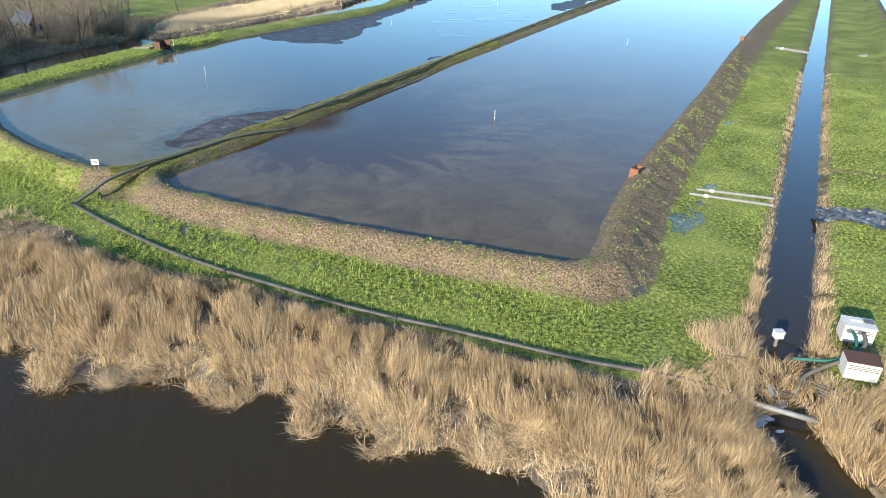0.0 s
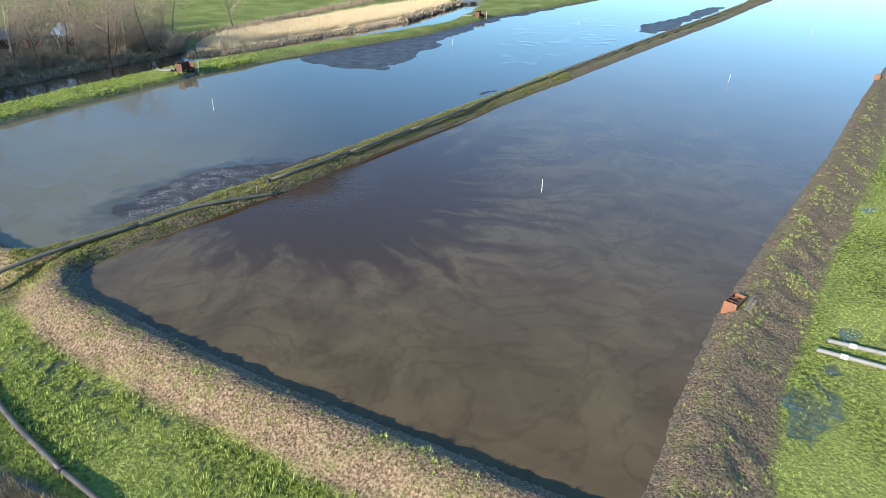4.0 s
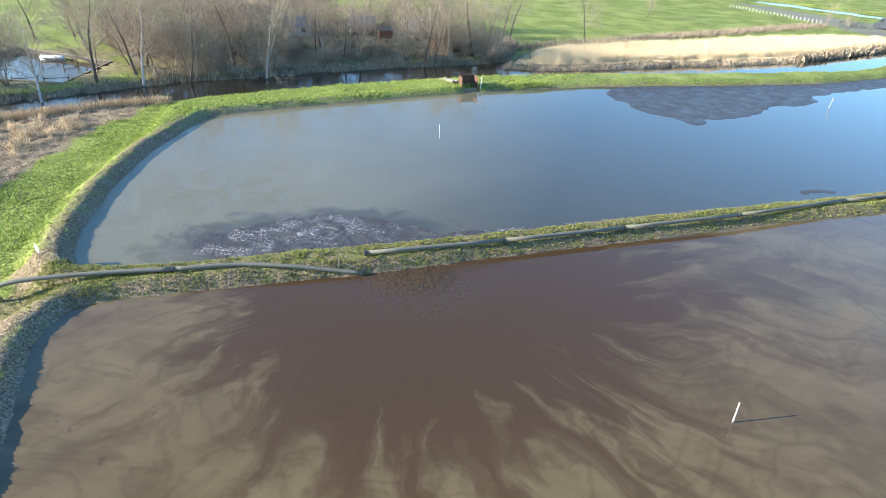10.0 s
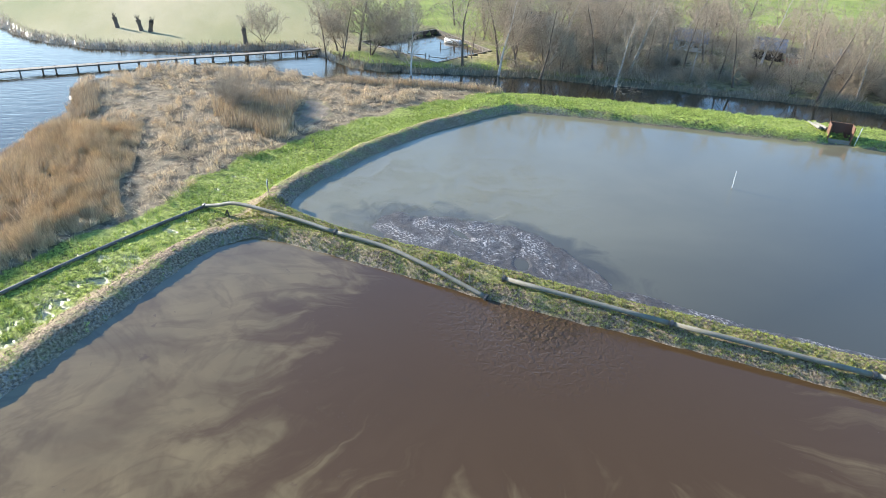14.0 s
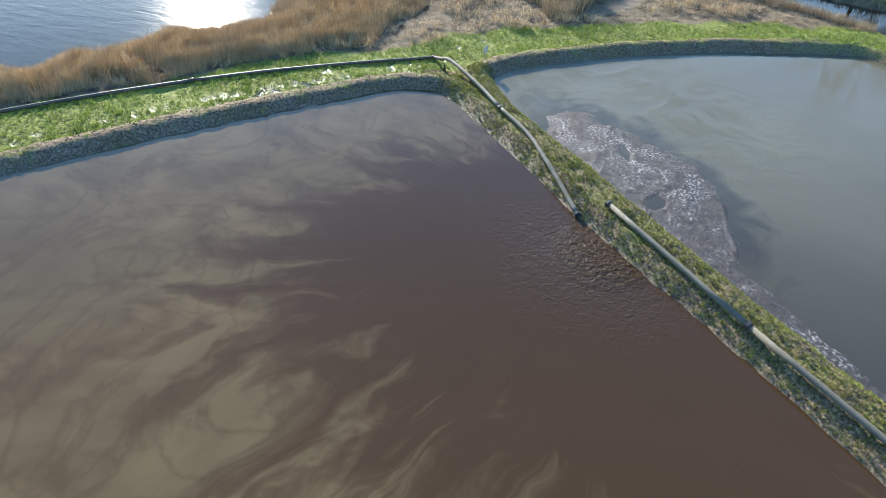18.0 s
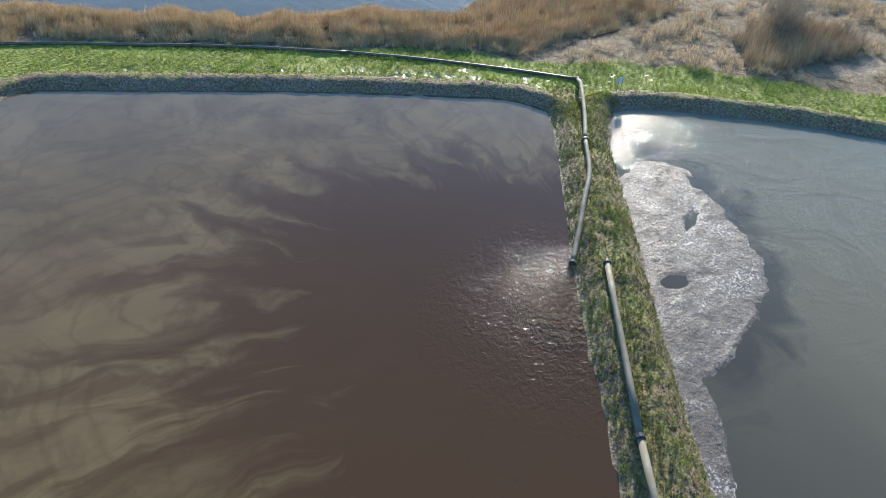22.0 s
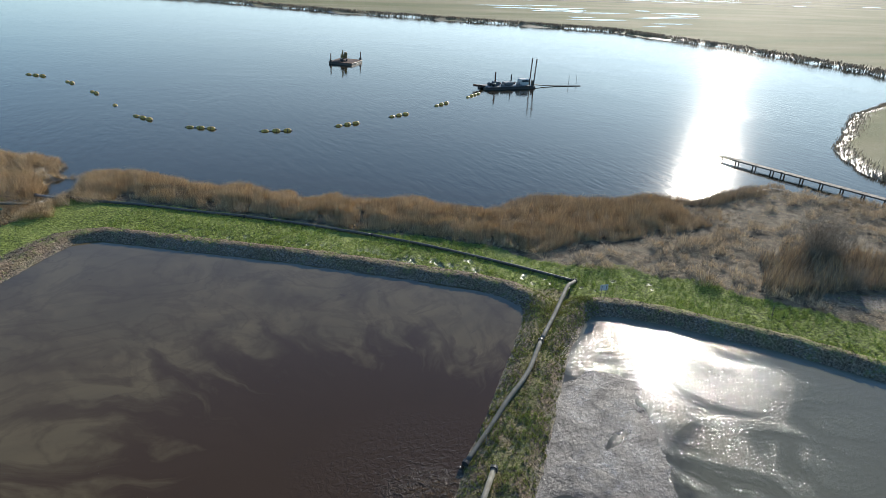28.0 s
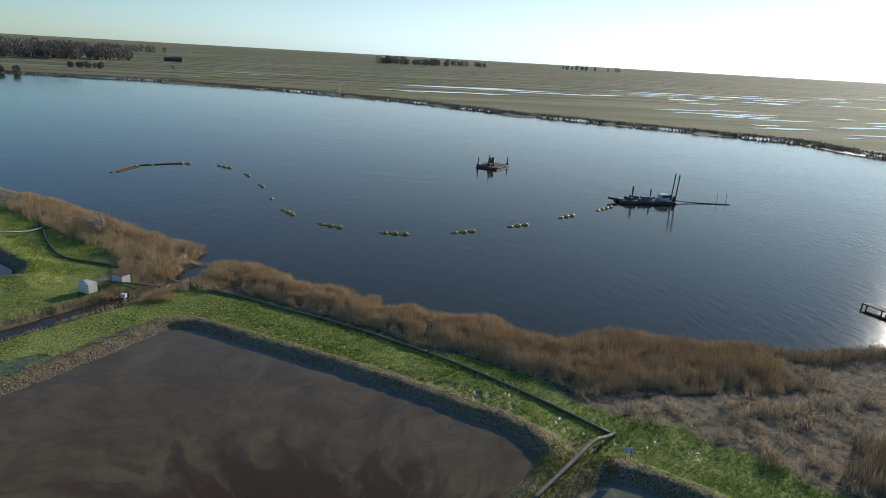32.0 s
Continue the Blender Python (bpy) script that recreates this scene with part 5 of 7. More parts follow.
def big_sluice(x, y, rz):
    """A three-sided steel weir with its mouth on the pond (-y), and two pipes to the canal."""
    th = thing("weir_box", "rusty three-sided steel weir box on the embankment", "sluice", pose(x, y, 0, 0, 0, rz), "weir boxes of the second pond")
    Wd, D, H2 = 2.7, 1.6, 2.25
    for s in (-1, 1):
        part("side_wall", box((0.05, D, H2 + 0.5), (s * Wd / 2, D / 2, (H2 - 0.5) / 2), bevel=0.01), RUST_DARK, th)
        part("corner_post", box((0.12, 0.12, H2 + 0.5), (s * Wd / 2, -0.02, (H2 - 0.5) / 2)), RUST, th)
    part("back_wall", box((Wd, 0.05, H2 + 0.5), (0, D, (H2 - 0.5) / 2)), RUST_DARK, th)
    for s in (-0.6, 0.6):
        part("back_rib", box((0.08, 0.08, H2), (s, D - 0.06, H2 / 2)), RUST_DARK, th)
    part("weir_sill", box((Wd, 0.08, 0.75), (0, 0.06, 0.05)), TIMBER, th, "pale timber weir boards")
    part("top_rim", box((Wd + 0.1, 0.1, 0.08), (0, D, H2)), RUST, th)
    ps = thing("marker_post", "slim pale post beside the weir box", "post", pose(x, y, 0, 0, 0, rz) @ pose(Wd / 2 + 0.45, -0.25, -0.6, 0, 4, 0))
    part("post_shaft", box((0.09, 0.09, 3.0), (0, 0, 1.5), bevel=0.01), WHITE, ps)
    for k, s in enumerate((-0.6, 0.2)):
        pp = thing("overflow_pipe", "pale concrete overflow pipe behind the weir box", "pipe", pose(x, y, 0.8, 0, 0, rz) @ pose(s - 1.6, D + 0.2, 0.35, 0, 0, 12))
        part("pipe_barrel", rod((0, 0, 0), (0, 4.2, -0.5), 0.22, seg=12), CONCRETE, pp, smooth=False)
        # the barrel is solid; a black disc paints its shaded inside
        part("mouth_shade_disc", rod((0, 4.21, -0.5), (0, 4.23, -0.502), 0.18, seg=12), RUBBER, pp)


big_sluice(-40.3, 110.3, 51)
big_sluice(26.3, 194.5, 40)

# ---- ditch outlet ----


def pump_box(x, y, rz, lid, label):
    th = thing("pump_cabinet", label, "cabinet", pose(x, y, z_at(x, y) + 0.1, 0, 0, rz))
    part("body", box((1.95, 1.35, 1.25), (0, 0, 0.68), bevel=0.03), WHITE, th)
    for s in (-0.7, 0.7):
        part("skid", box((0.14, 1.45, 0.12), (s, 0, 0.0)), TIMBER, th)
    part("lid", box((2.02, 1.42, 0.06), (0, 0, 1.335), bevel=0.015), lid, th, "stained lid")
    for k in range(3):
        part("stripe", box((1.7, 0.012, 0.05), (0, -0.682, 1.08 - k * 0.12)), (GREEN_HOSE, ORANGE, DARK_TIMBER)[k], th)
    return th


pump = pump_box(19.7, -2.4, -31, WHITE, "white steel pump cabinet with open hatch on grass")
part("hatch", box((0.75, 0.45, 0.12), (-0.2, 0.25, 1.43), bevel=0.02), WHITE, pump, "raised white hatch")
part("vent", box((0.6, 0.5, 0.06), (0.62, 0.2, 1.40)), STEEL, pump)
for s in (-0.65, 0.0):
    part("hose_socket", rod((s, -0.66, 1.0), (s, -0.80, 1.0), 0.17, seg=12), STEEL, pump, "ribbed grey hose socket")
pump_box(16.7, -5.8, -31, RUST_DARK, "white pump cabinet with rusty brown lid")
for nm, pts, r, mat, lab in (("green_hose", [(18.8, -2.9, 0.3), (18.2, -3.9, 0.2), (17.4, -4.4, -0.2), (16.0, -4.4, -0.55), (14.7, -3.8, -0.7), (14.0, -3.4, -0.8)], 0.10, GREEN_HOSE, "green suction hose running from the pump cabinet"),
                             ("grey_hose", [(19.4, -3.2, 0.3), (18.6, -4.2, 0.15), (17.1, -4.7, -0.25), (15.1, -4.9, -0.5), (13.2, -5.2, -0.85), (12.0, -6.2, -1.3)], 0.13, GREY_PIPE, "thick grey hose from pump cabinet to outlet")):
    th = thing(nm, lab, "hose")
    part("hose_run", tube(smooth_line(pts), r, 10), mat, th, smooth=True)
th = thing("sampling_box", "white box on a short brown post in ditch", "box", pose(14.8, -0.9, -2.2, 0, 0, -12))
part("post", box((0.16, 0.16, 1.3), (0, 0, 0.65)), TIMBER, th)
part("box_body", box((0.62, 0.5, 0.5), (0, 0, 1.5), bevel=0.02), WHITE, th)
part("box_lid", box((0.70, 0.58, 0.05), (0, 0, 1.775), bevel=0.01), WHITE, th)
th = thing("outlet_stub", "short grey pipe stub pouring over the weir", "pipe")
part("pipe_barrel", rod((10.8, -5.2, -1.1), (10.4, -6.1, -1.2), 0.15, seg=12), PALE_PIPE, th)
# black disc on the closed stub end, in place of inner shade
part("mouth_shade_disc", rod((10.39, -6.12, -1.2), (10.38, -6.14, -1.2), 0.125, seg=12), RUBBER, th)
th = thing("weir_plank", "dark timber weir plank damming the ditch", "weir", pose(11.0, -5.3, -1.55, 0, 0, -36))
part("board", box((3.6, 0.12, 0.5), bevel=0.01), DARK_TIMBER, th)
for s in (-1.4, 0, 1.4):
    part("pile", rod((s, 0.1, -0.6), (s, 0.1, 0.45), 0.07, seg=7), DARK_TIMBER, th)


def foam_patch(cx, cy, rx, ry, rz, seed):
    r2 = np.random.RandomState(seed)
    bm = bmesh.new()
    c = bm.verts.new((0, 0, 0.05))
    ring = [bm.verts.new((rx * (0.65 + 0.5 * r2.rand()) * math.cos(math.tau * k / 22), ry * (0.65 + 0.5 * r2.rand()) * math.sin(math.tau * k / 22), 0.012)) for k in range(22)]
    for k in range(22):
        bm.faces.new((c, ring[k], ring[(k + 1) % 22]))
    th = thing("foam", "white foam floating below the outlet pipe", "foam", pose(cx, cy, WATER, 0, 0, rz), "foam on the outlet pool")
    part("froth", bm, FOAM, th, smooth=True)


for i, (x, y, a, b, r) in enumerate(((8.9, -6.9, 0.9, 0.32, -36), (8.3, -7.4, 0.8, 0.4, 10), (10.9, -6.3, 0.6, 0.35, 40), (12.5, -5.6, 0.5, 0.3, 30), (9.2, -8.3, 0.3, 0.15, 0), (8.3, -8.8, 0.25, 0.12, 50))):
    foam_patch(x, y, a, b, r, i)
for (x, y, rz, n) in ((9.8, -1.7, 12, 4), (13.9, -6.6, -28, 4)):
    th = thing("board_walk", "rough timber boards laid across soft reedy ground", "boards", pose(x, y, max(z_at(x, y), -1.2) + 0.12, 0, 0, rz))
    for k in range(n):
        part("board", box((1.5, 0.16, 0.06), (0.1 * (k % 2), (k - n / 2) * 0.42, 0.05), rz=-40 + 5 * k, bevel=0.008), TIMBER, th)
    for s in (-0.5, 0.5):
        part("bearer", box((0.12, n * 0.42, 0.1), (s, -0.2, -0.03)), DARK_TIMBER, th)


def fleck_scatter():
    """Small wet bits of scum that drift on the large pond below the outfall."""
    r2 = np.random.RandomState(77)
    x = np.concatenate([r2.normal(-12, 6, 3600), r2.normal(-4, 9, 3000)])
    y = np.concatenate([r2.normal(49, 6, 3600), r2.normal(53, 9, 3000)])
    keep = (grid_noise(x, y, 2.6, 91) + 0.4 * grid_noise(x, y, 0.9, 92) > r2.uniform(-0.2, 0.9, len(x))) & (depth_in(x, y, POND_A_EDGE) > 0.5)
    x, y = x[keep], y[keep]
    n = len(x)
    a = r2.uniform(0, math.tau, n)[:, None] + np.arange(5) * math.tau / 5
    rad = (r2.uniform(0.012, 0.040, n) * r2.uniform(0.5, 1.0, n))[:, None] * r2.uniform(0.5, 1.2, (n, 5))
    ring = np.stack([x[:, None] + np.cos(a) * rad, y[:, None] + np.sin(a) * rad, np.full((n, 5), 0.004)], -1)
    V = np.concatenate([ring, np.stack([x, y, np.full(n, 0.03)], -1)[:, None]], 1)
    F = np.array([[k, (k + 1) % 5, 5] for k in range(5)])[None] + (np.arange(n) * 6)[:, None, None]
    me = bulk_mesh("froth_flecks", V.reshape(-1, 3), F.reshape(-1, 3))
    me.materials.append(SCUM)
    tagged(new("froth_flecks", me), "small wet flecks of scum drifting on the brown pond", "foam", kind="stuff")


fleck_scatter()


def tarpaulin():
    th = thing("plastic_sheet", "crumpled black and grey plastic sheet over dam", "tarpaulin")
    gx, gy = np.meshgrid(np.linspace(-5.0, 5.5, 80), np.linspace(-3.3, 3.3, 44), indexing="ij")
    gy = gy * (0.8 + 0.35 * grid_noise(gx, gx * 0, 1.6, 85))
    px, py = 37.8 + gx * 0.81 + gy * 0.58, 14.0 - gx * 0.58 + gy * 0.81
    rag = 0.35 * grid_noise(px, py, 1.3, 81)
    py = py + rag
    z = land(px, py)[0]
    z = np.maximum(z, -1.2) + 0.10 + 0.30 * np.exp(-(gy / 1.1) ** 2) * (0.5 + 0.5 * grid_noise(px, py, 1.2, 82)) + 0.28 * np.abs(grid_noise(px, py, 0.7, 83)) + 0.12 * np.abs(grid_noise(px, py, 0.3, 84))
    idx = np.arange(gx.size).reshape(gx.shape)
    q = np.stack([idx[:-1, :-1], idx[1:, :-1], idx[1:, 1:], idx[:-1, 1:]], -1).reshape(-1, 4)
    me = bulk_mesh("sheet", np.stack([px, py, z], -1).reshape(-1, 3), q)
    me.materials.append(TARP)
    ob = new("sheet", me)
    ob.parent = th
    for k in range(7):
        bx, by = 35.5 + k * 0.75, 17.4 - k * 0.55
        part("weight_stone", box((0.35, 0.28, 0.2), (bx, by, max(z_at(bx, by), -1.1) + 0.35), rz=k * 37, bevel=0.06), TIMBER, th)


tarpaulin()

# ---- trees ----


def branch_mesh(name, segs, sides, mat):
    """Tapered prisms from (p, q, r0, r1) segments."""
    n = len(segs)
    P = np.array([s[0] for s in segs])
    Q = np.array([s[1] for s in segs])
    r0 = np.array([s[2] for s in segs])
    r1 = np.array([s[3] for s in segs])
    d = Q - P
    d /= np.linalg.norm(d, axis=1)[:, None] + 1e-9
    ref = np.where(np.abs(d[:, 2:3]) > 0.9, np.array([[1.0, 0, 0]]), np.array([[0, 0, 1.0]]))
    u = np.cross(d, ref)
    u /= np.linalg.norm(u, axis=1)[:, None]
    v = np.cross(d, u)
    V = np.zeros((n, 2 * sides, 3))
    for k in range(sides):
        a = math.tau * k / sides
        o = u * math.cos(a) + v * math.sin(a)
        V[:, k] = P + o * r0[:, None]
        V[:, sides + k] = Q + o * r1[:, None]
    F = np.array([[k, (k + 1) % sides, sides + (k + 1) % sides, sides + k] for k in range(sides)])[None] + (np.arange(n) * 2 * sides)[:, None, None]
    me = bulk_mesh(name, V.reshape(-1, 3), F.reshape(-1, 4))
    me.materials.append(mat)
    return me


def grow_tree(seed, height, bark, stems=1, spread=0.5, droop=0.0, twigs=5, limb_from=0.25):
    r = np.random.RandomState(seed)
    trunk, crown = [], []

    def limb(p, d, length, rad, level):
        n = 4 if level < 2 else 2
        q = p
        for i in range(n):
            d2 = d + r.normal(0, 0.13 + 0.05 * level, 3)
            d2[2] += 0.10 - droop * level * 0.12
            d = d2 / np.linalg.norm(d2)
            nq = q + d * length / n
            ra, rb = rad * (1 - 0.75 * i / n), rad * (1 - 0.75 * (i + 1) / n)
            crown.append((q, nq, ra, rb))
            if level < 3:
                for _ in range(2 if level < 2 else twigs - 1):
                    side = r.normal(0, 1, 3)
                    nd = d * 0.75 + side / np.linalg.norm(side) * 0.75
                    nd[2] += 0.15
                    limb(nq, nd / np.linalg.norm(nd), length * r.uniform(0.42, 0.62), max(rb * 0.6, 0.02), level + 1)
            q = nq

    for s in range(stems):
        d = np.array([r.normal(0, 0.1 + 0.28 * (stems > 1)), r.normal(0, 0.1 + 0.28 * (stems > 1)), 1.0])
        d /= np.linalg.norm(d)
        q = np.array([r.normal(0, 0.15), r.normal(0, 0.15), -0.3]) * (stems > 1) + np.array([0, 0, -0.3 * (stems == 1)])
        rad = height * 0.017 / stems ** 0.4
        n = 7
        for i in range(n):
            dd = d + r.normal(0, 0.07, 3)
            d = dd / np.linalg.norm(dd)
            nq = q + d * height / n
            trunk.append((q, nq, rad * (1 - 0.85 * i / n) * (1.35 if i == 0 else 1), rad * (1 - 0.85 * (i + 1) / n)))
            if (i + 1) / n > limb_from:
                for _ in range(2 + i % 2):
                    a = r.uniform(0, math.tau)
                    nd = np.array([math.cos(a) * spread * 1.35, math.sin(a) * spread * 1.35, r.uniform(0.3, 0.9)])
                    limb(q + (nq - q) * r.rand(), nd / np.linalg.norm(nd), height * r.uniform(0.26, 0.46) * (1.25 - 0.6 * i / n), rad * 0.42 * (1 - 0.6 * i / n), 1)
            q = nq
    return branch_mesh("trunk", trunk, 7, bark), branch_mesh("crown", crown, 3, TWIG)


def tree_kind(name, label, seed, **kw):
    tm, cm = grow_tree(seed, **kw)
    th = thing(name, label, "tree")
    for nm, me in (("trunk", tm), ("crown", cm)):
        ob = new(nm, me)
        ob.parent = th
    return th


KINDS = [
    tree_kind("alder_tree", "bare dark alder with fine twiggy crown", 1, height=13, bark=BARK, spread=0.6),
    tree_kind("birch_tree", "bare white-barked birch on the canal bank", 2, height=14, bark=BIRCH, spread=0.5, droop=0.4),
    tree_kind("ash_tree", "tall bare ash with spreading limbs", 3, height=16, bark=BARK, spread=0.9),
    tree_kind("willow_tree", "bare many-stemmed willow by the water", 4, height=10, bark=BARK, stems=4, spread=0.55),
    tree_kind("birch_tree", "slender leaning birch with pale bark", 5, height=12, bark=BIRCH, spread=0.45, droop=0.5),
    tree_kind("alder_tree", "bare brown alder with dense crown", 6, height=11, bark=BARK, spread=0.75, twigs=6),
]


def shrub_kind(seed, label, height, stems):
    r = np.random.RandomState(seed)
    segs = []
    for _ in range(stems):
        a, tilt = r.uniform(0, math.tau), abs(r.normal(0.2, 0.6))
        d = np.array([math.cos(a) * tilt, math.sin(a) * tilt, 1.0])
        d /= np.linalg.norm(d)
        q = np.array([math.cos(a), math.sin(a), 0]) * r.uniform(0, 0.5)
        ln = height * r.uniform(0.6, 1.1)
        for i in range(4):
            d = d + r.normal(0, 0.13, 3)
            d /= np.linalg.norm(d)
            nq = q + d * ln / 4
            segs.append((q, nq, 0.025 * (1 - i / 5), 0.025 * (1 - (i + 1) / 5)))
            for _ in range(3):
                e = d + r.normal(0, 0.7, 3)
                e /= np.linalg.norm(e)
                segs.append((nq, nq + e * ln * r.uniform(0.15, 0.32), 0.018, 0.008))
            q = nq
    th = thing("shrub", label, "shrub")
    base = [s for s in segs if s[0][2] < 0.01]
    for nm, sg in (("stool", [(p * 0.6 - np.array([0, 0, 0.15]), p + (q - p) * 0.3, 0.05, 0.03) for p, q, a, b in base]), ("crown", segs)):
        ob = new(nm, branch_mesh(nm, sg, 3, TWIG))
        ob.parent = th
    return th


SHRUBS = [shrub_kind(11, "leafless brown thicket shrub", 3.2, 60), shrub_kind(12, "bare rounded willow shrub with fine twigs", 4.2, 90), shrub_kind(13, "low tangled leafless shrub", 2.0, 55)]


def stand(kind, x, y, scale, turn, lean=(0, 0), z=None):
    m = pose(x, y, z_at(x, y) if z is None else z, lean[0], lean[1], turn)
    ob = copy_thing(kind, m)
    ob.scale = (scale, scale, scale)
    return ob


wr = np.random.RandomState(31)
SPECIAL = [(3, -99.1, 61.8, 0.95, (0, 0)), (4, -86.9, 65.9, 1.0, (4, -10)), (1, -85.0, 81.4, 0.95, (0, 2)), (5, -94.5, 79.7, 0.6, (0, 0)), (0, -82.0, 87.9, 0.95, (0, 0)), (4, -91.0, 113.1, 1.2, (0, 12)), (0, -69.3, 118.3, 0.85, (0, 0)), (2, -60.8, 128.3, 0.8, (0, 0)), (2, -58.5, 157.7, 0.75, (0, 0)), (2, -46.8, 182.5, 0.75, (0, 0)), (0, -47.0, 241.2, 0.6, (0, 0)), (1, -75.4, 99.1, 0.9, (0, 5)), (1, -86.4, 92.0, 0.9, (0, 0)), (5, -102.7, 56.2, 0.85, (0, 0)), (0, -100.8, 53.8, 0.7, (0, 0)), (2, -103.2, 60.3, 0.85, (0, 0)), (0, -97.6, 56.2, 0.75, (0, 0)), (3, -111.5, 43.5, 0.6, (0, 0)), (3, -70.8, 142.1, 0.7, (0, 0)), (2, -55.7, 155.9, 0.75, (0, 0)), (0, 4.1, 278.0, 0.5, (0, 0)), (0, 10.2, 267.8, 0.45, (0, 0))]
for k, x, y, s, ln in SPECIAL:
    stand(KINDS[k], x, y, s, wr.uniform(0, 360), ln)
n_tree = 0
spots = []
while n_tree < 74:
    x, y = wr.uniform(-138, -50), wr.uniform(84, 172)
    if not inside(np.array([x]), np.array([y]), WOOD)[0]:
        continue
    if any(math.hypot(x - a, y - b) < 2.0 for a, b in spots) or any(math.hypot(x - a, y - b) < 7 for a, b in ((-120.5, 103.5), (-99, 132), (-89, 144), (-76.7, 150.5))):
        continue
    spots.append((x, y))
    stand(KINDS[wr.choice([0, 2, 5, 0, 1, 3])], x, y, wr.uniform(0.6, 1.0), wr.uniform(0, 360), (wr.normal(0, 3), wr.normal(0, 3)))
    n_tree += 1
for x, y in ((-106, 92), (-112, 95.5), (-101, 91), (-116, 91), (-126, 95), (-95, 86), (-89, 83), (-108, 106), (-98, 98), (-92, 94), (-105, 57.5), (-114, 58), (-89, 76), (-128, 88), (-111, 88.5), (-96, 66)):
    stand(KINDS[wr.choice([0, 2, 5, 3])], x, y, wr.uniform(0.65, 0.95), wr.uniform(0, 360), (wr.normal(0, 3), wr.normal(0, 3)))
BANK = [(-87.9, 85.8), (-78.7, 96.1), (-72.6, 108.3), (-63.4, 124.7), (-55.2, 135.9), (-51.1, 149.2)]
for k in range(75):
    i = wr.randint(0, len(BANK) - 1)
    t = wr.rand()
    x = BANK[i][0] * (1 - t) + BANK[i + 1][0] * t - abs(wr.normal(2.5, 9))
    y = BANK[i][1] * (1 - t) + BANK[i + 1][1] * t + abs(wr.normal(1.0, 6))
    stand(SHRUBS[wr.choice([0, 0, 1, 2])], x, y, wr.uniform(0.45, 1.0), wr.uniform(0, 360))
for x, y, s, k in [(-67.5, 37.3, 1.15, 1), (-70.5, 35.8, 0.9, 1), (-65.4, 43.4, 0.7, 0), (-72.6, 41.9, 0.7, 0), (-55.2, 143.1, 1.25, 1), (-52.1, 140.0, 1.1, 1), (-57.2, 139.0, 1.0, 1), (28.6, -30.7, 0.85, 1), (27.1, -28.1, 0.7, 1), (31.2, -33.2, 0.7, 1), (-86.9, 33.7, 0.6, 2)]:
    stand(SHRUBS[k], x, y, s, wr.uniform(0, 360))
for ob in KINDS + SHRUBS:
    ob.location = (-84.5 - 3 * wr.rand(), 95 + 4 * wr.rand() + 3 * (KINDS + SHRUBS).index(ob), -0.9)
    ob.scale = (0.8, 0.8, 0.8)


def pollard(x, y, h, lean):
    r = np.random.RandomState(int(x * -7))
    segs = [(np.array([0, 0, -0.2]), np.array([0, 0, h * 0.5]), 0.45, 0.36), (np.array([0, 0, h * 0.5]), np.array([0.1, 0, h]), 0.36, 0.48)]
    tops = []
    for _ in range(26):
        a, t = r.uniform(0, math.tau), r.uniform(0.1, 0.7)
        tops.append((np.array([0.1, 0, h * 0.95]), np.array([math.cos(a) * t, math.sin(a) * t, h + r.uniform(0.3, 1.1)]), 0.04, 0.01))
    th = thing("pollard_willow", "stout pollarded willow trunk in the marsh", "tree", pose(x, y, z_at(x, y), lean, -lean, 0))
    for nm, sg, sd in (("trunk", segs, 8), ("crown", tops, 4)):
        ob = new(nm, branch_mesh(nm, sg, sd, BARK))
        ob.parent = th


for x, y, h, ln in ((-126.7, 16.4, 2.0, 8), (-122.3, 22.7, 2.2, -14), (-123.6, 21.0, 2.0, 10), (-110.6, 40.1, 2.6, 3)):
    pollard(x, y, h, ln)

# undergrowth of the wood
ux, uy = scatter(-138, -50, 84, 172, 22)
inner = depth_in(ux, uy, WOOD)
keep = (inner > -2.0) & (rng.rand(len(ux)) < 0.30 + 0.7 * np.clip(1 - inner / 16, 0, 1)) & (grid_noise(ux, uy, 5.0, 95) + 0.5 * grid_noise(ux, uy, 2.0, 96) > -0.35)
for cx, cy, cr in ((-120.5, 103.5, 7.5), (-99, 132, 6), (-89, 144, 5.5), (-76.7, 150.5, 6), (-82, 144, 4), (-110, 72, 20)):
    keep &= np.hypot(ux - cx, uy - cy) > cr
keep &= line_distance(ux, uy, [(-59.5, 123.9), (-74.0, 140.8)]) > 2.4
ux, uy = ux[keep], uy[keep]
uh = (1.2 + 0.9 * grid_noise(ux, uy, 3.0, 97)) * rng.uniform(0.45, 1.25, len(ux))
strands("undergrowth", ux, uy, ground_height(ux, uy), uh, rng.uniform(0.03, 0.07, len(ux)), rng.normal(0, 0.3, len(ux)), rng.normal(0, 0.3, len(ux)), TWIG, "dense leafless undergrowth of brushwood along the canal", "undergrowth")
# hedge by the field and the far woods
hx, hy = [], []
for (a, b), n, wd in ((((-55, 153), (3, 278)), 9000, 1.6), (((-123, 174), (-55, 153)), 2500, 1.5)):
    t = rng.rand(n)
    hx.append(a[0] + (b[0] - a[0]) * t + rng.normal(0, wd, n))
    hy.append(a[1] + (b[1] - a[1]) * t + rng.normal(0, wd, n))
hx, hy = np.concatenate(hx), np.concatenate(hy)
strands("field_hedge", hx, hy, ground_height(hx, hy), rng.uniform(0.5, 1.7, len(hx)), np.full(len(hx), 0.10), rng.normal(0, 0.25, len(hx)), rng.normal(0, 0.25, len(hx)), BROWN_GROWTH, "rough leafless hedge along the green field", "hedge")
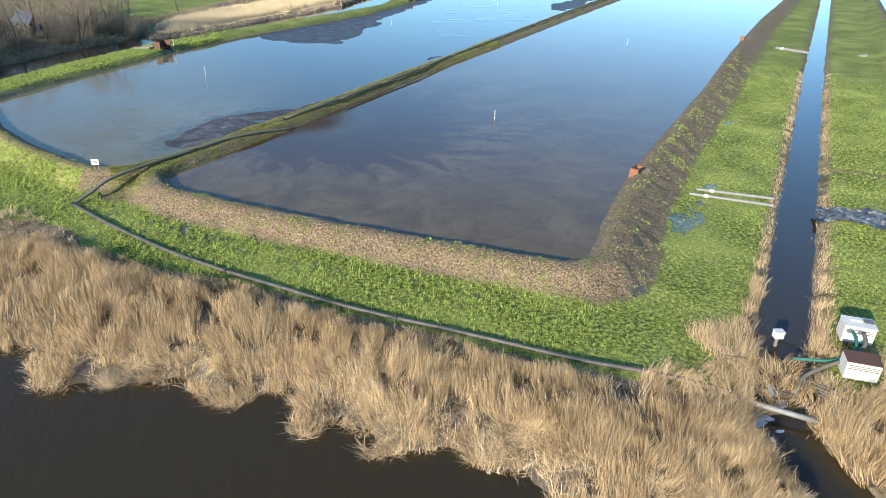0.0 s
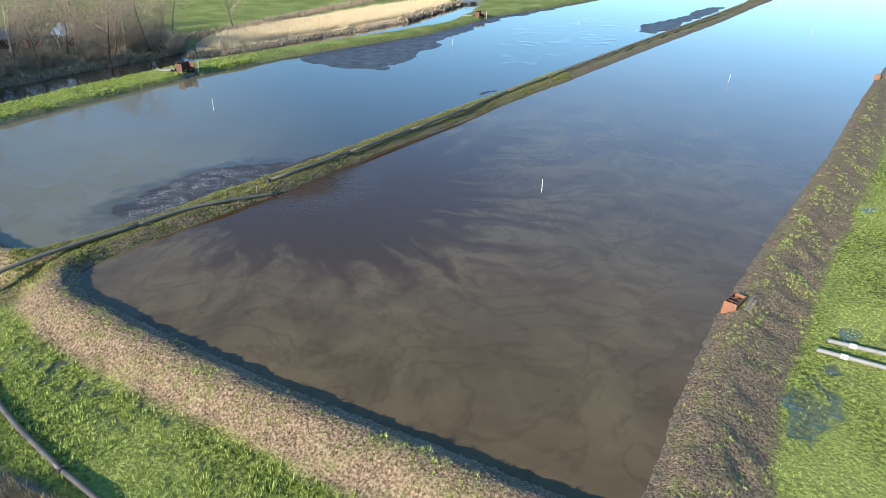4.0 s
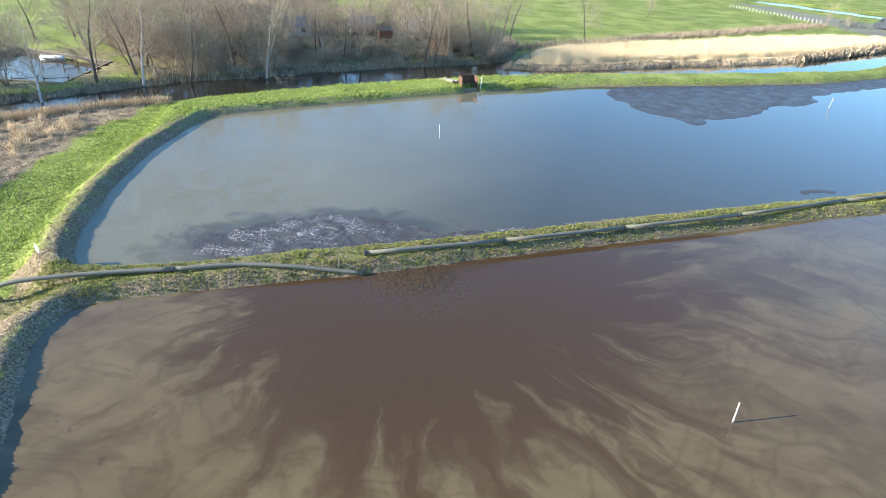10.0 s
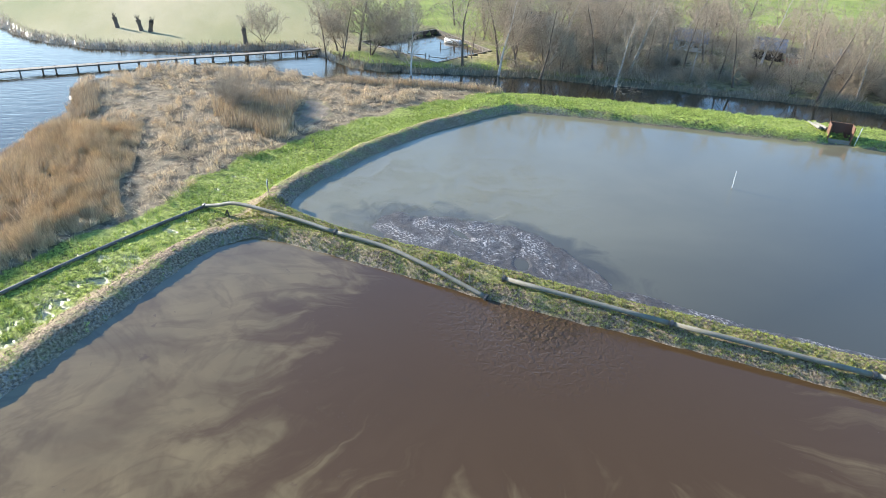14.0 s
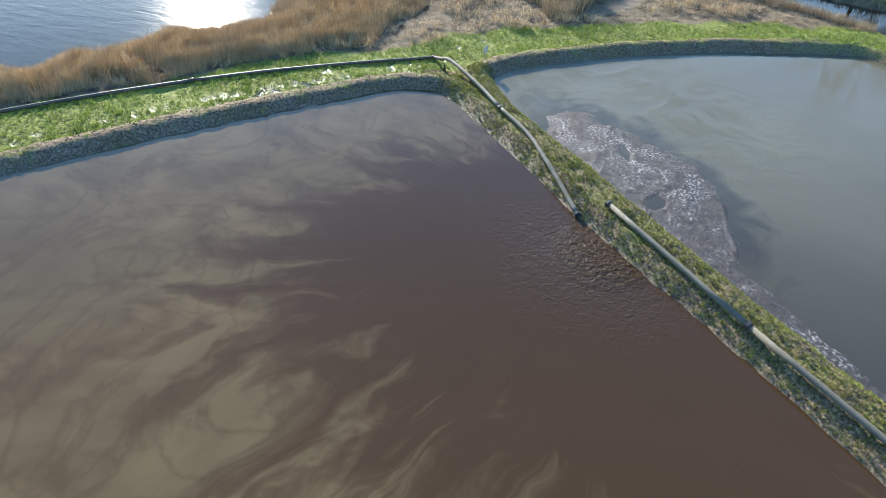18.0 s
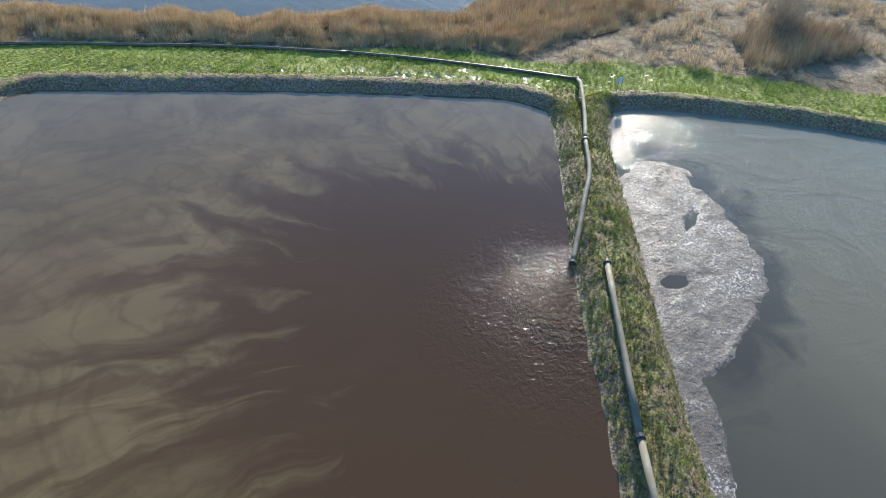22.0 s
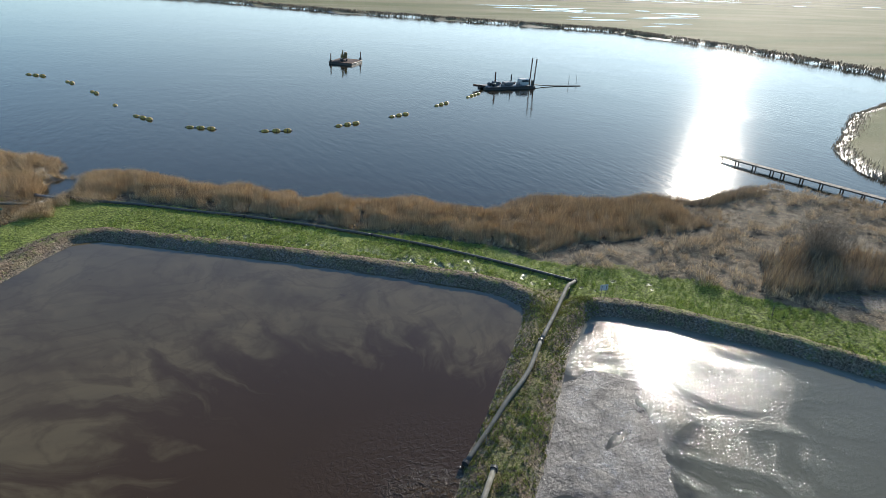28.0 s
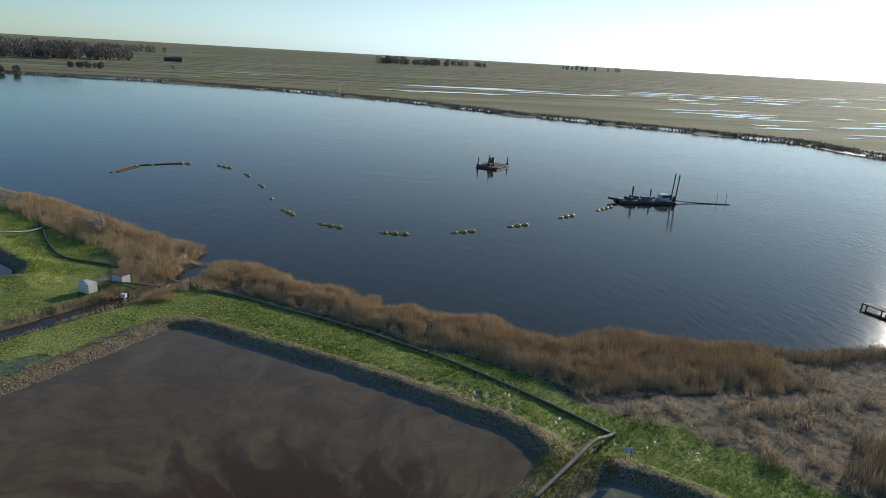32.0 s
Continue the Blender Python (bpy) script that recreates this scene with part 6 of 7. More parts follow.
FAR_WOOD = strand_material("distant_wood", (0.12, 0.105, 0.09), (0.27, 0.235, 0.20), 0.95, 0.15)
fx, fy, fz, fh, flx, fly = [], [], [], [], [], []
for cx, cy, rx, ry, h, trees in ((400, -800, 80, 40, 27, 60), (335, -850, 50, 30, 24, 40), (460, -740, 60, 40, 28, 45), (520, -1400, 140, 30, 18, 35), (-110, -1560, 45, 12, 26, 22), (-185, -1620, 30, 12, 22, 14),
                                 (-240, -1650, 40, 10, 22, 14), (-330, -1800, 60, 12, 18, 18), (-900, -2300, 120, 15, 22, 18), (250, -600, 22, 6, 8, 10), (255, -470, 10, 3, 7, 5), (700, -1500, 200, 40, 18, 30), (1000, -1100, 300, 40, 16, 35)):
    for _ in range(trees):
        a, q = rng.uniform(0, math.tau), math.sqrt(rng.rand())
        tx, ty, th_ = cx + math.cos(a) * q * rx, cy + math.sin(a) * q * ry, h * rng.uniform(0.6, 1.0)
        n = 80
        b, q = rng.uniform(0, math.tau, n), rng.rand(n) ** 0.4
        zc = rng.uniform(-1, 1, n)
        wide = 0.30 * th_ * np.sqrt(1 - zc * zc) * q
        fx.append(tx + np.cos(b) * wide), fy.append(ty + np.sin(b) * wide), fz.append(th_ * (0.50 + 0.36 * zc) - 1.0 - 0.06 * th_)
        fh.append(th_ * rng.uniform(0.10, 0.20, n)), flx.append(np.cos(b) * 0.5 * q), fly.append(np.sin(b) * 0.5 * q)
        for k in range(3):
            fx.append(np.array([tx + 0.3 * k])), fy.append(np.array([ty])), fz.append(np.array([-1.2])), fh.append(np.array([th_ * 0.6])), flx.append(np.array([0.02])), fly.append(np.array([0.02]))
fx, fy, fz, fh, flx, fly = map(np.concatenate, (fx, fy, fz, fh, flx, fly))
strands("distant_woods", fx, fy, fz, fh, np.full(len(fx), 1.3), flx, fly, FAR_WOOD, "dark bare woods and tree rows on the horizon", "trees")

# ---- fields beyond the lake ----
DITCH_DARK = plain("reedy_field_ditch", (0.055, 0.05, 0.028), 0.9, vary=0.4, scale=0.05)
rows = []
fr = np.random.RandomState(5)
y0 = -470.0
while y0 > -3200:
    x = -2600.0
    while x < 1500:
        ln = fr.uniform(90, 420)
        ya, yb = y0 + 0.10 * x + fr.normal(0, 2), y0 + 0.10 * (x + ln) + fr.normal(0, 2)
        if depth_in(np.array([x, x + ln]), np.array([ya, yb]), LAND_SOUTH).min() > 12:
            rows.append((x, ya, x + ln, yb, fr.uniform(2.0, 4.0) * (1 + abs(y0) / 1200)))
        x += ln + (fr.uniform(10, 120) if fr.rand() < 0.4 else 0)
    y0 -= fr.uniform(26, 60) * (1 + (abs(y0) - 470) / 1200)
for k in range(60):
    x, ya = fr.uniform(-1500, 900), fr.uniform(-2000, -480)
    rows.append((x, ya, x + fr.uniform(-40, 40), ya - fr.uniform(30, 110), 1.5))
V, F = [], []
for i, (xa, ya, xb, yb, w) in enumerate(rows):
    d = Vector((xb - xa, yb - ya, 0)).normalized()
    s = Vector((-d.y, d.x, 0)) * w
    for p in ((xa, ya), (xb, yb)):
        for q in (-1, 1):
            V.append((p[0] + s.x * q, p[1] + s.y * q, -0.69))
    F.append((4 * i, 4 * i + 2, 4 * i + 3, 4 * i + 1))
V = np.array(V)
ok = [f for f in F if depth_in(V[list(f), 0], V[list(f), 1], LAND_SOUTH).min() > 8]
me = bulk_mesh("field_ditches", V, np.array(ok))
me.materials.append(DITCH_DARK)
tagged(new("field_ditches", me), "dark parallel ditches between the far meadows", "ditches", kind="stuff")
V, F = [], []
for k in range(90):
    cx = fr.uniform(-1100, -60)
    cy = -440 - 0.42 * (-60 - cx) * fr.uniform(0.2, 1.2) - fr.uniform(0, 130)
    rx, ry = fr.uniform(8, 60), fr.uniform(2.5, 9)
    if k > 60:
        cx, cy, rx, ry = fr.uniform(-420, -270), fr.uniform(-420, -230), fr.uniform(10, 35), fr.uniform(2, 6)
    if k > 80:
        cx, cy, rx, ry = fr.uniform(40, 160), fr.uniform(-800, -520), fr.uniform(6, 16), fr.uniform(1.5, 4)
    if depth_in(np.array([cx]), np.array([cy]), LAND_SOUTH)[0] < rx * 0.7:
        continue
    b = len(V)
    n = 26
    for j in range(n):
        a = math.tau * j / n
        q = 0.6 + 0.6 * fr.rand()
        V.append((cx + rx * q * math.cos(a), cy + ry * q * math.sin(a) + 0.1 * rx * math.cos(a), -0.67 + 0.004 * (k % 9)))
    V.append((cx, cy, -0.67 + 0.004 * (k % 9)))
    F += [(b + n, b + j, b + (j + 1) % n) for j in range(n)]
me = bulk_mesh("flooded_meadow", np.array(V), np.array(F))
me.materials.append(POND_B)
tagged(new("flooded_meadow", me), "shallow flood water lying on the far meadows", "water", kind="stuff")

# ---- jetty, basin, cottages ----


def boardwalk():
    line = [Vector((-92.3, 0.5, -0.93)), Vector((-95.1, 10.9, -0.93)), Vector((-99.6, 28.2, -0.93)), Vector((-104.2, 50.2, -0.93)), Vector((-110.0, 61.5, -0.93))]
    th = thing("boardwalk", "long grey timber boardwalk on piles over water", "jetty")
    for a, b in zip(line, line[1:]):
        d = (b - a).normalized()
        s = Vector((-d.y, d.x, 0))
        ln = (b - a).length
        rz = math.degrees(math.atan2(d.y, d.x))
        n = int(ln / 1.0)
        for k in range(n):
            c = a + d * (k + 0.5) * ln / n
            part("deck_board", box((ln / n - 0.03, 1.25, 0.05), tuple(c), rz=rz), TIMBER, th)
        for q in (-0.55, 0.55):
            c = (a + b) / 2 + s * q - Vector((0, 0, 0.1))
            part("beam", box((ln, 0.12, 0.16), tuple(c), rz=rz), DARK_TIMBER, th)
        for k in range(int(ln / 3.0) + 1):
            for q in (-0.62, 0.62):
                c = a + d * k * 3.0 + s * q
                part("pile", rod((c.x, c.y, -2.8), (c.x, c.y, -0.84), 0.11, seg=7), DARK_TIMBER, th)


boardwalk()


def basin():
    th = thing("mooring_basin", "square mooring basin walled with dark timber piles", "basin")
    B = [Vector((*p, 0)) for p in BASIN]
    for a, b in zip(B, B[1:] + B[:1]):
        d = (b - a).normalized()
        ln = (b - a).length
        rz = math.degrees(math.atan2(d.y, d.x))
        m = (a + b) / 2
        part("plank_wall", box((ln, 0.10, 1.2), (m.x, m.y, -1.5), rz=rz), DARK_TIMBER, th)
        part("cap_beam", box((ln, 0.30, 0.12), (m.x, m.y, -0.84), rz=rz), TIMBER, th)
        for k in range(int(ln / 1.2)):
            c = a + d * (k + 0.5) * 1.2
            part("pile", rod((c.x, c.y, -2.4), (c.x, c.y, -0.70), 0.10, seg=6), TIMBER, th)
    for (x, y, rz, ln) in ((-104.2, 67, 60, 3.5), (-100.2, 70.8, 60, 3.5), (-97, 74, 55, 3.5), (-112.5, 73, -30, 3.5), (-109.5, 80, -70, 3.5), (-106.5, 82, -70, 3.5)):
        bm_th = thing("mooring_beam", "low timber mooring beam between posts in basin", "beam", pose(x, y, WATER, 0, 0, rz), "mooring beams in the basin")
        part("rail", box((ln, 0.14, 0.12), (0, 0, 0.55)), TIMBER, bm_th)
        for s in (-1, 1):
            part("post", rod((s * ln / 2, 0, -0.8), (s * ln / 2, 0, 0.95), 0.09, seg=6), DARK_TIMBER, bm_th)


basin()


def covered_boat(x, y, rz, ln, mat, label):
    th = thing("boat", label, "boat", pose(x, y, WATER, 0, 0, rz))
    bm = bmesh.new()
    rings = []
    for t in np.linspace(0, 1, 9):
        w = 0.75 * math.sin(math.pi * (0.12 + 0.80 * t)) ** 0.6
        xx = (t - 0.5) * ln
        rings.append([bm.verts.new((xx, w * c, z)) for c, z in ((-0.6, -0.15), (-1, 0.35), (-0.7, 0.62), (0, 0.85), (0.7, 0.62), (1, 0.35), (0.6, -0.15))])
    for a, b in zip(rings, rings[1:]):
        for k in range(6):
            bm.faces.new((a[k], a[k + 1], b[k + 1], b[k]))
    bm.faces.new(rings[0])
    bm.faces.new(rings[-1][::-1])
    bmesh.ops.recalc_face_normals(bm, faces=bm.faces[:])
    part("hull", bm, mat, th, smooth=True)
    part("rubbing_strake", box((ln * 0.8, 1.52, 0.06), (0, 0, 0.36)), DARK_TIMBER, th)


covered_boat(-112.5, 82.3, 35, 4.2, WHITE, "small boat under a white cover in basin")
covered_boat(-86.6, 90.2, 60, 3.2, DARK_TIMBER, "dark upturned rowing boat on the bank")


def cottage(x, y, rz, w, d, wall_h, ridge, wall_mat, roof_mat, label, windows):
    th = thing("cottage", label, "house", pose(x, y, -0.87, 0, 0, rz))
    bm = bmesh.new()
    for s in (-1, 1):
        box((w, 0.2, wall_h), (0, s * (d / 2 - 0.1), wall_h / 2), bm=bm)
        prism([(-d / 2, 0), (d / 2, 0), (d / 2, wall_h), (0, ridge - 0.12), (-d / 2, wall_h)], 0.2, bm, pose(s * (w / 2 - 0.1), 0, 0, 0, 0, 90))
    part("wall", bm, wall_mat, th)
    sl = math.atan2(ridge - wall_h, d / 2)
    ln = (d / 2 + 0.5) / math.cos(sl)
    for s in (-1, 1):
        part("roof_slope", box((w + 0.8, ln, 0.14), (0, s * (d / 4 + 0.22), (wall_h + ridge) / 2 - 0.13), rx=-s * math.degrees(sl)), roof_mat, th)
    part("ridge_cap", box((w + 0.8, 0.3, 0.1), (0, 0, ridge + 0.02)), ROOF_DARK, th)
    for s in (-1, 1):
        part("barge_board", box((0.06, d + 0.6, 0.2), (s * (w / 2 + 0.35), 0, wall_h - 0.15)), WHITE, th)
    for k in range(windows):
        cx = (k - (windows - 1) / 2) * w / (windows + 0.2)
        for s in (-1, 1):
            f = part("window", box((1.15, 0.10, 1.25), (cx, s * (d / 2 + 0.01), 1.45)), WHITE, th, "white-framed window")
            part("pane", box((0.95, 0.04, 1.05), (cx, s * (d / 2 + 0.06), 1.45)), GLASS, f)
            part("glazing_bar", box((0.06, 0.03, 1.05), (cx, s * (d / 2 + 0.09), 1.45)), WHITE, f)
    for s in (-1, 1):
        dr = part("door", box((0.06, 0.95, 2.05), (s * (w / 2 + 0.02), -0.8, 1.03)), WHITE, th, "white door")
        part("gable_window", box((0.06, 1.2, 1.1), (s * (w / 2 + 0.02), 0.9, 1.5)), GLASS, th)
    part("step", box((0.9, 1.2, 0.15), (w / 2 + 0.5, -0.8, 0.2)), BRICK, th)


cottage(-120.6, 103.7, 55, 9, 6, 2.5, 4.3, DARK_WALL, ROOF_DARK, "white-windowed wooden cottage among bare trees", 4)
cottage(-99.1, 131.8, 50, 6.5, 5, 2.3, 4.2, WHITE, ROOF_TILE, "small pale cottage with blue-grey roof", 2)
cottage(-89.4, 144.1, 45, 5.5, 4.5, 2.3, 4.1, DARK_WALL, ROOF_TILE, "dark boarded summerhouse with blue-grey roof", 2)
cottage(-76.7, 150.7, -38, 6.5, 5, 2.4, 4.4, DARK_WALL, ROOF_TILE, "dark boarded cottage with shiny blue-grey roof", 2)
th = thing("garden_shed", "low red-brown brick shed beside the cottage", "shed", pose(-82.3, 144.1, -0.87, 0, 0, 45))
part("wall", box((3.0, 2.4, 1.9), (0, 0, 0.95)), BRICK, th)
part("roof", box((3.4, 2.8, 0.12), (0, 0, 2.0), rx=7), ROOF_DARK, th)
cottage(248, -915, 10, 24, 10, 4.0, 6.2, DARK_WALL, ROOF_DARK, "long dark barn in the far meadows", 5)
cottage(360, -770, 20, 14, 9, 4.5, 10.0, BRICK, ROOF_DARK, "distant brick farmhouse in front of woods", 4)

# ---- yard at the canal's end ----


def car(x, y, rz, paint, label, ln=4.4, wd=1.8, ht=1.5, van=False, cat="car"):
    th = thing("van" if van else "car", label, cat, pose(x, y, z_at(x, y) + 0.02, 0, 0, rz))
    h = ht
    if van:
        o = [(-ln / 2, 0.35), (-ln / 2 + 0.05, h - 0.08), (-ln / 2 + 0.3, h), (ln * 0.18, h), (ln * 0.33, h * 0.62), (ln * 0.46, h * 0.5), (ln / 2, h * 0.38), (ln / 2, 0.35)]
    else:
        o = [(-ln / 2, 0.35), (-ln / 2, h * 0.58), (-ln * 0.42, h * 0.66), (-ln * 0.30, h * 0.97), (-ln * 0.05, h), (ln * 0.10, h * 0.96), (ln * 0.25, h * 0.66), (ln * 0.45, h * 0.56), (ln / 2, h * 0.42), (ln / 2, 0.35)]
    bm = prism(o, wd)
    bmesh.ops.bevel(bm, geom=[e for e in bm.edges], offset=0.05, segments=1, affect="EDGES")
    part("body", bm, paint, th)
    for s in (-1, 1):
        part("side_window", box((ln * (0.42 if not van else 0.18), 0.03, h * 0.24), (-ln * 0.08 if not van else ln * 0.16, s * (wd / 2 + 0.004), h * 0.79)), GLASS, th)
        part("headlight", box((0.05, 0.3, 0.14), (ln / 2 + 0.0, s * wd * 0.34, h * 0.40)), WHITE, th)
        part("tail_light", box((0.05, 0.16, 0.3), (-ln / 2 - 0.0, s * wd * 0.42, h * 0.5)), ORANGE, th)
    part("windscreen", box((0.03, wd * 0.84, h * 0.36), (ln * 0.185 if not van else ln * 0.265, 0, h * 0.81), ry=-40 if not van else -35), GLASS, th)
    for sx in (-0.31, 0.31):
        for s in (-1, 1):
            w = part("wheel", rod((sx * ln, s * (wd / 2 - 0.18), 0.33), (sx * ln, s * (wd / 2 + 0.02), 0.33), 0.33, seg=16), RUBBER, th)
            part("rim", rod((sx * ln, s * (wd / 2 + 0.02), 0.33), (sx * ln, s * (wd / 2 + 0.035), 0.33), 0.2, seg=12), STEEL, w)


car(21.5, 288.0, 150, BLUE_PAINT, "dark blue high-roofed van parked on the track", 7.4, 2.6, 3.6, True, "van")
car(26.9, 290.8, 150, BLUE_PAINT, "black estate car parked beside the canal", 5.6, 2.2, 2.0)
car(32.0, 299.5, 40, BLUE_PAINT, "dark blue delivery van parked at the yard", 6.0, 2.4, 2.6, True, "van")
car(36.3, 290.0, 30, WHITE, "white pickup car parked at the yard", 5.6, 2.2, 2.1)
car(59.0, 292.0, -15, WHITE, "white van parked behind the truck", 6.4, 2.4, 2.6, True, "van")
car(51.3, 299.3, 10, ORANGE, "orange-red car parked beside the digger", 5.2, 2.1, 1.9)


def truck(x, y, rz):
    th = thing("truck", "bright yellow flatbed truck with tall cab", "truck", pose(x, y, z_at(x, y), 0, 0, rz))
    bm = prism([(0, 0.6), (2.3, 0.6), (2.35, 1.7), (2.15, 3.2), (0.3, 3.5), (0, 3.3)], 2.5)
    bmesh.ops.bevel(bm, geom=bm.edges[:], offset=0.07, segments=1, affect="EDGES")
    part("cab", bm, TRUCK_YELLOW, th)
    part("windscreen", box((0.04, 2.2, 1.05), (2.30, 0, 2.35), ry=-7), GLASS, th)
    for s in (-1, 1):
        part("side_window", box((0.9, 0.03, 0.8), (1.4, s * 1.26, 2.4)), GLASS, th)
        part("mirror", box((0.12, 0.2, 0.5), (2.3, s * 1.45, 2.2)), RUBBER, th)
    part("bumper", box((0.2, 2.5, 0.5), (2.35, 0, 0.65), bevel=0.04), DARK_STEEL, th)
    part("chassis", box((9.0, 0.9, 0.35), (-3.2, 0, 0.85)), DARK_STEEL, th)
    part("flat_bed", box((6.2, 2.5, 0.2), (-3.6, 0, 1.2), bevel=0.03), TRUCK_YELLOW, th)
    part("headboard", box((0.12, 2.5, 1.2), (-0.55, 0, 1.8)), TRUCK_YELLOW, th)
    for sx in (1.2, -3.6, -4.9):
        for s in (-1, 1):
            w = part("wheel", rod((sx, s * 0.9, 0.5), (sx, s * 1.25, 0.5), 0.5, seg=16), RUBBER, th)
            part("rim", rod((sx, s * 1.25, 0.5), (sx, s * 1.27, 0.5), 0.28, seg=12), STEEL, w)
    th.scale = (1.3, 1.3, 1.3)


truck(40.1, 281.0, 256)


def excavator(x, y, z, rz, paint, scale, label, reach=1.0):
    th = thing("excavator", label, "excavator", pose(x, y, z, 0, 0, rz))
    th.scale = (scale,) * 3
    for s in (-1, 1):
        bm = prism([(-1.7, 0.25), (-1.4, 0.0), (1.4, 0.0), (1.7, 0.25), (1.7, 0.5), (1.4, 0.75), (-1.4, 0.75), (-1.7, 0.5)], 0.5, at=pose(0, s * 1.0, 0))
        t = part("track", bm, DARK_STEEL, th)
        for k in range(4):
            part("roller", rod((-1.2 + 0.8 * k, s * 1.24, 0.36), (-1.2 + 0.8 * k, s * 1.28, 0.36), 0.24, seg=10), RUST_DARK, t)
    part("turntable", rod((0, 0, 0.7), (0, 0, 1.0), 0.7, seg=16), DARK_STEEL, th)
    part("upper_body", box((3.0, 2.3, 0.9), (-0.5, 0, 1.45), bevel=0.12), paint, th)
    part("counterweight", box((0.7, 2.4, 1.1), (-1.9, 0, 1.5), bevel=0.15), DARK_STEEL, th)
    cab = part("cab", box((1.5, 0.95, 1.6), (0.55, 0.65, 2.2), bevel=0.1), paint, th)
    part("cab_window", box((1.1, 0.99, 0.8), (0.6, 0.65, 2.45)), GLASS, cab)
    part("cab_roof", box((1.5, 0.95, 0.08), (0.55, 0.65, 3.03)), WHITE, cab)
    part("boom", prism([(0.6, 1.7), (2.4, 3.9), (4.6, 3.3), (4.7, 3.0), (2.6, 3.3), (1.1, 1.6)], 0.4, at=pose(0, -0.35, 0)), paint, th)
    part("dipper", prism([(4.4, 3.6), (4.9, 3.5), (4.6, 1.0), (4.3, 1.0)], 0.3, at=pose(0, -0.35, 0)), paint, th)
    part("bucket", prism([(4.2, 1.1), (4.8, 1.1), (4.9, 0.6), (4.4, 0.15), (3.8, 0.3)], 0.9, at=pose(0, -0.35, 0)), DARK_STEEL, th)
    part("ram", rod((1.3, -0.35, 1.6), (2.4, -0.35, 3.2), 0.08, seg=8), STEEL, th)


excavator(51.2, 277.3, z_at(51.2, 277.3), 130, TRUCK_YELLOW, 1.0, "yellow crawler excavator standing in the yard")
th = thing("wire_fence", "grey wire fence panels round the yard", "fence")
for k in range(9):
    x, y = 42 + 1.6 * k, 268.5 + 0.5 * k
    part("fence_post", rod((x, y, -0.9), (x, y, 1.15), 0.04, seg=6), STEEL, th)
    if k < 8:
        for j in range(5):
            part("wire", rod((x, y, -0.5 + 0.38 * j), (x + 1.6, y + 0.5, -0.5 + 0.38 * j), 0.015, seg=4), STEEL, th)
th = thing("field_gate", "dark steel field gate beside the track", "gate", pose(11.7, 283.0, -0.9, 0, 0, 28))
for k in range(5):
    part("gate_bar", rod((-4.5, 0, 0.4 + 0.35 * k), (4.5, 0, 0.4 + 0.35 * k), 0.05, seg=6), DARK_STEEL, th)
for k in range(7):
    part("gate_upright", rod((-4.5 + 1.5 * k, 0, 0), (-4.5 + 1.5 * k, 0, 2.0), 0.06, seg=6), DARK_STEEL, th)
th = thing("post_fence", "white-topped post fence along the field track", "fence")
for k in range(26):
    t = k / 25
    x, y = -31.7 + 33.7 * t, 306.5 - 22.5 * t
    part("fence_post", rod((x, y, -1.0), (x, y, 0.35), 0.09, seg=6), WHITE, th)
th = thing("culvert_bridge", "concrete culvert bridge with steel rails at canal end", "bridge", pose(31.5, 257.8, -0.9, 0, 0, 25))
part("deck", box((10, 4.2, 0.35), (0, 0, 0.25), bevel=0.03), PALE_PIPE, th)
part("headwall", box((10, 0.3, 1.6), (0, -2.1, -0.5)), PALE_PIPE, th)
# black plate on the solid headwall, painted-in darkness of the culvert
part("culvert_shade_plate", box((2.6, 0.06, 1.0), (0, -2.27, -0.6)), RUBBER, th)
for s in (-2, 2):
    part("hand_rail", rod((-4.8, s, 1.3), (4.8, s, 1.3), 0.04, seg=6), STEEL, th)
    for k in range(6):
        part("rail_post", rod((-4.8 + 1.92 * k, s, 0.4), (-4.8 + 1.92 * k, s, 1.3), 0.035, seg=6), STEEL, th)

# ---- on the lake ----


def float_mesh():
    prof = [(0.14, -0.68), (0.26, -0.64), (0.37, -0.48), (0.43, -0.2), (0.43, 0.2), (0.37, 0.48), (0.26, 0.64), (0.14, 0.68)]
    return lathe(prof, 14, at=pose(0, 0, 0, 0, 90, 0))


FLOATS = [(43.7, -97.4), (40.3, -99.8), (33.4, -102.9), (21.1, -99.8), (13.4, -89.4), (7.9, -76.4), (3.7, -62.7), (-1.1, -50.6), (-10.3, -40.6), (-22.6, -35.8), (-36.3, -37.8), (-48.8, -43.3), (-62.2, -51.9), (-74.5, -60.5)]
first_float = None
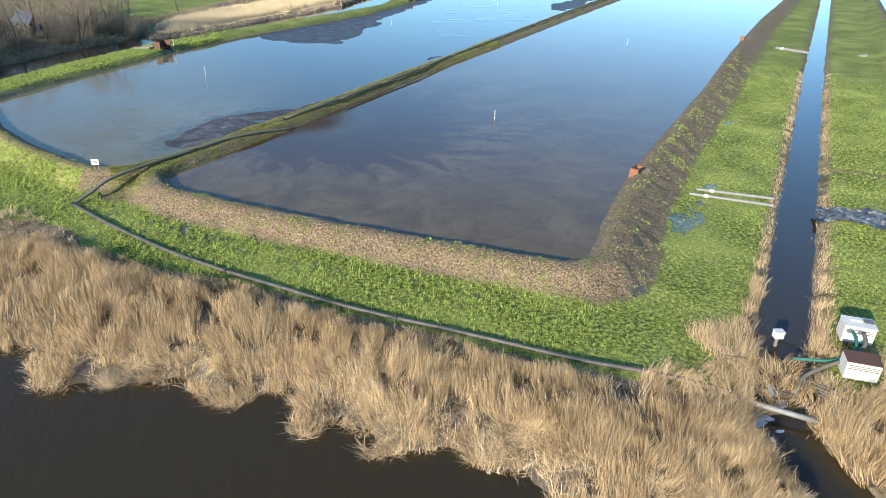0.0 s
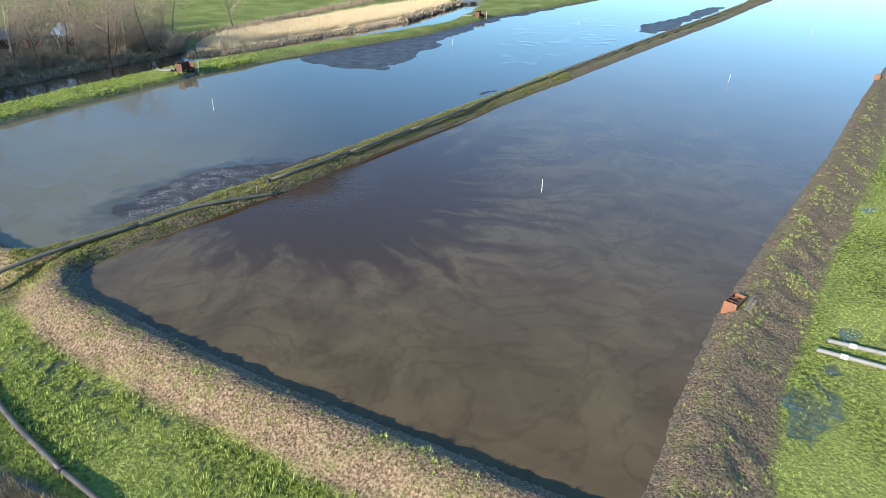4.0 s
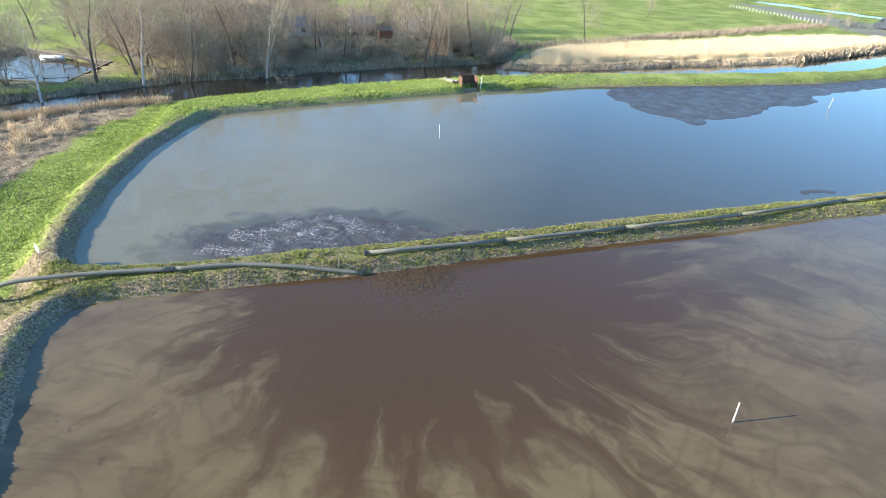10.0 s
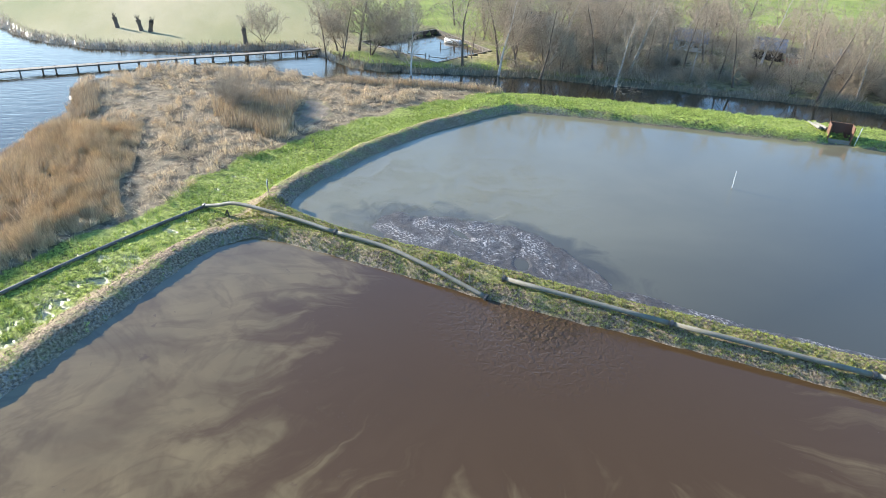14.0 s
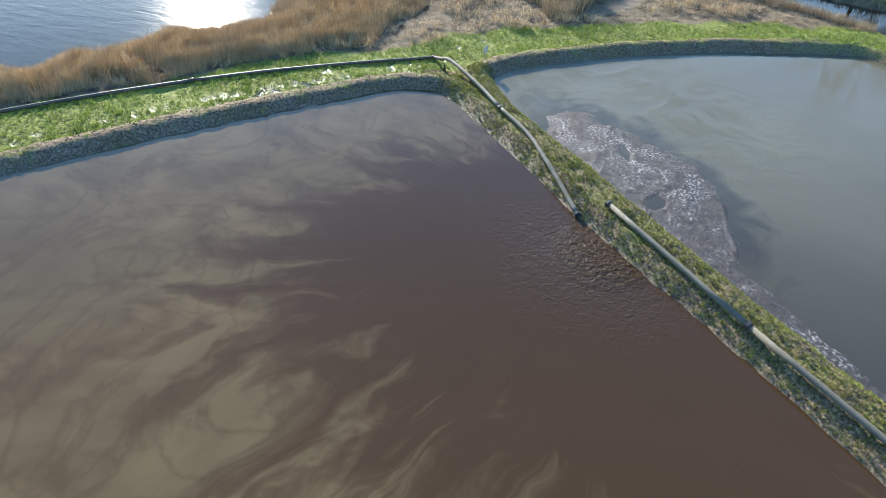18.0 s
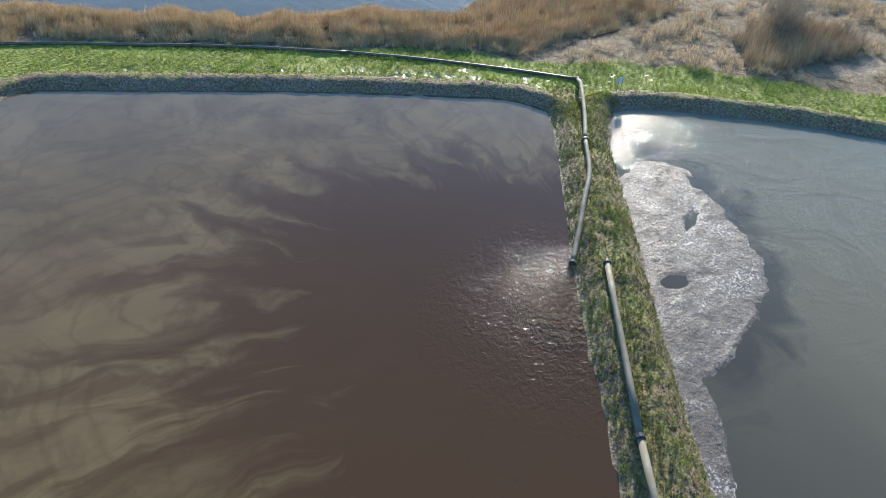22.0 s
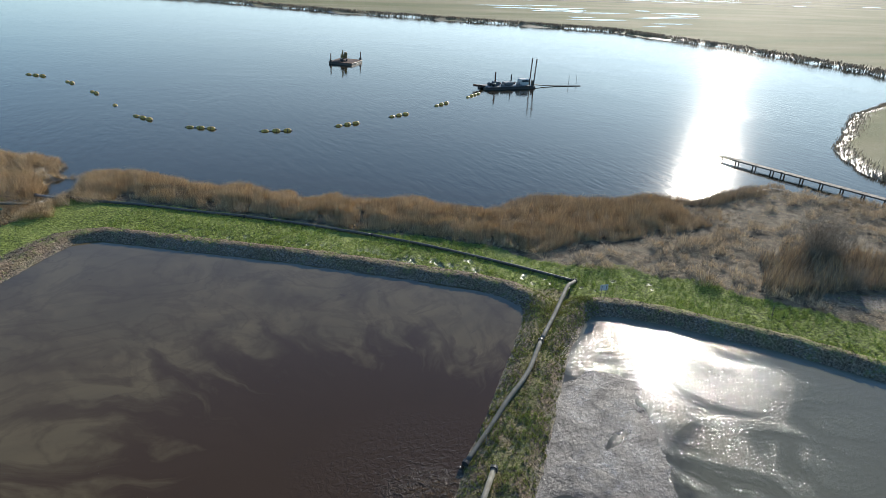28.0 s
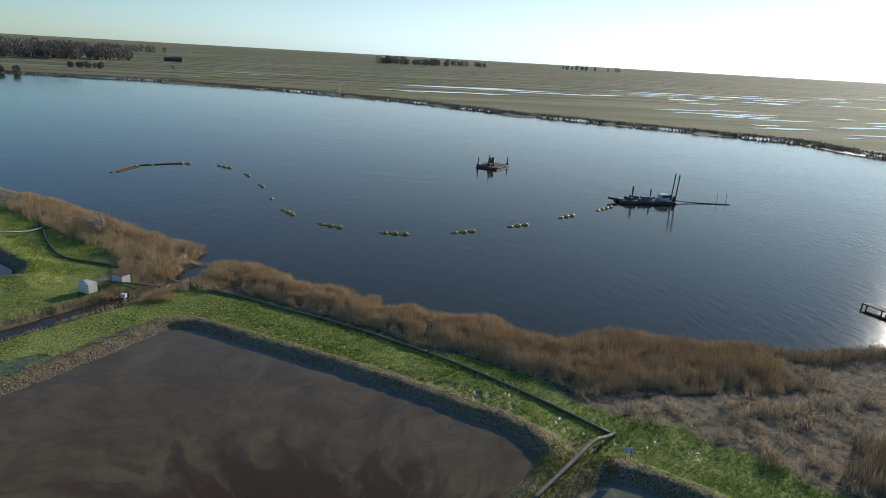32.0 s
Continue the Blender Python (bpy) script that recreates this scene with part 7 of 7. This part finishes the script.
for i, (x, y) in enumerate(FLOATS):
    a, b = FLOATS[max(i - 1, 0)], FLOATS[min(i + 1, len(FLOATS) - 1)]
    rz = math.degrees(math.atan2(b[1] - a[1], b[0] - a[0]))
    th = thing("pipe_float", "yellow pipeline floats round a black hose on lake", "float", pose(x, y, WATER + 0.03, 0, 0, rz + (i * 37 % 11 - 5)), "floats of the floating dredge line")
    n = 1 if i in (0, 1, 6) else (2 if i in (4, 5) else 3)
    if i == 13:
        n = 4
    for k in range(n):
        c = (k - (n - 1) / 2) * 1.95
        f = part("float", float_mesh(), YELLOW, th, smooth=True)
        f.location = (c, 0, 0 if k else -0.12)
        part("strap", rod((c - 0.06, 0, 0 if k else -0.12), (c + 0.06, 0, 0 if k else -0.12), 0.445, seg=14), DARK_STEEL, th)
    part("hose", tube([Vector((-n * 0.9 - 1.2, 0, -0.5)), Vector((-n * 0.9, 0, -0.04)), Vector((n * 0.9, 0, -0.04)), Vector((n * 0.9 + 1.2, 0, -0.5))], 0.15, 10), BLACK_PIPE, th, smooth=True)
th = thing("floating_hose", "rusty floating discharge hose ends on the lake", "hose")
part("hose_run", tube(smooth_line([(46.6, -87.2, -1.65), (45.5, -92.1, -1.6), (43.7, -97.4, -1.6), (40.3, -99.8, -1.6), (33.4, -102.9, -1.6)]), 0.16, 10), RUST, th, smooth=True)
part("hose_run", tube(smooth_line([(45.2, -88.2, -1.65), (44.0, -92.6, -1.62), (42.3, -96.4, -1.7)]), 0.16, 10), RUST_DARK, th, smooth=True)

OLD_YELLOW = plain("worn_yellow_paint", (0.22, 0.16, 0.05), 0.6, vary=0.4, dirt=0.6)
th = thing("work_pontoon", "flat dark steel work pontoon with two spuds", "pontoon", pose(-58.2, -114.2, WATER, 0, 0, 52))
for s in (-1, 0, 1):
    part("hull", box((3.0, 7.2, 1.0), (s * 3.04, 0, 0.1), bevel=0.06), DARK_STEEL, th)
part("deck", box((9.1, 7.2, 0.06), (0, 0, 0.63)), RUST_DARK, th)
for x, y in ((-4.4, 3.0), (4.4, -3.0)):
    part("spud", rod((x, y, -1.5), (x, y, 3.0), 0.16, seg=8), RUST_DARK, th)
    part("spud_sleeve", box((0.6, 0.6, 1.1), (x, y, 0.7), bevel=0.03), DARK_STEEL, th)
for k in range(6):
    part("tyre_fender", rod((-3.8 + 1.5 * k, -3.68, 0.25), (-3.8 + 1.5 * k, -3.84, 0.25), 0.32, seg=12), RUBBER, th)
excavator(-57.6, -114.2, WATER + 0.67, 72, OLD_YELLOW, 0.85, "dark yellow crawler excavator standing on a pontoon")

th = thing("cutter_dredger", "small grey cutter dredger with tall spud poles", "dredger", pose(-88.5, -68.8, WATER, 0, 0, 182))
for s in (-1, 1):
    part("hull", box((15, 1.5, 0.9), (0, s * 1.5, 0.10), bevel=0.08), DARK_STEEL, th)
part("deck", box((13.5, 4.4, 0.08), (-0.2, 0, 0.68)), STEEL, th)
cab = part("deck_house", box((2.4, 2.0, 1.5), (5.0, 0, 1.45), bevel=0.08), WHITE, th, "white control cabin")
part("cabin_window", box((2.0, 2.06, 0.5), (5.05, 0, 1.75)), GLASS, cab)
part("engine_cover", box((2.6, 1.8, 0.8), (0.2, 0, 1.1), bevel=0.1), STEEL, th)
for k, (ex, ey, es) in enumerate(((-1.6, 1.2, 0.5), (2.6, -1.3, 0.6), (-4.6, -1.2, 0.7), (3.2, 1.4, 0.45), (-2.2, -1.4, 0.55))):
    part("deck_gear", box((es * 1.6, es, es), (ex, ey, 0.72 + es / 2), rz=20 * k, bevel=0.06), (RUST_DARK, PALE_PIPE, DARK_STEEL)[k % 3], th)
part("engine_box", box((1.6, 1.6, 1.0), (-3.2, 0.4, 1.2), bevel=0.08), STEEL, th)
part("exhaust", rod((1.6, 0.6, 1.5), (1.6, 0.6, 3.3), 0.16, seg=8), DARK_STEEL, th)
part("mast", rod((-3.6, 0, 0.6), (-3.7, 0, 4.1), 0.2, seg=8), RUST_DARK, th)
for y in (-1.0, 1.0):
    part("spud", rod((7.6, y, -1.5), (8.0, y, 7.4), 0.15, seg=8), RUST_DARK, th, "tall rusty spud pole")
    part("spud_gate", box((0.7, 0.6, 1.6), (7.4, y, 1.1)), DARK_STEEL, th)
part("winch", rod((-5.2, -0.6, 1.1), (-5.2, 0.6, 1.1), 0.4, seg=12), DARK_STEEL, th)
part("ladder_frame", box((6.0, 0.7, 0.5), (-7.0, 0, 0.6), ry=8), RUST_DARK, th)
part("discharge_pipe", tube([Vector((8.5, 0, 0.6)), Vector((11, 0, 0.3)), Vector((15, -0.4, 0.12)), Vector((23, -1.5, 0.05))], 0.13, 8), BLACK_PIPE, th)
for k in range(8):
    part("rail_post", rod((-6 + 1.7 * k, -2.15, 0.7), (-6 + 1.7 * k, -2.15, 1.7), 0.03, seg=5), STEEL, th)
part("hand_rail", rod((-6, -2.15, 1.7), (5.9, -2.15, 1.7), 0.03, seg=5), STEEL, th)
for x, y in ((-109.9, -71.4), (-112.8, -71.9)):
    st = thing("marker_stake", "thin stake standing in the lake", "stake", pose(x, y, WATER - 1, 0, 2, 0))
    part("stake_shaft", rod((0, 0, 0), (0, 0, 3.4), 0.05, seg=6), TIMBER, st)
